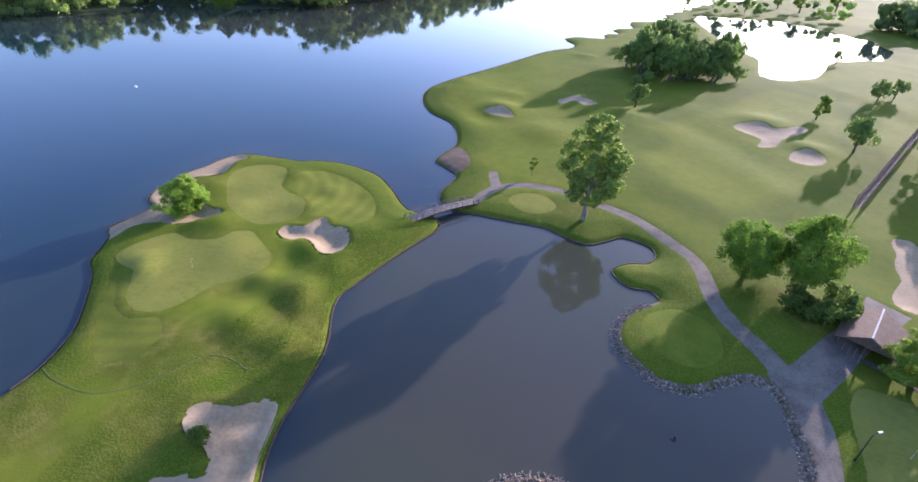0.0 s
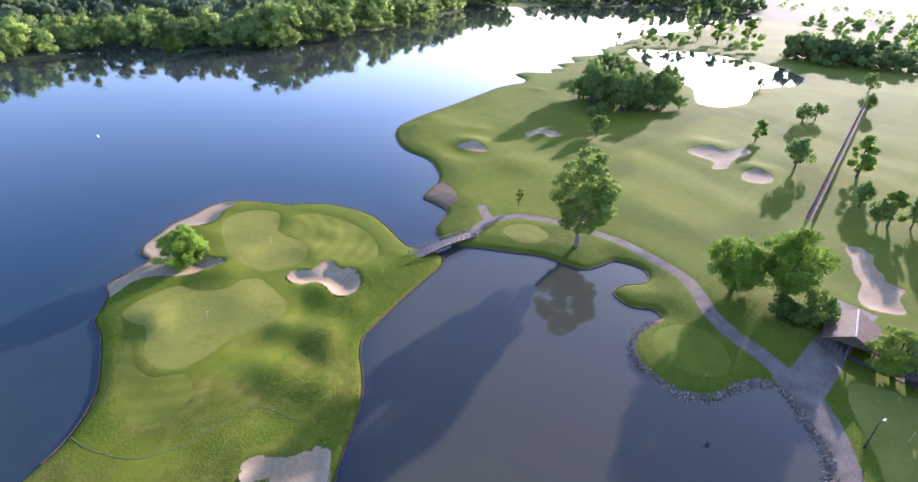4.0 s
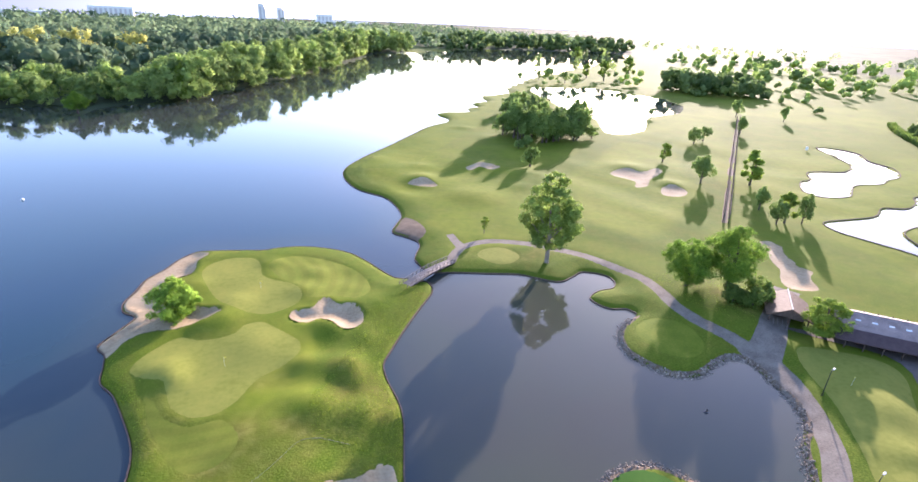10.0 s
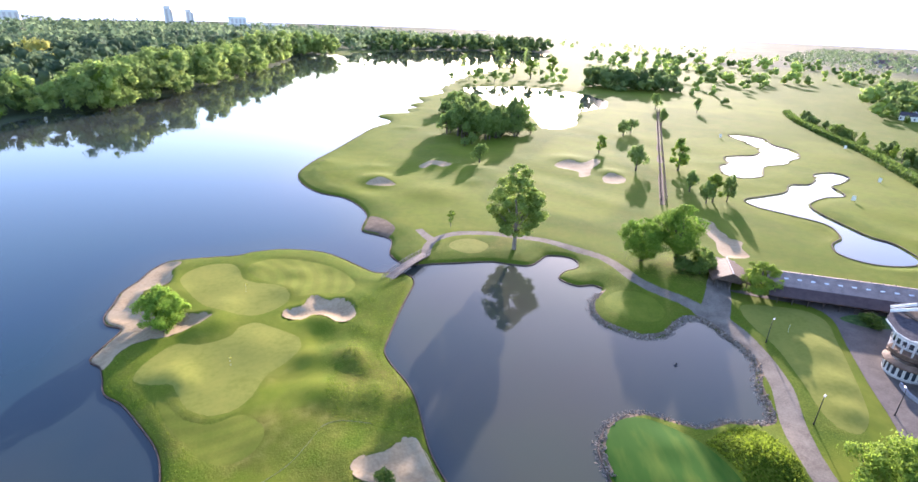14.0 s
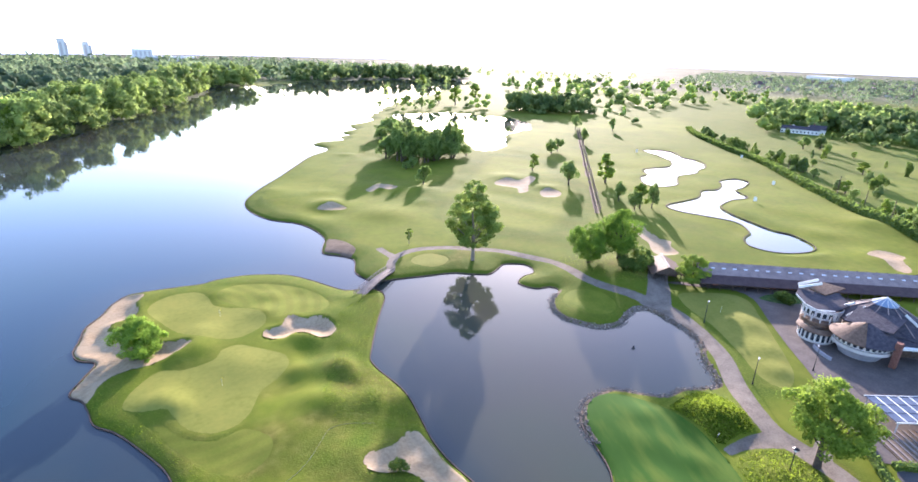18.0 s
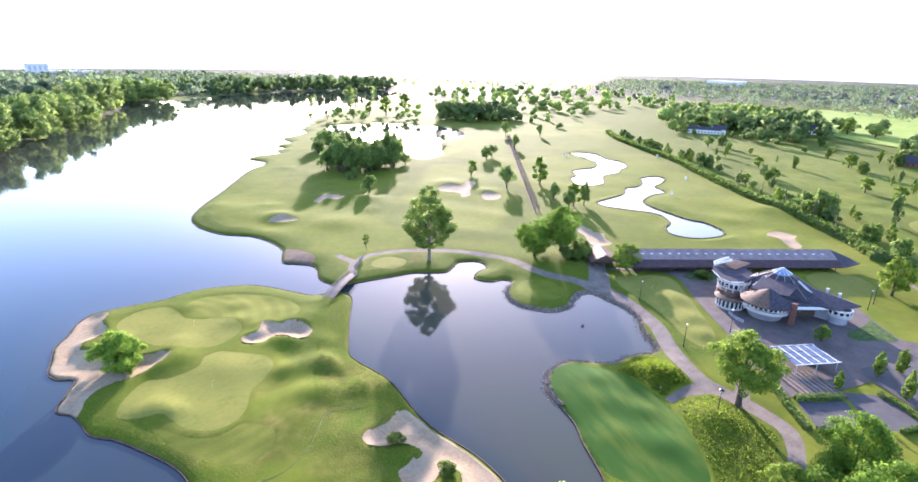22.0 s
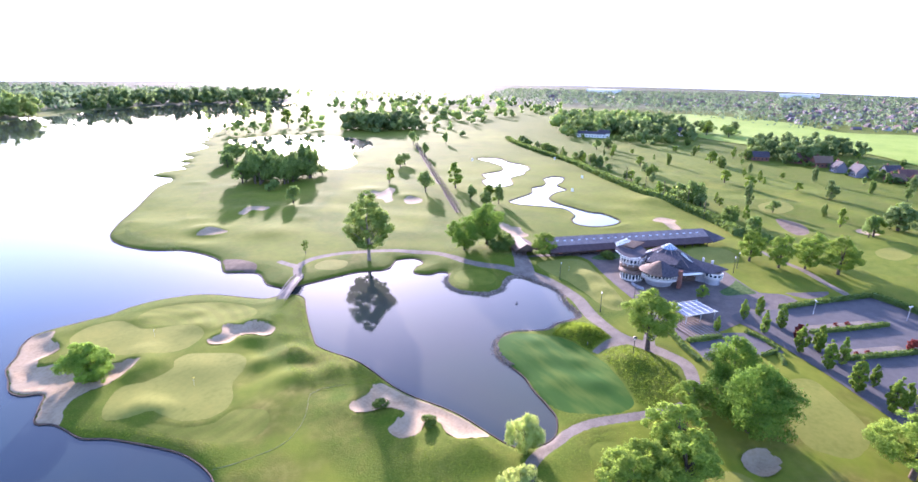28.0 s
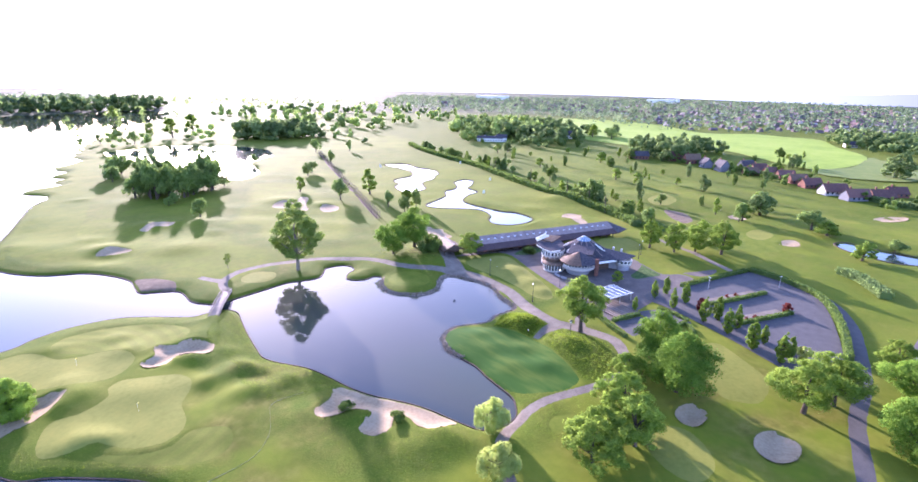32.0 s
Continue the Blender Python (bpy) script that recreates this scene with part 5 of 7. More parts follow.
wood_mesh("garden_wood", scatter(wr, [(240, -118), (296, -140), (425, -12), (400, 18), (335, -36), (270, -82)], 10, 6.5, 0.9, 0.5), LEAF_HEDGE, 62, 1.3, "garden trees round the houses")
wood_mesh("pool_wood", scatter(wr, [(175, 500), (330, 497), (345, 515), (250, 530), (185, 520)], 19, 15, 0.7, 0.8), LEAF_WOOD, 77, 1.5, "trees on the strip beyond the bright pool")

wood_mesh("horizon_wood", scatter(wr, [(260, 680), (900, 560), (1600, 1300), (900, 2100), (380, 1250)], 66, 13, 1.2, 0.35), LEAF_WOOD, 30, 3.2, "scattered copses on the distant plain")

# the thicket on the peninsula, tree by tree
tr_ = np.random.default_rng(9)
for i in range(32):
    a, q = tr_.uniform(0, 6.28), tr_.uniform(0, 1) ** 0.5
    x, y = 98 + 25 * q * math.cos(a) + 4 * q * math.sin(a), 268 + 20 * q * math.sin(a)
    plant("far_oak" if i % 5 else "far_dark", x, y, tr_.uniform(12, 22), tr_.uniform(9, 14), "tree of the thicket on the lake peninsula", "thicket", variant=i % 2)
for x, y, h, w in [(110, 253, 13, 11), (118, 262, 10, 10), (124, 258, 8, 8), (112, 350, 15, 14), (104, 342, 12, 12), (120, 356, 14, 13), (98, 330, 11, 11), (128, 345, 13, 12), (76, 240, 7, 7), (70, 236, 5, 6), (108, 318, 9, 8)]:
    plant("far_oak", x, y, h, w, "tree at the edge of the thicket", "thicket", variant=1)
for x, y, h in [(219, 549, 11.5), (237, 521, 14), (292, 575, 20), (301, 550, 27), (354, 583, 29), (464, 927, 28), (205, 318, 8), (281, 320, 14), (232, 262, 12), (306, 300, 12)]:
    plant("far_tall" if h > 15 else "far_oak", x, y, h, h * 0.6, "single tree near the bright pool", "pool trees")

# trees along the fence hedge and over the eastern fairways
HEDGE_LINE = [(386, 280), (355, 250), (321, 208), (293, 168), (255, 126), (228, 97), (207, 73), (192, 54), (179, 38), (165, 22), (148, 11)]
for i in range(46):
    t = tr_.uniform(0, 1)
    p = smooth_line(HEDGE_LINE, False, 8)
    k = min(len(p) - 1, int(t * len(p)))
    off = tr_.uniform(4, 15)
    plant(("far_oak", "far_tall", "far_bush", "far_dark")[i % 4], p[k][0] + off * 0.8, p[k][1] - off * 0.6, tr_.uniform(4, 10), None, "young tree behind the boundary hedge", "hedge trees", variant=i % 2)
for i in range(90):
    r_, s_ = tr_.uniform(0, 1), tr_.uniform(0, 1)
    x, y = 190 + 330 * r_ + 60 * s_ - 30, -70 + 200 * s_ + 190 * r_ * (s_ - 0.25)
    if x < 320 and y < -60 or signed_distance(np.array([(x, y)]), smooth_line([(148, 11), (386, 280), (120, 330), (60, 60)]))[0] > 0:
        continue
    h = tr_.uniform(5, 12)
    plant(("far_oak", "far_tall", "far_dark", "far_tall", "far_bush")[i % 5], x, y, h, h * (0.45 if i % 2 else 0.85), "small tree between the eastern fairways", "eastern fairway trees", variant=i % 2)

plant("oak", -159.3, 343, 13.5, 13.5, "single round tree on a point of the far shore", variant=0)


# ---- building parts ----
def part(name, bm, material, parent, label="", smooth=False):
    me = bpy.data.meshes.new(name)
    bm.to_mesh(me)
    bm.free()
    me.materials.append(material)
    if smooth:
        me.polygons.foreach_set("use_smooth", [True] * len(me.polygons))
    ob = new(name, me)
    ob.parent = parent
    if label:
        ob["label"] = label
    return ob


def box(bm, size, m=Matrix()):
    """A box of that size, standing on the origin of m."""
    sx, sy, sz = size
    r = bmesh.ops.create_cube(bm, size=1.0, matrix=m @ Matrix.Translation((0, 0, sz / 2)) @ Matrix.Diagonal((sx, sy, sz, 1)))
    return r["verts"]


def bevel_all(bm, w=0.03):
    bmesh.ops.bevel(bm, geom=bm.edges[:], offset=w, segments=1, affect="EDGES", clamp_overlap=True)


def bar(bm, a, b, w, h=None):
    """A straight bar between two points."""
    a, b = Vector(a), Vector(b)
    d = b - a
    m = Matrix.Translation(a) @ d.to_track_quat("Z", "Y").to_matrix().to_4x4()
    return box(bm, (w, h or w, d.length), m)


def prism(bm, outline, z0, z1):
    """An upright slab over a plan outline."""
    n = len(outline)
    lo = [bm.verts.new((x, y, z0)) for x, y in outline]
    hi = [bm.verts.new((x, y, z1)) for x, y in outline]
    bm.faces.new(lo[::-1])
    bm.faces.new(hi)
    for i in range(n):
        j = (i + 1) % n
        bm.faces.new((lo[i], lo[j], hi[j], hi[i]))


def slab(bm, pts, thick=0.25):
    """A roof plane with thickness under the given corners."""
    top = [bm.verts.new(p) for p in pts]
    low = [bm.verts.new((p[0], p[1], p[2] - thick)) for p in pts]
    bm.faces.new(top)
    bm.faces.new(low[::-1])
    n = len(pts)
    for i in range(n):
        j = (i + 1) % n
        bm.faces.new((top[j], top[i], low[i], low[j]))


def ring_wall(bm, r, z0, z1, a0, a1, n, thick=0.3, r_top=None):
    """A round wall between two bearings (degrees)."""
    rt = r if r_top is None else r_top
    rows = []
    for i in range(n + 1):
        a = radians(a0 + (a1 - a0) * i / n)
        c, s = math.cos(a), math.sin(a)
        rows.append([bm.verts.new(p) for p in ((r * c, r * s, z0), (rt * c, rt * s, z1), ((rt - thick) * c, (rt - thick) * s, z1), ((r - thick) * c, (r - thick) * s, z0))])
    for p, q in zip(rows, rows[1:]):
        for k in range(4):
            bm.faces.new((p[k], q[k], q[(k + 1) % 4], p[(k + 1) % 4]))
    bm.faces.new(rows[0])
    bm.faces.new(rows[-1][::-1])


def cone_roof(bm, r0, z0, r1, z1, n=20, a0=0, a1=360, thick=0.22):
    rows = []
    full = abs(a1 - a0) >= 359.9
    m = n if full else n + 1
    for i in range(m):
        a = radians(a0 + (a1 - a0) * i / n)
        c, s = math.cos(a), math.sin(a)
        rows.append([bm.verts.new((r0 * c, r0 * s, z0)), bm.verts.new((r1 * c, r1 * s, z1)), bm.verts.new((r0 * c, r0 * s, z0 - thick)), bm.verts.new((r1 * c, r1 * s, z1 - thick))])
    pairs = list(zip(rows, rows[1:] + rows[:1])) if full else list(zip(rows, rows[1:]))
    for p, q in pairs:
        bm.faces.new((p[0], q[0], q[1], p[1]))
        bm.faces.new((p[2], p[3], q[3], q[2]))
        bm.faces.new((p[0], p[2], q[2], q[0]))
        if r1 > 0.01:
            bm.faces.new((p[1], q[1], q[3], p[3]))


def thing(name, x, y, z=None, rz=0.0, label="", category="", group="", kind=""):
    ob = new(name)
    ob.matrix_basis = pose(x, y, at_ground(x, y) if z is None else z, 0, 0, rz)
    return tagged(ob, label, category, group, kind)


def windows_round(parent, r, z0, z1, a0, a1, n):
    """A band of windows on a round wall: each a window with frame and pane."""
    for i in range(n):
        am = radians(a0 + (a1 - a0) * (i + 0.5) / n)
        wd = 2 * r * math.tan(radians(abs(a1 - a0)) / n / 2) * 0.84
        base = pose(r * math.cos(am), r * math.sin(am), z0, 0, 0, math.degrees(am) - 90)
        bm = bmesh.new()
        h, t = z1 - z0, 0.11
        for s in (-1, 1):
            box(bm, (t, 0.16, h), base @ Matrix.Translation((s * (wd / 2 - t / 2), 0.04, 0)))
        box(bm, (wd - 2 * t, 0.16, t), base @ Matrix.Translation((0, 0.04, 0)))
        box(bm, (wd - 2 * t, 0.16, t), base @ Matrix.Translation((0, 0.04, h - t)))
        w = part("window", bm, WHITE, parent, "white framed window")
        bm = bmesh.new()
        box(bm, (wd - 2 * t, 0.05, h - 2 * t), base @ Matrix.Translation((0, 0.035, t)))
        part("pane", bm, GLASS, w, "dark glass pane")


# ---- the clubhouse: round pavilions under swept slate roofs ----
club = thing("clubhouse", 84.5, 21.5, 1.3, 0, "round white clubhouse with swept slate roofs and a glass cone", "clubhouse")


def at(x, y):
    return Matrix.Translation((x - 84.5, y - 21.5, 0))


def moved(ob, m):
    ob.matrix_parent_inverse = Matrix()
    ob.matrix_basis = m
    return ob


bm = bmesh.new()
ring_wall(bm, 7.4, 0, 5.2, 0, 360, 24, 0.35)
part("wall", bm, RENDERWALL, club, "cream rendered round wall")
bm = bmesh.new()
cone_roof(bm, 9.3, 4.6, 2.2, 8.7, 12)
part("main_roof", bm, SLATE, club, "dark slate faceted cone roof")
bm = bmesh.new()
cone_roof(bm, 2.6, 8.6, 0.05, 10.1, 12, thick=0.12)
sk = part("skylight", bm, SKYGLASS, club, "pale glass cone skylight")
bm = bmesh.new()
for i in range(12):
    a = 2 * math.pi * i / 12
    bar(bm, (2.62 * math.cos(a), 2.62 * math.sin(a), 8.65), (0.06 * math.cos(a), 0.06 * math.sin(a), 10.16), 0.09)
part("glazing_bar", bm, WHITE, sk)
for i in range(12):
    a = 2 * math.pi * i / 12
    bm = bmesh.new()
    bar(bm, (9.25 * math.cos(a), 9.25 * math.sin(a), 4.66), (2.25 * math.cos(a), 2.25 * math.sin(a), 8.76), 0.16)
    part("roof_ridge", bm, FELT, club, "lead roof ridge")
# white upstands where the roof planes overlap
for a0, r0, z0, r1, z1 in ((150, 8.6, 5.3, 4.6, 7.6), (262, 8.4, 5.4, 4.4, 7.7), (118, 8.2, 5.6, 5.6, 7.3)):
    a = radians(a0)
    bm = bmesh.new()
    bar(bm, (r0 * math.cos(a), r0 * math.sin(a), z0), (r1 * math.cos(a), r1 * math.sin(a), z1), 0.22, 0.5)
    part("roof_upstand", bm, WHITE, club, "white roof upstand")

# front pavilion with the dining room's band of windows
front = at(72.2, 20.2)
bm = bmesh.new()
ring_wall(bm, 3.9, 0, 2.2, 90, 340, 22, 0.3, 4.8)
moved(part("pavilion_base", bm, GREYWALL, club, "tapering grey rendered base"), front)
bm = bmesh.new()
ring_wall(bm, 5.75, 2.2, 2.95, 100, 335, 28, 0.4)
moved(part("window_sill_band", bm, CLUBWALL, club, "white curved parapet"), front)
bm = bmesh.new()
ring_wall(bm, 5.2, 2.95, 4.55, 102, 332, 28, 0.2)
bd = part("band_wall", bm, CLUBWALL, club, "white curved window wall")
moved(bd, front)
windows_round(bd, 5.22, 3.05, 4.45, 106, 328, 18)
# Roof halves differ in colour: brown paints the lit side, slate the shaded.
bm = bmesh.new()
cone_roof(bm, 6.4, 4.45, 0.4, 7.5, 10, 92, 204)
moved(part("pavilion_roof", bm, BROWNROOF, club, "pavilion roof half coloured brown as its lit side"), front)
bm = bmesh.new()
cone_roof(bm, 6.5, 4.45, 0.4, 7.55, 12, 204, 345)
moved(part("pavilion_roof_slate", bm, SLATE, club, "pavilion roof half coloured dark as its shaded side"), front)
bm = bmesh.new()
slab(bm, [(-0.6, 4.2, 6.5), (1.6, -4.4, 6.5), (9.0, -4.2, 7.6), (8.2, 4.6, 7.6)], 0.3)
moved(part("roof_link", bm, SLATE, club), front)

# two-storey round wing with a balcony
wing = at(70.9, 28.6)
bm = bmesh.new()
ring_wall(bm, 3.6, 0, 2.9, 70, 330, 22, 0.3)
lw = moved(part("lower_wing_wall", bm, CLUBWALL, club, "white curved ground floor"), wing)
windows_round(lw, 3.62, 0.5, 2.5, 100, 300, 12)
bm = bmesh.new()
cone_roof(bm, 4.3, 2.85, 3.1, 3.4, 22, 60, 335)
moved(part("balcony_canopy", bm, BROWNROOF, club, "brown shingled canopy ring"), wing)
bm = bmesh.new()
prism(bm, [(3.8 * math.cos(radians(a)), 3.8 * math.sin(radians(a))) for a in range(0, 360, 18)], 3.1, 3.3)
moved(part("balcony_floor", bm, BROWNROOF, club, "red-brown balcony floor"), at(73.2, 29.8))
bm = bmesh.new()
ring_wall(bm, 3.6, 3.3, 4.1, 130, 330, 18, 0.08)
moved(part("balcony_parapet", bm, BROWNROOF, club, "low red-brown balcony parapet"), at(73.2, 29.8))
bm = bmesh.new()
ring_wall(bm, 4.2, 0, 5.6, 60, 300, 18, 0.25)
uw = moved(part("upper_wall", bm, CLUBWALL, club, "white upper storey wall"), at(77.8, 31))
windows_round(uw, 4.22, 3.7, 5.2, 120, 250, 8)
for a in (150, 180, 210, 245, 275):
    bm = bmesh.new()
    box(bm, (0.26, 0.26, 2.5), Matrix.Translation((3.4 * math.cos(radians(a)), 3.4 * math.sin(radians(a)), 3.3)))
    moved(part("balcony_column", bm, CLUBWALL, club, "white balcony column"), at(73.4, 30.0))
sweep = at(79, 32)
bm = bmesh.new()
slab(bm, [(-4.6, 1.6, 5.6), (-5.2, -1.2, 5.4), (-2.6, -4.0, 5.6), (2.2, -5.2, 6.4), (6.0, -1.0, 7.1), (2.9, 7.0, 6.4), (-1.6, 5.2, 6.0)], 0.32)
moved(part("swept_roof", bm, SLATE, club, "swept dark slate wing roof"), sweep)
bm = bmesh.new()
slab(bm, [(-1.8, 3.4, 6.9), (-2.4, -0.6, 6.7), (3.6, -2.4, 7.9), (3.2, 2.6, 7.8)], 0.22)
moved(part("brown_roof_plane", bm, BROWNROOF, club, "brown lit roof plane"), at(84, 33.2))
for p, q in (((-4.7, 1.7, 5.68), (-5.3, -1.2, 5.48)), ((-5.3, -1.3, 5.48), (-2.7, -4.1, 5.68)), ((-4.6, 1.7, 5.68), (-1.6, 5.3, 6.08))):
    bm = bmesh.new()
    bar(bm, p, q, 0.16, 0.3)
    moved(part("roof_edge", bm, WHITE, club, "white roof edge"), sweep)
for p, q in (((2.0, 6.6, 6.7), (5.6, 3.0, 8.3)), ((3.4, 7.4, 6.9), (6.6, 4.4, 8.5))):
    bm = bmesh.new()
    bar(bm, p, q, 0.2, 0.7)
    moved(part("roof_fin", bm, WHITE, club, "white slanting roof fin"), sweep)

# long wing with a round bay
lng = at(84.5, 7)
bm = bmesh.new()
prism(bm, [(-2.6, 0.5), (2.6, -1.2), (3.6, 10), (-3.4, 10)], 0, 4.1)
moved(part("long_wing_wall", bm, GREYWALL, club, "grey side wall"), lng)
bm = bmesh.new()
slab(bm, [(-4.6, -0.4, 4.05), (3.4, -4.0, 4.2), (0.6, 11.5, 6.9), (-6.2, 8.6, 4.4)], 0.25)
slab(bm, [(3.4, -4.0, 4.2), (6.2, 1.0, 4.0), (6.0, 11.5, 4.6), (0.6, 11.5, 6.9)], 0.25)
moved(part("long_wing_roof", bm, SLATE, club, "dark slate gable roof"), lng)
bm = bmesh.new()
ring_wall(bm, 2.8, 2.0, 3.95, 130, 350, 18, 0.25)
bay = moved(part("bay_wall", bm, CLUBWALL, club, "white round bay"), at(82.9, 6.4))
windows_round(bay, 2.82, 2.75, 3.8, 140, 345, 8)
bm = bmesh.new()
ring_wall(bm, 2.2, 0, 2.0, 130, 350, 14, 0.3)
moved(part("bay_base", bm, GREYWALL, club, "grey base under the bay"), at(82.9, 6.4))
bm = bmesh.new()
slab(bm, [(-10.7, 6.8, 3.9), (-4.4, 1.4, 3.95), (-4.0, 2.2, 3.95), (-10.2, 7.8, 3.9)], 0.5)
moved(part("white_fascia", bm, WHITE, club, "white fascia over the recess"), lng)
bm = bmesh.new()
slab(bm, [(-10.2, 7.6, 4.0), (-4.2, 1.8, 4.0), (-2.0, 6.0, 4.3), (-7.0, 11.4, 4.3)], 0.2)
moved(part("recess_roof", bm, SLATE, club, "flat dark roof over the recess"), lng)
bm = bmesh.new()
prism(bm, [(-8.6, 9.4), (-2.9, 4.2), (-2.3, 5.2), (-8.0, 10.4)], 0, 3.9)
moved(part("recess_wall", bm, TIMBER, club, "dark recessed wall"), lng)
bm = bmesh.new()
box(bm, (1.2, 1.2, 5.9))
bevel_all(bm, 0.08)
moved(part("chimney", bm, BRICK, club, "brick chimney stack"), at(71.6, 13.6))
for x, y in ((90.5, 11.5), (89.5, 8.4)):
    bm = bmesh.new()
    box(bm, (0.6, 0.6, 1.5), Matrix.Translation((0, 0, 3.9)))
    box(bm, (0.75, 0.75, 0.15), Matrix.Translation((0, 0, 5.4)))
    moved(part("chimney", bm, RENDERWALL, club, "pale chimney"), at(x, y))
bm = bmesh.new()
ring_wall(bm, 8.0, 0, 0.8, 128, 170, 10, 0.3)
moved(part("garden_wall", bm, GREYWALL, club, "grey curved garden wall"), at(70.6, 20.4))

# ---- the driving range building ----
ux, uy = 0.775, -0.632
RZ = math.degrees(math.atan2(uy, ux))
rng_b = thing("driving_range_building", 74.3, 61.1, 1.2, RZ, "long dark timber driving range shed with a grey felt roof", "building")
L = 66.5
bm = bmesh.new()
box(bm, (L, 0.3, 3.6), Matrix.Translation((L / 2, 0.15, 0)))
part("back_wall", bm, TIMBER, rng_b, "dark boarded back wall")
for x in (0.15, L - 0.15):
    bm = bmesh.new()
    box(bm, (0.3, 7.0, 3.6), Matrix.Translation((x, 3.8, 0)))
    part("end_wall", bm, TIMBER, rng_b)
bm = bmesh.new()
slab(bm, [(-0.8, -0.9, 3.6), (L + 0.8, -0.9, 3.6), (L + 0.8, 3.5, 5.8), (-0.8, 3.5, 5.8)], 0.25)
rf_ = part("roof", bm, FELT, rng_b, "grey felt roof slope")
bm = bmesh.new()
slab(bm, [(-0.8, 3.5, 5.8), (L + 0.8, 3.5, 5.8), (L + 0.8, 9.0, 3.7), (-0.8, 9.0, 3.7)], 0.25)
part("back_roof", bm, FELT, rng_b, "grey felt roof slope")
for x in (0.02, L - 0.3):
    bm = bmesh.new()
    for k in (0, 0.28):
        for p in ((0.0, 3.55), (3.5, 5.6), (7.3, 4.15), (7.3, 3.55)):
            bm.verts.new((x + k, p[0], p[1]))
    bm.verts.ensure_lookup_table()
    bm.faces.new([bm.verts[i] for i in (3, 2, 1, 0)])
    bm.faces.new([bm.verts[i] for i in (4, 5, 6, 7)])
    for i in range(4):
        bm.faces.new([bm.verts[k] for k in (i, (i + 1) % 4, 4 + (i + 1) % 4, 4 + i)])
    part("gable", bm, TIMBER, rng_b, "dark boarded gable")
bm = bmesh.new()
slab(bm, [(L + 0.8, -0.9, 3.6), (L + 1.2, -3.6, 2.1), (L + 9.0, -0.5, 2.3), (L + 8.0, 3.0, 2.9), (L + 0.8, 3.5, 5.8)], 0.2)
slab(bm, [(L + 0.8, 3.5, 5.8), (L + 8.0, 3.0, 2.9), (L + 7.0, 7.5, 2.9), (L + 0.8, 9.0, 3.7)], 0.2)
part("hipped_end", bm, SLATE, rng_b, "dark hipped roof end")
bm = bmesh.new()
slab(bm, [(-1.0, -3.6, 2.1), (L + 0.8, -3.6, 2.1), (L + 0.8, -0.95, 3.7), (-1.0, -0.95, 3.7)], 0.18)
part("canopy", bm, LEANTO, rng_b, "dark red-brown lean-to canopy roof")
for i in range(21):
    x = 3.5 + i * 3.0
    bm = bmesh.new()
    m = Matrix.Translation((x, 1.5, 4.78)) @ Matrix.Rotation(radians(26.6), 4, "X")
    box(bm, (1.0, 0.4, 0.14), m)
    bevel_all(bm, 0.04)
    part("roof_light", bm, LAMPGLASS, rf_, "white domed roof light")
for i in range(20):
    bm = bmesh.new()
    box(bm, (0.16, 0.16, 2.1), Matrix.Translation((1.2 + i * 3.37, -3.3, -0.05)))
    part("post", bm, TIMBER, rng_b)
for i in range(25):
    bm = bmesh.new()
    box(bm, (0.2, 0.2, 4.2), Matrix.Translation((1.0 + i * 2.68, 8.5, -0.05)))
    part("bay_post", bm, TIMBER, rng_b)
for i in range(12):
    bm = bmesh.new()
    box(bm, (1.6, 0.12, 2.0), Matrix.Translation((4.5 + i * 5.2, -0.05, 0.0)))
    part("door", bm, BRICK if i % 3 == 0 else TIMBER, rng_b)

# ---- the gabled hut ----
hut = thing("gabled_hut", 70.6, 70.6, 1.2, -45 + 4, "small open hut with brown gabled roof and pale ridge", "hut")
for s in (-1, 1):
    bm = bmesh.new()
    slab(bm, [(s * 4.6, -5.4, 2.5), (0, -5.4, 4.9), (0, 5.4, 4.9), (s * 4.6, 5.4, 2.5)][::s], 0.22)
    part("roof_plane", bm, BROWNROOF, hut, "brown shingled roof")
bm = bmesh.new()
box(bm, (0.26, 11.0, 0.14), Matrix.Translation((0, 0, 4.86)))
part("ridge_cap", bm, RENDERWALL, hut, "pale ridge cap")
for x in (-3.8, 0, 3.8):
    for y in (-4.6, 4.6):
        bm = bmesh.new()
        box(bm, (0.2, 0.2, 2.8 if x else 4.5), Matrix.Translation((x, y, -0.1)))
        part("post", bm, TIMBER, hut)
bm = bmesh.new()
box(bm, (7.6, 5.0, 2.5), Matrix.Translation((0, 1.8, 0)))
part("inner_room", bm, TIMBER, hut, "dark boarded room")
bm = bmesh.new()
v = [bm.verts.new(p) for p in ((-4.2, -5.0, 2.55), (4.2, -5.0, 2.55), (0, -5.0, 4.7), (-4.2, -4.9, 2.55), (4.2, -4.9, 2.55), (0, -4.9, 4.7))]
bm.faces.new(v[:3])
bm.faces.new(v[5:2:-1])
for i, j in ((0, 1), (1, 2), (2, 0)):
    bm.faces.new((v[j], v[i], v[i + 3], v[j + 3]))
part("gable", bm, TIMBER, hut, "dark boarded gable")
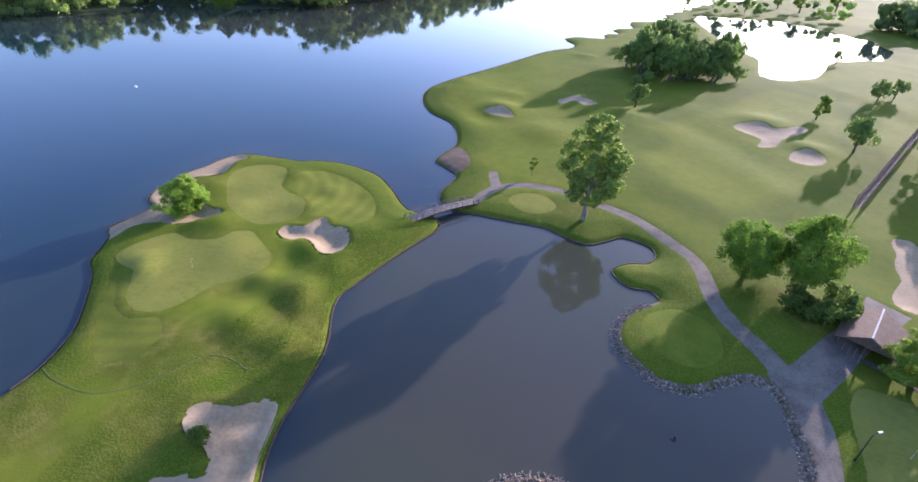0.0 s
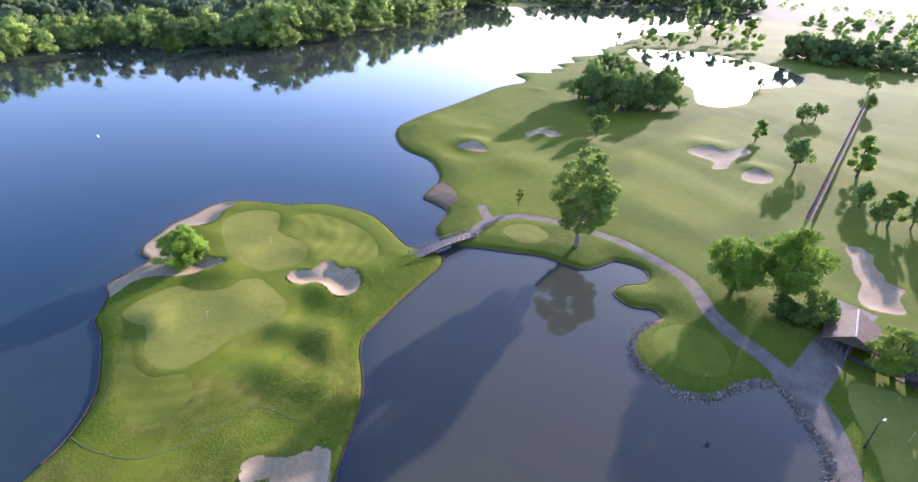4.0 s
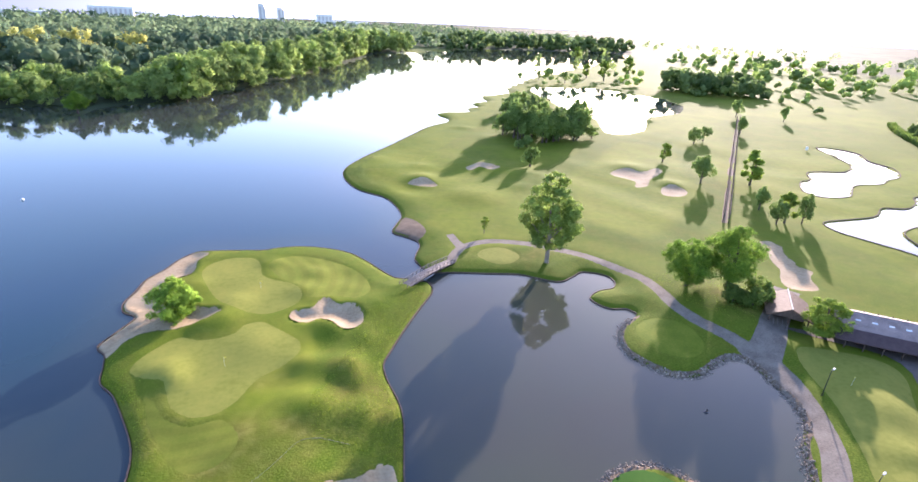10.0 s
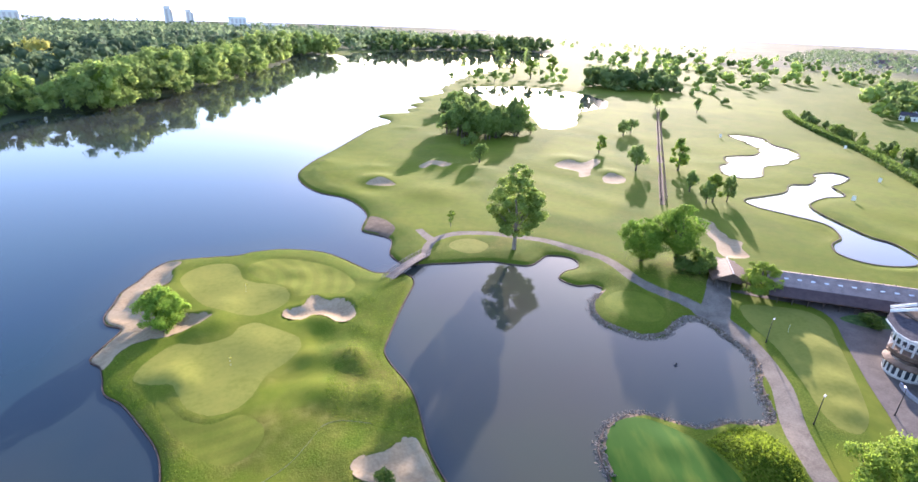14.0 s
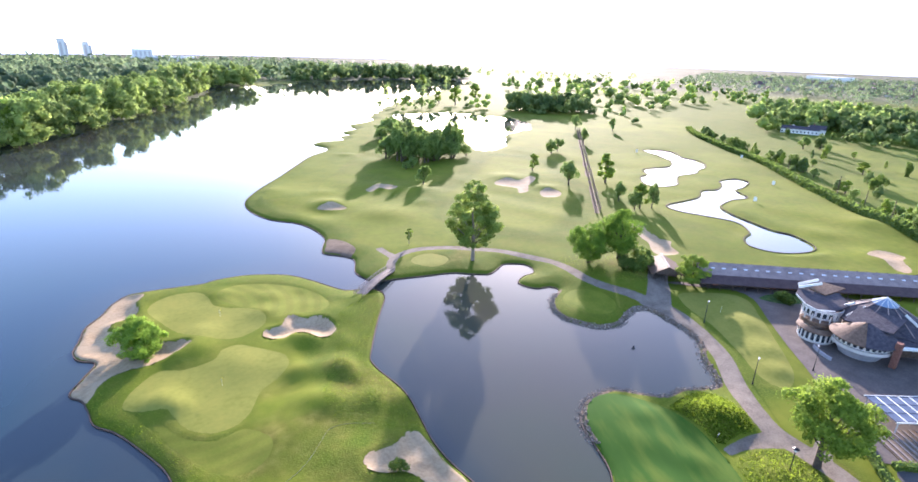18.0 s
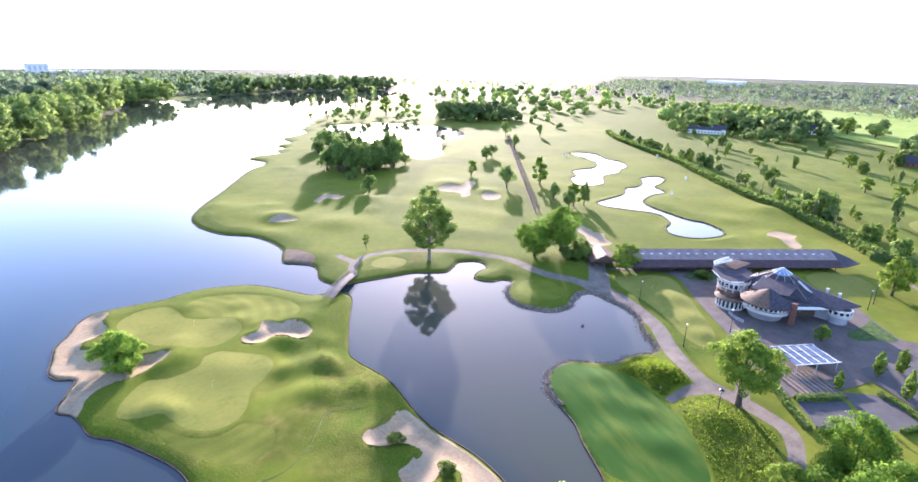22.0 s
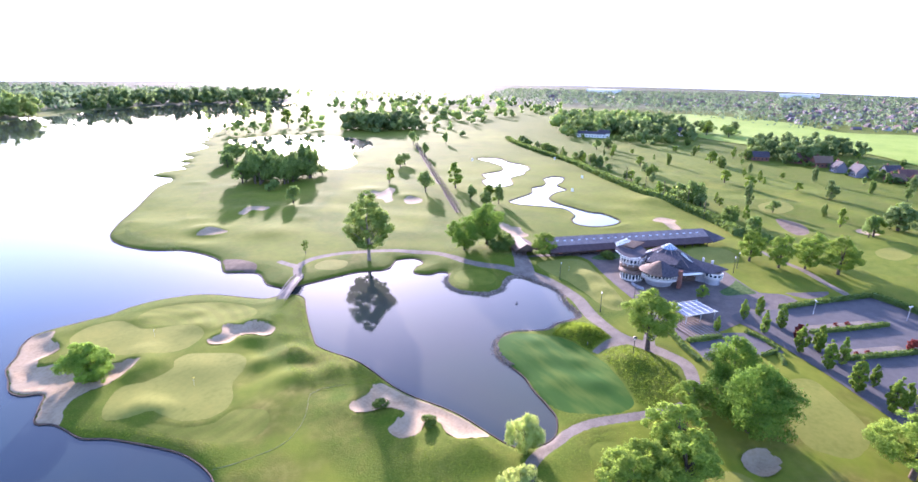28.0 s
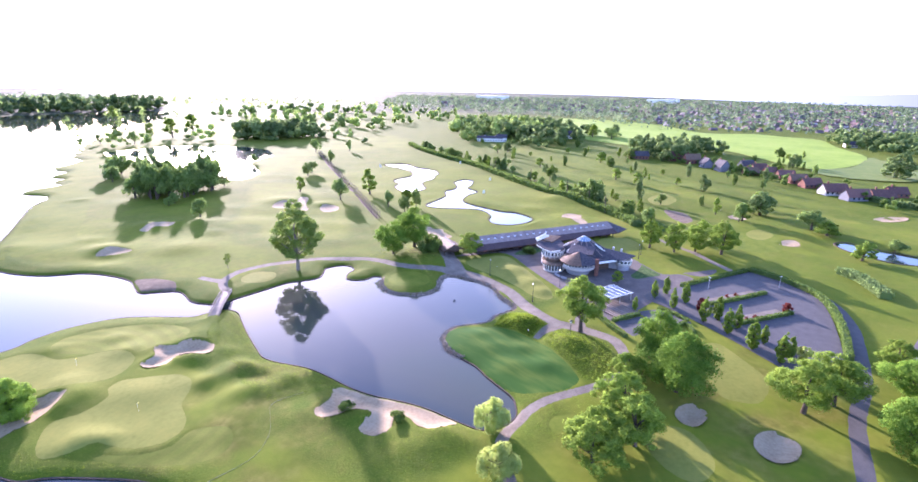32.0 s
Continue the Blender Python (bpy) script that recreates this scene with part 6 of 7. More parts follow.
for i in range(5):
    bm = bmesh.new()
    bar(bm, (-3.6 + i * 0.9, -5.6 - 0.2 * i, 0.0), (-3.6 + i * 0.9, -3.6, 1.0), 0.12)
    part("rail", bm, DECKWOOD, hut)

# ---- the footbridge ----
BA, BB = Vector((-13.2, 101.9)), Vector((1.9, 113.9))
blen = (BB - BA).length
bridge = thing("footbridge", BA.x, BA.y, 0.0, math.degrees(math.atan2(BB.y - BA.y, BB.x - BA.x)), "slightly arched grey timber footbridge with railings", "bridge")


def arch(x):
    return 1.15 + 0.65 * math.sin(math.pi * min(1, max(0, x / blen)))


for s in (-1, 1):
    bm = bmesh.new()
    n = 12
    for i in range(n):
        a, b = blen * i / n, blen * (i + 1) / n
        bar(bm, (a, s * 1.15, arch(a) - 0.3), (b, s * 1.15, arch(b) - 0.3), 0.22, 0.35)
    part("beam", bm, TIMBER, bridge, "dark timber beam")
nb_ = 62
bmp = bmesh.new()
box(bmp, (blen / nb_ * 0.88, 2.7, 0.08))
plank = part("plank", bmp, DECKWOOD, bridge)
for i in range(nb_):
    x = blen * (i + 0.5) / nb_
    ob = plank if i == 0 else new("plank", plank.data)
    ob.parent = bridge
    ob.matrix_basis = Matrix.Translation((x, 0, arch(x) - 0.08)) @ Matrix.Rotation(-math.atan(0.65 * math.pi / blen * math.cos(math.pi * x / blen)), 4, "Y")
for s in (-1, 1):
    bm = bmesh.new()
    for i in range(12):
        a, b = blen * i / 12, blen * (i + 1) / 12
        bar(bm, (a, s * 1.3, arch(a) + 1.05), (b, s * 1.3, arch(b) + 1.05), 0.12, 0.09)
    part("handrail", bm, DECKWOOD, bridge, "pale timber handrail")
    bm = bmesh.new()
    for i in range(12):
        a, b = blen * i / 12, blen * (i + 1) / 12
        bar(bm, (a, s * 1.3, arch(a) + 0.55), (b, s * 1.3, arch(b) + 0.55), 0.08, 0.07)
    part("mid_rail", bm, DECKWOOD, bridge)
    for i in range(13):
        a = blen * i / 12
        bm = bmesh.new()
        box(bm, (0.12, 0.12, 1.3), Matrix.Translation((a, s * 1.3, arch(a) - 0.2)))
        part("post", bm, DECKWOOD, bridge)
for x in (blen * 0.3, blen * 0.7):
    for s in (-1, 1):
        bm = bmesh.new()
        bmesh.ops.create_cone(bm, cap_ends=True, segments=10, radius1=0.16, radius2=0.14, depth=3.2, matrix=Matrix.Translation((x, s * 0.95, arch(x) - 1.9)))
        part("pile", bm, TIMBER, bridge)


# ---- lamps ----
def make_lamp(x, y, h, rz, label):
    ob = thing("street_lamp", x, y, None, rz, label, "lamp", "path lamps")
    v, f = [], []
    tube(v, f, [(0, 0, -0.1), (0, 0, h * 0.5), (0, 0, h)], [0.1, 0.08, 0.06], 8)
    mesh_object("pole", v, f, DARKMETAL, ob, smooth=True)
    v, f = [], []
    tube(v, f, [(0, 0, h - 0.02), (0.25, 0, h + 0.16), (0.9, 0, h + 0.2)], [0.05, 0.045, 0.04], 6)
    mesh_object("arm", v, f, DARKMETAL, ob, smooth=True)
    bm = bmesh.new()
    box(bm, (0.75, 0.28, 0.14), Matrix.Translation((1.2, 0, h + 0.12)))
    bevel_all(bm, 0.04)
    hd = part("lamp_head", bm, STEEL, ob, "pale lamp head")
    bm = bmesh.new()
    box(bm, (0.6, 0.2, 0.05), Matrix.Translation((1.2, 0, h + 0.07)))
    part("diffuser", bm, LAMPGLASS, hd)
    bm = bmesh.new()
    bmesh.ops.create_cone(bm, cap_ends=True, segments=10, radius1=0.18, radius2=0.13, depth=0.5, matrix=Matrix.Translation((0, 0, 0.2)))
    part("base", bm, DARKMETAL, ob)
    return ob


for x, y, rz in ((54.5, 46.5, 20), (39.5, 26, 20), (98, 3, 10), (55.3, 21.9, 30), (104, 3, 0)):
    make_lamp(x, y, 5.2, rz, "slim dark lamp post with a flat pale head")


def globe_lamp(x, y, h=3.6):
    ob = thing("lantern_post", x, y, None, 0, "dark post lantern beside the path", "lamp")
    v, f = [], []
    tube(v, f, [(0, 0, -0.1), (0, 0, h)], [0.09, 0.06], 8)
    mesh_object("pole", v, f, DARKMETAL, ob, smooth=True)
    bm = bmesh.new()
    bmesh.ops.create_cone(bm, cap_ends=True, segments=10, radius1=0.2, radius2=0.3, depth=0.5, matrix=Matrix.Translation((0, 0, h + 0.25)))
    part("lantern", bm, LAMPGLASS, ob)
    bm = bmesh.new()
    bmesh.ops.create_cone(bm, cap_ends=True, segments=12, radius1=0.5, radius2=0.06, depth=0.28, matrix=Matrix.Translation((0, 0, h + 0.64)))
    part("cap", bm, DARKMETAL, ob)


globe_lamp(19.2, 9.2)

# ---- striped canopy and timber steps on the forecourt ----
cx0, cy0 = 52.5, 5.2
canopy = thing("glass_canopy", cx0, cy0, 1.3, -33, "low striped canopy of glass panels on steel posts", "canopy")
for i in range(5):
    x = -4.2 + i * 2.1
    bm = bmesh.new()
    box(bm, (1.78, 7.6, 0.08), Matrix.Translation((x, 0, 2.35)))
    pn = part("panel", bm, CANOPYGLASS, canopy, "blue-grey glass panel")
    for j in range(4):
        bm = bmesh.new()
        box(bm, (1.78, 0.08, 0.05), Matrix.Translation((x, -3.6 + j * 2.4, 2.44)))
        part("panel_bar", bm, DARKMETAL, pn)
    bm = bmesh.new()
    box(bm, (0.24, 7.6, 0.12), Matrix.Translation((x + 1.05, 0, 2.3)))
    part("strip", bm, WHITE, canopy, "white strip between panels")
bm = bmesh.new()
for s in (-1, 1):
    box(bm, (11.0, 0.15, 0.2), Matrix.Translation((0.3, s * 3.85, 2.28)))
part("frame", bm, WHITE, canopy, "white canopy frame")
for x in (-4.6, 0.3, 5.2):
    for y in (-3.6, 3.6):
        bm = bmesh.new()
        box(bm, (0.14, 0.14, 2.4), Matrix.Translation((x, y, -0.1)))
        part("post", bm, STEEL, canopy)
steps = thing("timber_terrace", 44.5, 1.2, 1.3, -33, "sloping timber terrace of long sleepers", "terrace")
bm = bmesh.new()
box(bm, (9.0, 9.5, 0.14), Matrix.Translation((0, 0, 0.0)))
part("bed", bm, SOIL, steps, "brown gravel bed")
for i in range(8):
    bm = bmesh.new()
    box(bm, (0.42, 9.4, 0.2), Matrix.Translation((-4.0 + i * 1.15, 0, 0.1)))
    bevel_all(bm, 0.04)
    part("sleeper", bm, DECKWOOD, steps)


# ---- houses ----
def make_house(x, y, rz, w, d, eave, ridge, wall, roof, label, z=None):
    ob = thing("house", x, y, z, rz, label, "house", "village houses")
    bm = bmesh.new()
    prism(bm, [(-w / 2, -d / 2), (w / 2, -d / 2), (w / 2, d / 2), (-w / 2, d / 2)], -0.3, eave)
    for s in (-1, 1):
        a = [bm.verts.new((s * w / 2, -d / 2, eave)), bm.verts.new((s * w / 2, d / 2, eave)), bm.verts.new((s * w / 2, 0, ridge - 0.12))]
        bm.faces.new(a if s > 0 else a[::-1])
    wl = part("wall", bm, wall, ob)
    for s in (-1, 1):
        bm = bmesh.new()
        k = (ridge - eave) / (d / 2)
        slab(bm, [(-w / 2 - 0.4, s * (d / 2 + 0.5), eave - 0.5 * k), (w / 2 + 0.4, s * (d / 2 + 0.5), eave - 0.5 * k), (w / 2 + 0.4, 0, ridge), (-w / 2 - 0.4, 0, ridge)][::s], 0.22)
        part("roof", bm, roof, ob)
    bm = bmesh.new()
    box(bm, (0.9, 0.7, 1.7), Matrix.Translation((w * 0.3, 0, ridge - 0.5)))
    part("chimney", bm, BRICK, ob)
    for i in range(int(w / 3)):
        for s in (-1, 1):
            bm = bmesh.new()
            box(bm, (1.2, 0.12, 1.3), Matrix.Translation((-w / 2 + 1.8 + i * 3, s * (d / 2 + 0.02), 1.0)))
            part("window", bm, GLASS, wl, "dark window pane")
    bm = bmesh.new()
    box(bm, (1.1, 0.12, 2.1), Matrix.Translation((0.4, -d / 2 - 0.03, 0)))
    part("door", bm, TIMBER, ob)
    if w > 12:
        for dx in (-w * 0.22, w * 0.22):
            bm = bmesh.new()
            box(bm, (2.6, 2.4, 2.0), Matrix.Translation((dx, -d * 0.3, eave)))
            slab(bm, [(dx - 1.6, -d * 0.3 - 1.5, eave + 2.0), (dx, -d * 0.3 - 1.5, eave + 3.1), (dx, -d * 0.3 + 2.4, eave + 3.1), (dx - 1.6, -d * 0.3 + 2.4, eave + 2.0)], 0.15)
            slab(bm, [(dx, -d * 0.3 - 1.5, eave + 3.1), (dx + 1.6, -d * 0.3 - 1.5, eave + 2.0), (dx + 1.6, -d * 0.3 + 2.4, eave + 2.0), (dx, -d * 0.3 + 2.4, eave + 3.1)], 0.15)
            part("dormer", bm, RENDERWALL, ob, "pale gabled dormer")
    return ob


HOUSES = [
    (292, -88, 118, 15, 8, 3.0, 7.2, RENDERWALL, REDTILE, "white house with dormers and red-brown tiled roof"),
    (278, -97, 118, 14, 8, 3.0, 7.0, HOUSEWALL, REDTILE, "grey house with dormers and red-brown tiled roof"),
    (286, -111, 114, 13, 8, 2.8, 6.6, BRICK, REDTILE, "brick house with a low red roof"),
    (303, -122, 112, 11, 8, 2.8, 6.4, BRICK, REDTILE, "brick house with a low red roof"),
    (312, -78, 118, 12, 8, 2.8, 6.6, BRICK, REDTILE, "brick house with a red tiled roof"),
    (326, -72, 118, 12, 8, 2.8, 6.6, BRICK, BROWNROOF, "brick house with a brown tiled roof"),
    (342, -66, 116, 12, 8, 2.8, 6.8, BRICK, REDTILE, "brick house with a red tiled roof"),
    (354, -58, 118, 11, 8, 3.0, 7.0, BRICK, REDTILE, "brick house with a red tiled roof"),
    (368, -50, 120, 11, 8, 3.4, 7.4, BRICK, REDTILE, "brick house with a dark red roof"),
    (352, -44, 120, 10, 7, 2.6, 6.0, BRICK, BROWNROOF, "low brick house with a brown roof"),
    (384, -42, 120, 10, 8, 3.6, 7.4, HOUSEWALL, SLATE, "grey house with a slate roof"),
    (362, -24, 30, 11, 8, 4.4, 9.0, HOUSEWALL, SLATE, "house with shade-toned blue-grey walls and a steep slate roof"),
    (376, -12, 30, 9, 7, 4.0, 8.2, HOUSEWALL, SLATE, "small house with shade-toned grey walls and a slate roof")]
HOUSES += [
    (397, 0, 120, 13, 9, 4.0, 8.4, BRICK, BROWNROOF, "house with a pale brown tiled roof"),
    (408, 16, 120, 12, 9, 4.0, 8.4, BRICK, REDTILE, "brick house with a red tiled roof"),
    (560, 150, 100, 16, 10, 4.6, 9.5, WHITE, SLATE, "white country house among trees"),
    (600, 158, 100, 12, 9, 4.2, 8.5, WHITE, SLATE, "white country house among trees"),
    (470, 222, 110, 30, 10, 4.2, 6.4, WHITE, SLATE, "long low white house in the wood"),
    (476, 210, 110, 12, 9, 5.2, 8.2, WHITE, SLATE, "white house in the wood"),
    (402, 45, 110, 16, 9, 3.6, 7.4, BRICK, SLATE, "low dark barn by the wood"),
    (640, -156, 100, 12, 8, 3.6, 7, RENDERWALL, SLATE, "white house behind the trees"),
    (50, -74, 60, 9, 6, 3.0, 5.0, RENDERWALL, FELT, "small grey shed beyond the road")]
for x, y, rz, w, d, e, r, wl, rf, lab in HOUSES:
    make_house(x, y, rz, w, d, e, r, wl, rf, lab)


def island_mat(name, a, b, c):
    m = mat(name, [a, b], 0.8, 0.8)
    n, l = m.node_tree.nodes, m.node_tree.links
    g = n.new("ShaderNodeNewGeometry")
    r = n.new("ShaderNodeValToRGB")
    e = r.color_ramp.elements
    e[0].color, e[1].color = (*a, 1), (*c, 1)
    e.new(0.5).color = (*b, 1)
    l.new(g.outputs["Random Per Island"], r.inputs["Fac"])
    l.new(r.outputs["Color"], n["Principled BSDF"].inputs["Base Color"])
    return m


TOWNWALL = island_mat("town_walls", (0.10, 0.08, 0.075), (0.15, 0.13, 0.13), (0.34, 0.34, 0.35))
# Roof greys lean to blue, painting some distance haze into the colour.
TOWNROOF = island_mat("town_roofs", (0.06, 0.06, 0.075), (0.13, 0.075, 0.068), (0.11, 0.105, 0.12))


def town(name, outline, gap, keep, label, big=1.0):
    """Distant houses: walls in one mesh, roofs in its part."""
    rng = np.random.default_rng(int(gap * 7))
    wv, wf_, rv, rf2 = [], [], [], []
    for x, y, h, _ in scatter(rng, outline, gap, 6 * big, 1, keep):
        a, w, d = rng.choice([0.4, 1.97, 2.1, 0.55]), rng.uniform(5, 9) * big, rng.uniform(4, 5.5) * big
        c, s, z, e = math.cos(a), math.sin(a), 0.9, h * 0.62
        pt = lambda px, py, pz: (x + px * c - py * s, y + px * s + py * c, z + pz)
        b = len(wv)
        wv += [pt(-w, -d, -1), pt(w, -d, -1), pt(w, d, -1), pt(-w, d, -1), pt(-w, -d, e), pt(w, -d, e), pt(w, d, e), pt(-w, d, e), pt(-w, 0, h * 1.3), pt(w, 0, h * 1.3)]
        wf_ += [(b, b + 1, b + 5, b + 4), (b + 1, b + 2, b + 6, b + 9, b + 5), (b + 2, b + 3, b + 7, b + 6), (b + 3, b, b + 4, b + 8, b + 7)]
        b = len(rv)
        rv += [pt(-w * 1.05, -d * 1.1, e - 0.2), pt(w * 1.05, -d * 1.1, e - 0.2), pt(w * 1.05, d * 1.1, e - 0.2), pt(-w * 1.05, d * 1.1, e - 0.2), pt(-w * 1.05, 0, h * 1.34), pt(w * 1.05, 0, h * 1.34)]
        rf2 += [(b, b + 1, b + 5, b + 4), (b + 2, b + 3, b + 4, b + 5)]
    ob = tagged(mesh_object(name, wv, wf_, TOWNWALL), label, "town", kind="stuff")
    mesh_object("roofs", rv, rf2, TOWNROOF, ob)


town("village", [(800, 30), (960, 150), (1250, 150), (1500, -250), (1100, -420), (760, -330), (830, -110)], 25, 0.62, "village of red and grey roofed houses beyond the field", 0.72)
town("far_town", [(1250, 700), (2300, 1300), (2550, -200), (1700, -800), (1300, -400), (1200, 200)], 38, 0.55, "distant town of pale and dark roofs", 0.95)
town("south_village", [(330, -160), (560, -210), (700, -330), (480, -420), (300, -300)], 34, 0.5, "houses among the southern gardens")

# white blocks and towers on the skyline
for nm, x, y, w, d, h, rz, lab in (("office_block", -640, 2150, 130, 40, 42, 10, "pale office block on the skyline"), ("tower", -170, 2240, 22, 22, 74, 0, "slender pale tower on the skyline"),
                                   ("tower", -105, 2260, 20, 20, 66, 0, "slender pale tower on the skyline"), ("warehouse", 130, 2300, 210, 60, 24, 5, "long white warehouse on the skyline"),
                                   ("office_block", 60, 2290, 60, 40, 46, 5, "pale office block on the skyline"), ("warehouse", -900, 2000, 260, 60, 22, 12, "long white warehouse on the skyline"),
                                   ("warehouse", 2100, 900, 160, 60, 20, 60, "long white warehouse beyond the town"), ("warehouse", 2200, 200, 120, 50, 18, 90, "long white warehouse beyond the town")):
    ob = thing(nm, x, y, 0, rz, lab, "building")
    bm = bmesh.new()
    box(bm, (w, d, h))
    bevel_all(bm, 0.6)
    part("wall", bm, WHITE, ob)
    # Windows take pale render, not glass, to paint haze over the skyline.
    for i in range(max(2, int(w / 14))):
        bm = bmesh.new()
        box(bm, (7, 1.0, h * 0.7), Matrix.Translation((-w / 2 + 9 + i * 14, -d / 2 - 0.2, h * 0.15)))
        part("window", bm, RENDERWALL, ob)


# ---- timber edging along the near shores ----
def edging(line, name, label, material, w=0.22, top=0.27):
    c = smooth_line(line, False, 1.0)
    t = np.gradient(c, axis=0)
    nrm = np.stack([-t[:, 1], t[:, 0]], 1) / np.hypot(t[:, 0], t[:, 1])[:, None]
    v, f = [], []
    for (x, y), (nx_, ny_) in zip(c, nrm):
        for s, z in ((-1, -0.7), (-1, top), (1, top), (1, -0.7)):
            v.append((x + nx_ * s * w / 2, y + ny_ * s * w / 2, z))
    for i in range(len(c) - 1):
        for k in range(4):
            f.append((4 * i + k, 4 * i + (k + 1) % 4, 4 * i + 4 + (k + 1) % 4, 4 * i + 4 + k))
    return tagged(mesh_object(name, v, f, material), label, "edging", kind="structure")


edging(SHORE_ISLAND[:17] + SHORE_ISLAND[17:], "bank_edging", "dark timber edging along the island shore", TIMBER)
edging(SHORE_ISLAND[-3:] + SHORE_POND[:24], "bank_edging", "dark timber edging along the pond shore", TIMBER)
edging(SHORE_NORTH[10:] + SHORE_MAIN[:2], "bank_edging", "dark timber edging along the pond shore", TIMBER)
for pool in (RANGE_POND_A, RANGE_POND_B, EAST_POND):
    edging([tuple(p) for p in pool[::3]] + [tuple(pool[0])], "bank_edging", "dark boarded edge of a fairway pond", TIMBER, 0.3, 1.15)
edging(SHORE_MAIN[:18], "bank_edging", "dark timber edging along the lake shore", TIMBER)


# ---- rip-rap: stones along the pond's eastern shore ----
def stone_mesh(seed):
    r = np.random.default_rng(seed)
    bm = bmesh.new()
    bmesh.ops.create_icosphere(bm, subdivisions=1, radius=0.5)
    for v in bm.verts:
        v.co *= r.uniform(0.72, 1.15)
        v.co.z *= 0.7
    me = bpy.data.meshes.new("stone")
    bm.to_mesh(me)
    bm.free()
    me.materials.append(ROCK)
    return me


for ln in (SHORE_POND[21:] + SHORE_NORTH[:11],):
    patch("stone_bed", ribbon(ln, 2.8), 0.10, SOIL, "dark earth strip under the shore stones", "bank", step=1.2)
stones = [stone_mesh(i) for i in range(6)]
rk = np.random.default_rng(21)
rockery = tagged(new("stone_bank"), "bank of loose grey rip-rap stones along the pond", "stones")
lines = [smooth_line(SHORE_POND[21:], False, 0.5), smooth_line(SHORE_NORTH[:10], False, 0.5), smooth_line([SHORE_POND[-1]] + SHORE_NORTH[:3], False, 0.5)]
pts = np.concatenate(lines)
pick = [pts[i] + rk.uniform(-1, 1, 2) * 0.85 for i in rk.integers(0, len(pts), 3200)]
zz = ground_z(pick)[0]
near = 0
jv, jf = [], []
for (x, y), z in zip(pick, zz):
    s = rk.uniform(0.35, 1.0) ** 1.4 * 0.68
    m = Matrix.Translation((x, y, max(z, -0.15) + 0.08)) @ Euler(rk.uniform(0, 6.28, 3)).to_matrix().to_4x4() @ Matrix.Diagonal((s, s * rk.uniform(0.6, 1), s * 0.8, 1))
    if near < 300 and 20 < x < 51 and 28 < y < 62:
        ob = new("stone", stones[near % 6])
        ob.parent = rockery
        ob.matrix_basis = m
        near += 1
    else:
        me = stones[int(x * 3) % 6]
        b = len(jv)
        jv += [m @ v.co for v in me.vertices]
        jf += [tuple(b + k for k in p.vertices) for p in me.polygons]
rest = mesh_object("rubble", jv, jf, ROCK, rockery)
rest["kind"] = "stuff"


# ---- long grass that stands up from the rough ----
def tufts(outline, count, h, label):
    rng = np.random.default_rng(count)
    o = smooth_line(outline)
    q = rng.uniform(o.min(0), o.max(0), (count * 3, 2))
    q = q[(signed_distance(q, o) > 0) & (-signed_distance(q, LAKE) > 0.5)][:count]
    for other in SAND_PITS + GREENS + TEES + APRONS + PATHS:
        q = q[signed_distance(q, other) < -0.4]
    k = len(q)
    a, lean = rng.uniform(0, 6.28, k), rng.normal(scale=0.8, size=(k, 2))
    w, t = h * rng.uniform(0.35, 0.8, k), h * rng.uniform(0.5, 1.25, k)
    base = np.concatenate([q, ground_z(q)[0][:, None] - 0.05], 1)
    u = np.stack([np.cos(a) * w, np.sin(a) * w, np.zeros(k)], 1)
    up = np.stack([lean[:, 0] * t, lean[:, 1] * t, t], 1)
    v = np.stack([base - u * 0.6, base + u * 0.6, base + up + u, base + up * 0.9 - u], 1).reshape(-1, 3)
    nn = np.stack([lean[:, 0] * 0.6, lean[:, 1] * 0.6, np.ones(k)], 1) + rng.normal(scale=0.25, size=(k, 3))
    nn = np.repeat(nn / np.linalg.norm(nn, axis=1)[:, None], 4, axis=0)
    ob = new("rough_grass", quick_mesh("rough_grass", v, np.arange(4 * k).reshape(-1, 4), LEAF_GRASS, nn))
    return tagged(ob, label, "grass", kind="stuff")


tufts([(17, 28), (21, 30.5), (27, 30.5), (30, 28), (28.5, 22), (26, 18.3), (21, 18), (17.3, 19)], 5200, 0.22, "long tussocky grass on the mound by the path")
tufts([(-7, 104.5), (-11.5, 93), (-16.5, 85), (-22.5, 75), (-22.5, 52), (-25.5, 52), (-25.5, 74), (-19.5, 86), (-15, 95), (-12, 105)], 3600, 0.09, "long rough grass along the pond bank")
tufts([(25, 13), (17, 15.5), (8, 10), (2, 3), (8, -3), (20, -1), (24, 4)], 5200, 0.17, "long rough grass under the junction oak")
tufts([(48, 90), (52, 96), (64, 92), (74, 84), (70, 72), (60, 68), (54, 72), (51, 80)], 3000, 0.12, "long rough grass under the oaks")

tufts([(-23, 50), (-30, 52), (-36, 57), (-35, 66), (-29, 76), (-25, 90), (-15, 100), (-8, 104), (-11.5, 93), (-16.5, 85), (-22, 75), (-21.5, 60)], 9000, 0.11, "tussocky rough grass on the humps of the island")
tufts([(-74, 88), (-71, 80), (-66, 70), (-62, 58), (-60, 52), (-57, 54), (-58, 64), (-62, 74), (-66, 82), (-70, 88)], 3000, 0.09, "rough grass along the island's western bank")
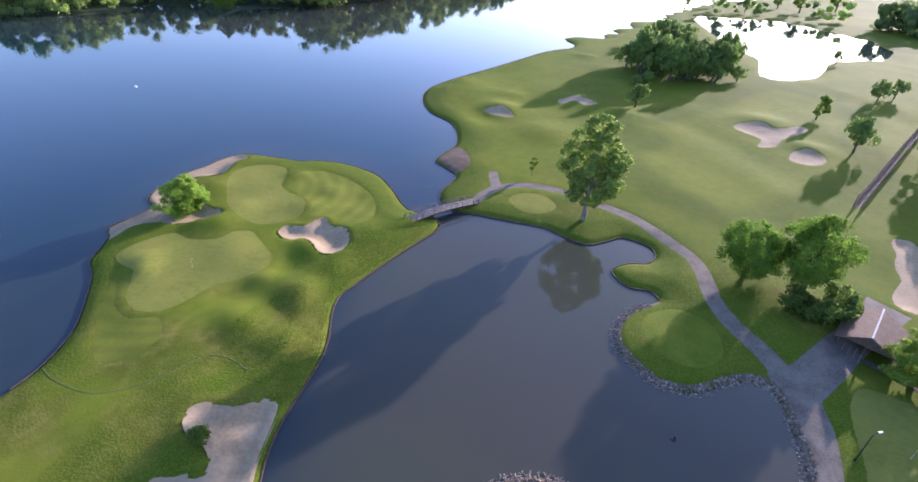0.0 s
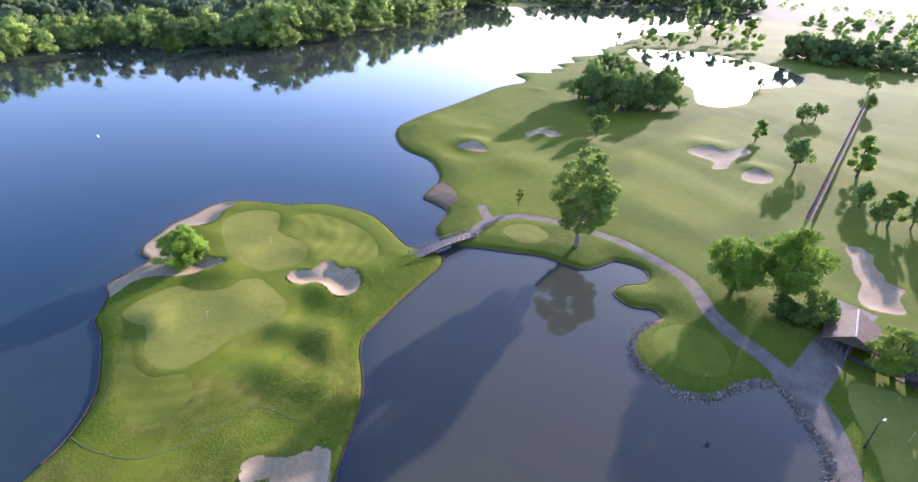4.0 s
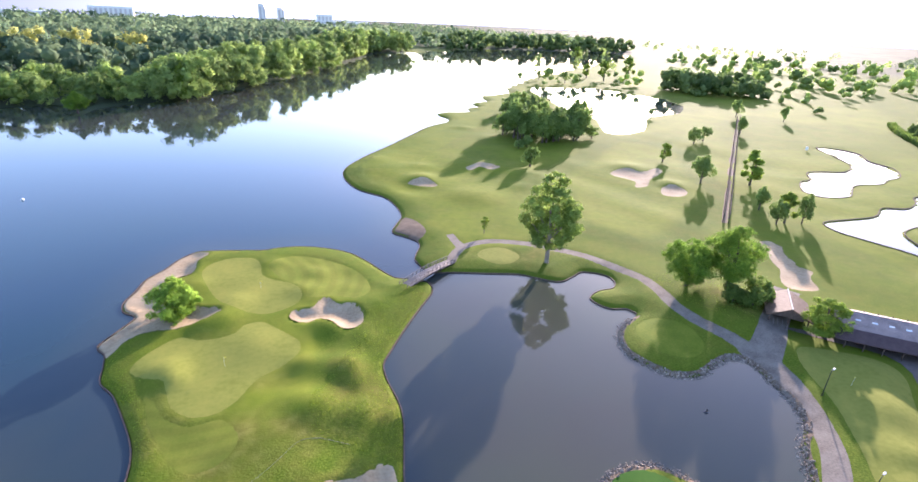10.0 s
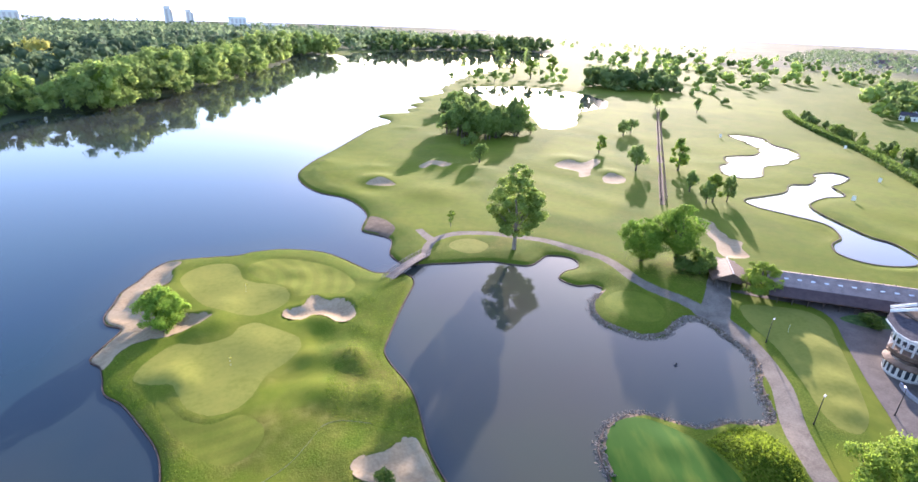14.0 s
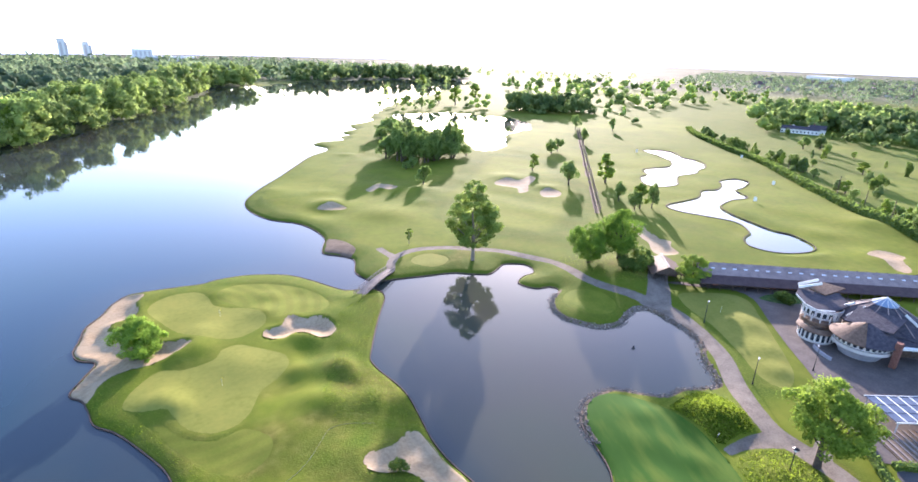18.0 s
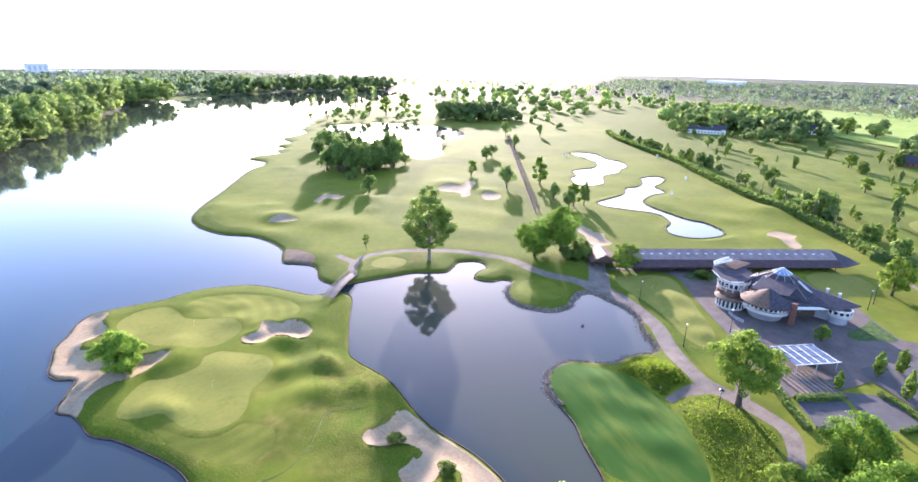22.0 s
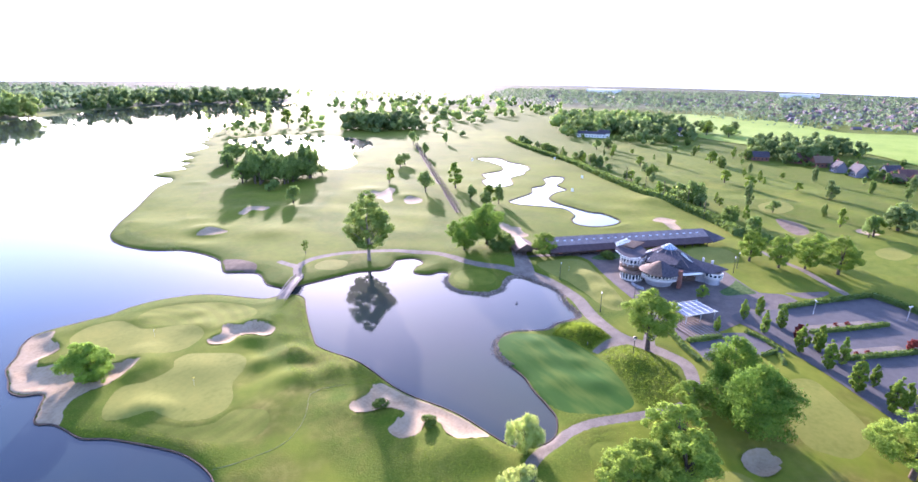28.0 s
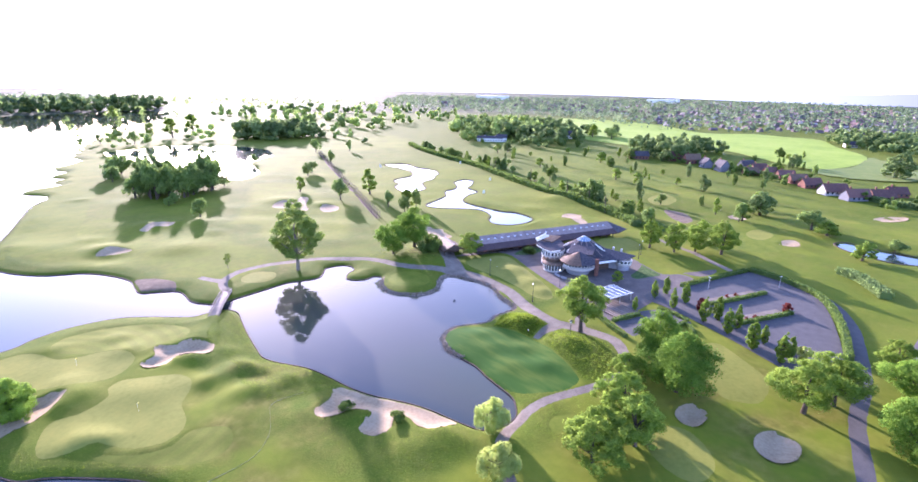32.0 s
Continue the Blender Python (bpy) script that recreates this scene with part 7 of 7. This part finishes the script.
tufts([(8, -4), (-2, 3), (-12, 8), (-20, 9), (-22, 2), (-12, -6), (0, -8)], 4200, 0.09, "rough grass between the lower path and the trees")
tufts([(-22, 49), (-30, 50), (-40, 40), (-42, 24), (-34, 14), (-24, 18), (-30, 24), (-36, 36)], 5200, 0.09, "rough grass behind the pond bunker")

# ---- a small marker by the tee ----
mk = thing("tee_marker", 18, 20.1, None, 20, "small pale marker post beside the tee", "sign")
bm = bmesh.new()
box(bm, (0.1, 0.1, 0.8), Matrix.Translation((0, 0, -0.1)))
part("post", bm, TIMBER, mk)
bm = bmesh.new()
box(bm, (0.55, 0.06, 0.4), Matrix.Translation((0, -0.05, 0.65)))
bevel_all(bm, 0.015)
part("plate", bm, STEEL, mk, "pale blank plate")


# ---- hedges ----
def hedge(line, w, h, label, leaf=LEAF_HEDGE, density=26, size=0.22):
    c = smooth_line(line, False, 1.5)
    rng = np.random.default_rng(int(abs(line[0][0] * 3 + line[0][1])) + 1)
    ob = tagged(new("hedge"), label, "hedge")
    t = np.gradient(c, axis=0)
    nrm = np.stack([-t[:, 1], t[:, 0]], 1) / (np.hypot(t[:, 0], t[:, 1])[:, None] + 1e-9)
    z = ground_z(c)[0]
    v, f = [], []
    for (x, y), (a, b), zz_ in zip(c, nrm, z):
        for s, k in ((-1, -0.1), (-0.8, h * 0.93), (0.8, h * 0.93), (1, -0.1)):
            v.append((x + a * s * w * 0.44, y + b * s * w * 0.44, zz_ + k))
    for i in range(len(c) - 1):
        for k in range(4):
            f.append((4 * i + k, 4 * i + (k + 1) % 4, 4 * i + 4 + (k + 1) % 4, 4 * i + 4 + k))
    f += [(0, 1, 2, 3), tuple(4 * (len(c) - 1) + k for k in (3, 2, 1, 0))]
    mesh_object("core", v, f, LEAF_DARK, ob)
    seg = np.hypot(*np.diff(c, axis=0).T)
    count = int(seg.sum() * density * (w + 2 * h) / 3)
    i = rng.choice(len(seg), count, p=seg / seg.sum())
    u = rng.uniform(0, 1, count)
    base = c[i] + (c[i + 1] - c[i]) * u[:, None]
    side = rng.uniform(-1, 1, count)
    up = rng.uniform(0, 1, count)
    onside = rng.uniform(0, 1, count) < 2 * h / (w + 2 * h)
    side = np.where(onside, np.sign(side), side)
    up = np.where(onside, up, 1.0)
    pos = np.concatenate([base + nrm[i] * (side * w / 2)[:, None], (z[i] + up * h)[:, None]], 1) + rng.normal(scale=0.06, size=(count, 3))
    d = rng.normal(size=(count, 3))
    d /= np.linalg.norm(d, axis=1)[:, None]
    e = np.cross(d, rng.normal(size=(count, 3)))
    e /= np.linalg.norm(e, axis=1)[:, None]
    s = size * rng.uniform(0.6, 1.4, count)[:, None]
    q = np.stack([pos - d * s, pos - e * s * 0.8, pos + d * s, pos + e * s * 0.8], 1).reshape(-1, 3)
    lv = new("leaves", quick_mesh("leaves", q, np.arange(count * 4).reshape(-1, 4), leaf))
    lv.parent = ob
    return ob


hedge([(74, -14), (88, -24), (102, -34.5)], 1.3, 1.3, "clipped hedge behind the first parking row")
hedge([(102, -35), (99.5, -40), (94.5, -46.5), (86, -53), (75, -55.5), (58, -55.8), (40, -54)], 1.7, 1.7, "tall clipped hedge curving round the car park")
hedge([(61.5, -22.5), (71, -31), (80.5, -38.8)], 1.2, 1.1, "clipped hedge between parking rows")
hedge([(50.5, -30.3), (58, -37.2), (66.3, -44.8)], 1.2, 1.1, "clipped hedge between parking rows")
hedge([(40.5, 7.5), (34, 2.5), (28, -3.5)], 1.4, 1.0, "low hedge beside the terrace")
hedge([(36.5, 1.4), (40.5, -1.5), (44.6, -4.6)], 1.2, 0.9, "low hedge at the foot of the terrace")
hedge([(51.5, -9), (50, -13), (46, -17.5)], 1.2, 0.8, "low hedge along the drive")
hedge([(39.6, -14.8), (43.6, -16.8), (41.4, -18.4), (38.2, -19.6)], 1.0, 0.8, "low angled hedge at the lawn corner")
hedge([(116, -64), (110, -68.5), (102, -71), (93, -72.5)], 4, 2.4, "ragged hedge of shrubs outside the car park", LEAF_DARK, density=8, size=0.4)
hedge(HEDGE_LINE, 4.5, 3.0, "long dark boundary hedge of the driving range", LEAF_HEDGE, density=5, size=0.6)
hedge([(148, 11), (151, 4), (146, -2)], 3, 2.2, "shrubs at the end of the range", density=8, size=0.4)
hedge([(420, 20), (395, -6), (375, -34), (345, -58), (315, -80), (270, -112), (255, -140)], 4, 3, "garden hedges along the village edge", LEAF_DARK, density=5, size=0.7)


# ---- net fence beside the fairway, and tall net posts ----
def net_fence(a, b, n, h, label):
    ob = tagged(new("net_fence"), label, "fence")
    a, b = Vector(a), Vector(b)
    tops = []
    for i in range(n):
        p = a.lerp(b, i / (n - 1))
        z = at_ground(p.x, p.y)
        v, f = [], []
        tube(v, f, [(p.x, p.y, z - 0.3), (p.x, p.y, z + h)], [0.16, 0.12], 6)
        mesh_object("post", v, f, TIMBER, ob, smooth=True)
        tops.append(Vector((p.x, p.y, z)))
    for k in range(6):
        v, f = [], []
        tube(v, f, [t + Vector((0, 0, h * (0.15 + 0.165 * k))) for t in tops], [0.045] * n, 4)
        mesh_object("wire", v, f, TIMBER, ob)
    return ob


net_fence((102, 127), (275, 312), 44, 3.6, "long net fence of dark posts beside the fairway")
net_fence((103.3, 125.8), (276.3, 310.8), 44, 3.6, "long net fence of dark posts beside the range")
patch("worn_strip", ribbon([(101, 125), (190, 220.5), (278, 314)], 2.6), 0.12, SOIL, "worn earth strip between the two fences", "path", step=2.5)
for x, y in ((233, 92), (210, 72), (195, 57), (186, 42), (170, 30), (262, 130)):
    ob = thing("net_post", x, y, None, 0, "tall dark net post in the boundary hedge", "post", "net posts")
    v, f = [], []
    tube(v, f, [(0, 0, -0.3), (0.6, 0.3, 9.5)], [0.2, 0.14], 7)
    mesh_object("pole", v, f, TIMBER, ob, smooth=True)
    bm = bmesh.new()
    bar(bm, (0.1, 0.1, 3.0), (-1.4, -0.9, 0.0), 0.12)
    part("stay", bm, TIMBER, ob)

# ---- range targets, flags, float and buoy ----
for x, y in ((286, 171), (226, 119), (181, 104), (237, 217)):
    ob = thing("target_board", x, y, None, 120, "white upright distance board on the range", "sign", "range boards")
    bm = bmesh.new()
    box(bm, (1.3, 0.12, 1.9), Matrix.Translation((0, 0, 0.6)))
    bevel_all(bm, 0.03)
    part("board", bm, WHITE, ob)
    for s in (-0.5, 0.5):
        bm = bmesh.new()
        box(bm, (0.12, 0.12, 0.9), Matrix.Translation((s, 0, -0.2)))
        part("leg", bm, TIMBER, ob)
YELLOWCLOTH = mat("flag_cloth", [(0.75, 0.6, 0.08), (0.85, 0.7, 0.15)], 3, 0.8)
for x, y in ((-46, 107), (-50.5, 78), (62, 47)):
    ob = thing("flagstick", x, y, at_ground(x, y) + 0.1, 20, "thin white flagstick in the putting green", "flag", "flagsticks")
    v, f = [], []
    tube(v, f, [(0, 0, -0.1), (0, 0, 1.9)], [0.016, 0.013], 6)
    mesh_object("stick", v, f, WHITE, ob)
    bm = bmesh.new()
    box(bm, (0.36, 0.02, 0.24), Matrix.Translation((0.19, 0, 1.64)))
    part("flag", bm, YELLOWCLOTH, ob)
aer = thing("pond_float", 31.1, 48.6, 0.0, 0, "small dark float on the pond", "float")
bm = bmesh.new()
bmesh.ops.create_uvsphere(bm, u_segments=10, v_segments=6, radius=0.55, matrix=Matrix.Diagonal((1, 0.7, 0.4, 1)))
part("hull", bm, DARKMETAL, aer)
bm = bmesh.new()
bmesh.ops.create_cone(bm, cap_ends=True, segments=8, radius1=0.18, radius2=0.1, depth=0.6, matrix=Matrix.Translation((0.15, 0, 0.35)))
part("nozzle", bm, DARKMETAL, aer)
buoy = thing("buoy", -125, 187, 0.0, 0, "white buoy floating on the lake", "buoy")
bm = bmesh.new()
bmesh.ops.create_uvsphere(bm, u_segments=10, v_segments=6, radius=0.55)
part("ball", bm, WHITE, buoy)
bm = bmesh.new()
bmesh.ops.create_cone(bm, cap_ends=True, segments=8, radius1=0.1, radius2=0.1, depth=0.5, matrix=Matrix.Translation((0, 0, 0.65)))
part("eye", bm, STEEL, buoy)
rope = smooth_line([(-60.4, 52.2), (-57.2, 49.9), (-53.9, 48.5), (-49.6, 47.6), (-46.1, 48.6), (-43, 50.4), (-40.1, 53.2), (-38.3, 55.3), (-37, 56.2), (-34.3, 56.1), (-30.1, 53.8)], False)
rv_, rf_2 = [], []
tube(rv_, rf_2, [(x, y, z + 0.03) for (x, y), z in zip(rope, ground_z(rope)[0])], [0.022] * len(rope), 5)
tagged(mesh_object("rope", rv_, rf_2, ROPE), "thin pale rope lying across the rough grass", "rope")
for x, y, rz in ((76, -22, 35), (88, -43, -40)):
    ob = thing("parking_lamp", x, y, None, rz, "slim pale lamp post in the car park", "lamp")
    v, f = [], []
    tube(v, f, [(0, 0, -0.1), (0, 0, 4.2)], [0.08, 0.05], 7)
    mesh_object("pole", v, f, STEEL, ob, smooth=True)
    bm = bmesh.new()
    box(bm, (1.3, 0.25, 0.1), Matrix.Translation((0, 0, 4.2)))
    part("lamp_head", bm, STEEL, ob)

# ---- gravel islands between the parking rows, bright field, glowing haze backdrop ----
for line in ([(63, -20.5), (72.5, -29), (80.5, -36)], [(52, -28.2), (59.8, -35.2), (67, -42)]):
    patch("gravel_strip", ribbon(line, 3.6), 0.6, GRAVEL, "pale gravel strip between parking rows", "gravel", step=2)
FIELD = mat("field_grass", [(0.153, 0.230, 0.023), (0.195, 0.274, 0.029), (0.224, 0.289, 0.041)], 0.02, 0.9, spec=0.1)
patch("field", smooth_line([(952, 269), (946, 164), (870, 72), (743, 3), (768, -65), (739, -99), (718, -137), (621, -141), (530, -151), (439, -121), (408, -88), (435, -69), (476, -48), (508, -30), (520, 5), (507, 63), (556, 134), (650, 190), (764, 230)], step=20), 0.7, FIELD,
      "bright green hay field beyond the houses", "field", step=25)
MEADOW = mat("meadow_grass", [(0.095, 0.135, 0.026), (0.125, 0.165, 0.034), (0.155, 0.180, 0.045)], 0.03, 0.9, spec=0.1)
patch("meadow", smooth_line([(528, -153), (509, -157), (458, -174), (384, -156), (366, -129), (375, -95), (406, -90), (437, -122)], step=16), 0.7, MEADOW, "rough green meadow beside the village", "field", step=20)
SHRUB = mat("ground_cover", [(0.03, 0.055, 0.018), (0.06, 0.10, 0.028), (0.10, 0.14, 0.04)], 0.8, 0.95, spec=0.05, bump=0.8, bump_scale=3)
patch("shrub_bed", smooth_line([(77, 3), (82, 2), (87, 1.2), (91.5, 1), (88.5, -2), (84.8, -5.6), (82.5, -6.8), (78, -3), (74.5, 0.4)]), 0.3, SHRUB, "dark bed of low shrubs before the clubhouse wing", "shrubs", step=1.4)
patch("gravel_bed", smooth_line([(89.1, -13.4), (94.9, -18.3), (99.7, -24.1), (94.8, -24), (88.4, -19.7)]), 0.1, PAVING, "pale gravel bed beside the forecourt", "gravel", step=1.4)
patch("shrub_bed", smooth_line([(80, 47), (86, 47), (93, 43), (90, 39), (83, 41)]), 0.3, SHRUB, "dark bed of low shrubs beside the clubhouse", "shrubs", step=1.4)

# Added ring glows to paint distance haze, stronger towards the sun.
bd_mat = bpy.data.materials.new("painted_haze_glow")
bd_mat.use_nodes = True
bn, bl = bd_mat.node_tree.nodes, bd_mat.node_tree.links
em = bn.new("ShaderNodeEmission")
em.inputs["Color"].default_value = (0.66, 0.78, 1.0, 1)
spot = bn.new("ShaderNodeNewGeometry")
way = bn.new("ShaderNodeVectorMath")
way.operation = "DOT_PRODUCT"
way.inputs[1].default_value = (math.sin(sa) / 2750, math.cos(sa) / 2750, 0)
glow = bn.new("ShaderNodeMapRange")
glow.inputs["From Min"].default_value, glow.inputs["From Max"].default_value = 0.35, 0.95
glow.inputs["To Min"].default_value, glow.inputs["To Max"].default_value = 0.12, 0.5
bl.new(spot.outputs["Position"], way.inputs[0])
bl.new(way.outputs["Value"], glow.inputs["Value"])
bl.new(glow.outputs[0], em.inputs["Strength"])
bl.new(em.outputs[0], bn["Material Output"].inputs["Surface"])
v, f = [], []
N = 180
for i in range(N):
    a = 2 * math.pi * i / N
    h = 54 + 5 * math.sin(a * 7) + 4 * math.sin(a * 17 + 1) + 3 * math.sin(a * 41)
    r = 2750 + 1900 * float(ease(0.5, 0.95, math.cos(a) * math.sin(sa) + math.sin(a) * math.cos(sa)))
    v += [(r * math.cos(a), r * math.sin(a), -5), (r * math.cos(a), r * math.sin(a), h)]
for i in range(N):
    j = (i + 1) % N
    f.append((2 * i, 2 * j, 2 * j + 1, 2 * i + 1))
tagged(mesh_object("backdrop", v, f, bd_mat), "pale glowing ring that paints haze on the horizon", "backdrop", kind="structure")
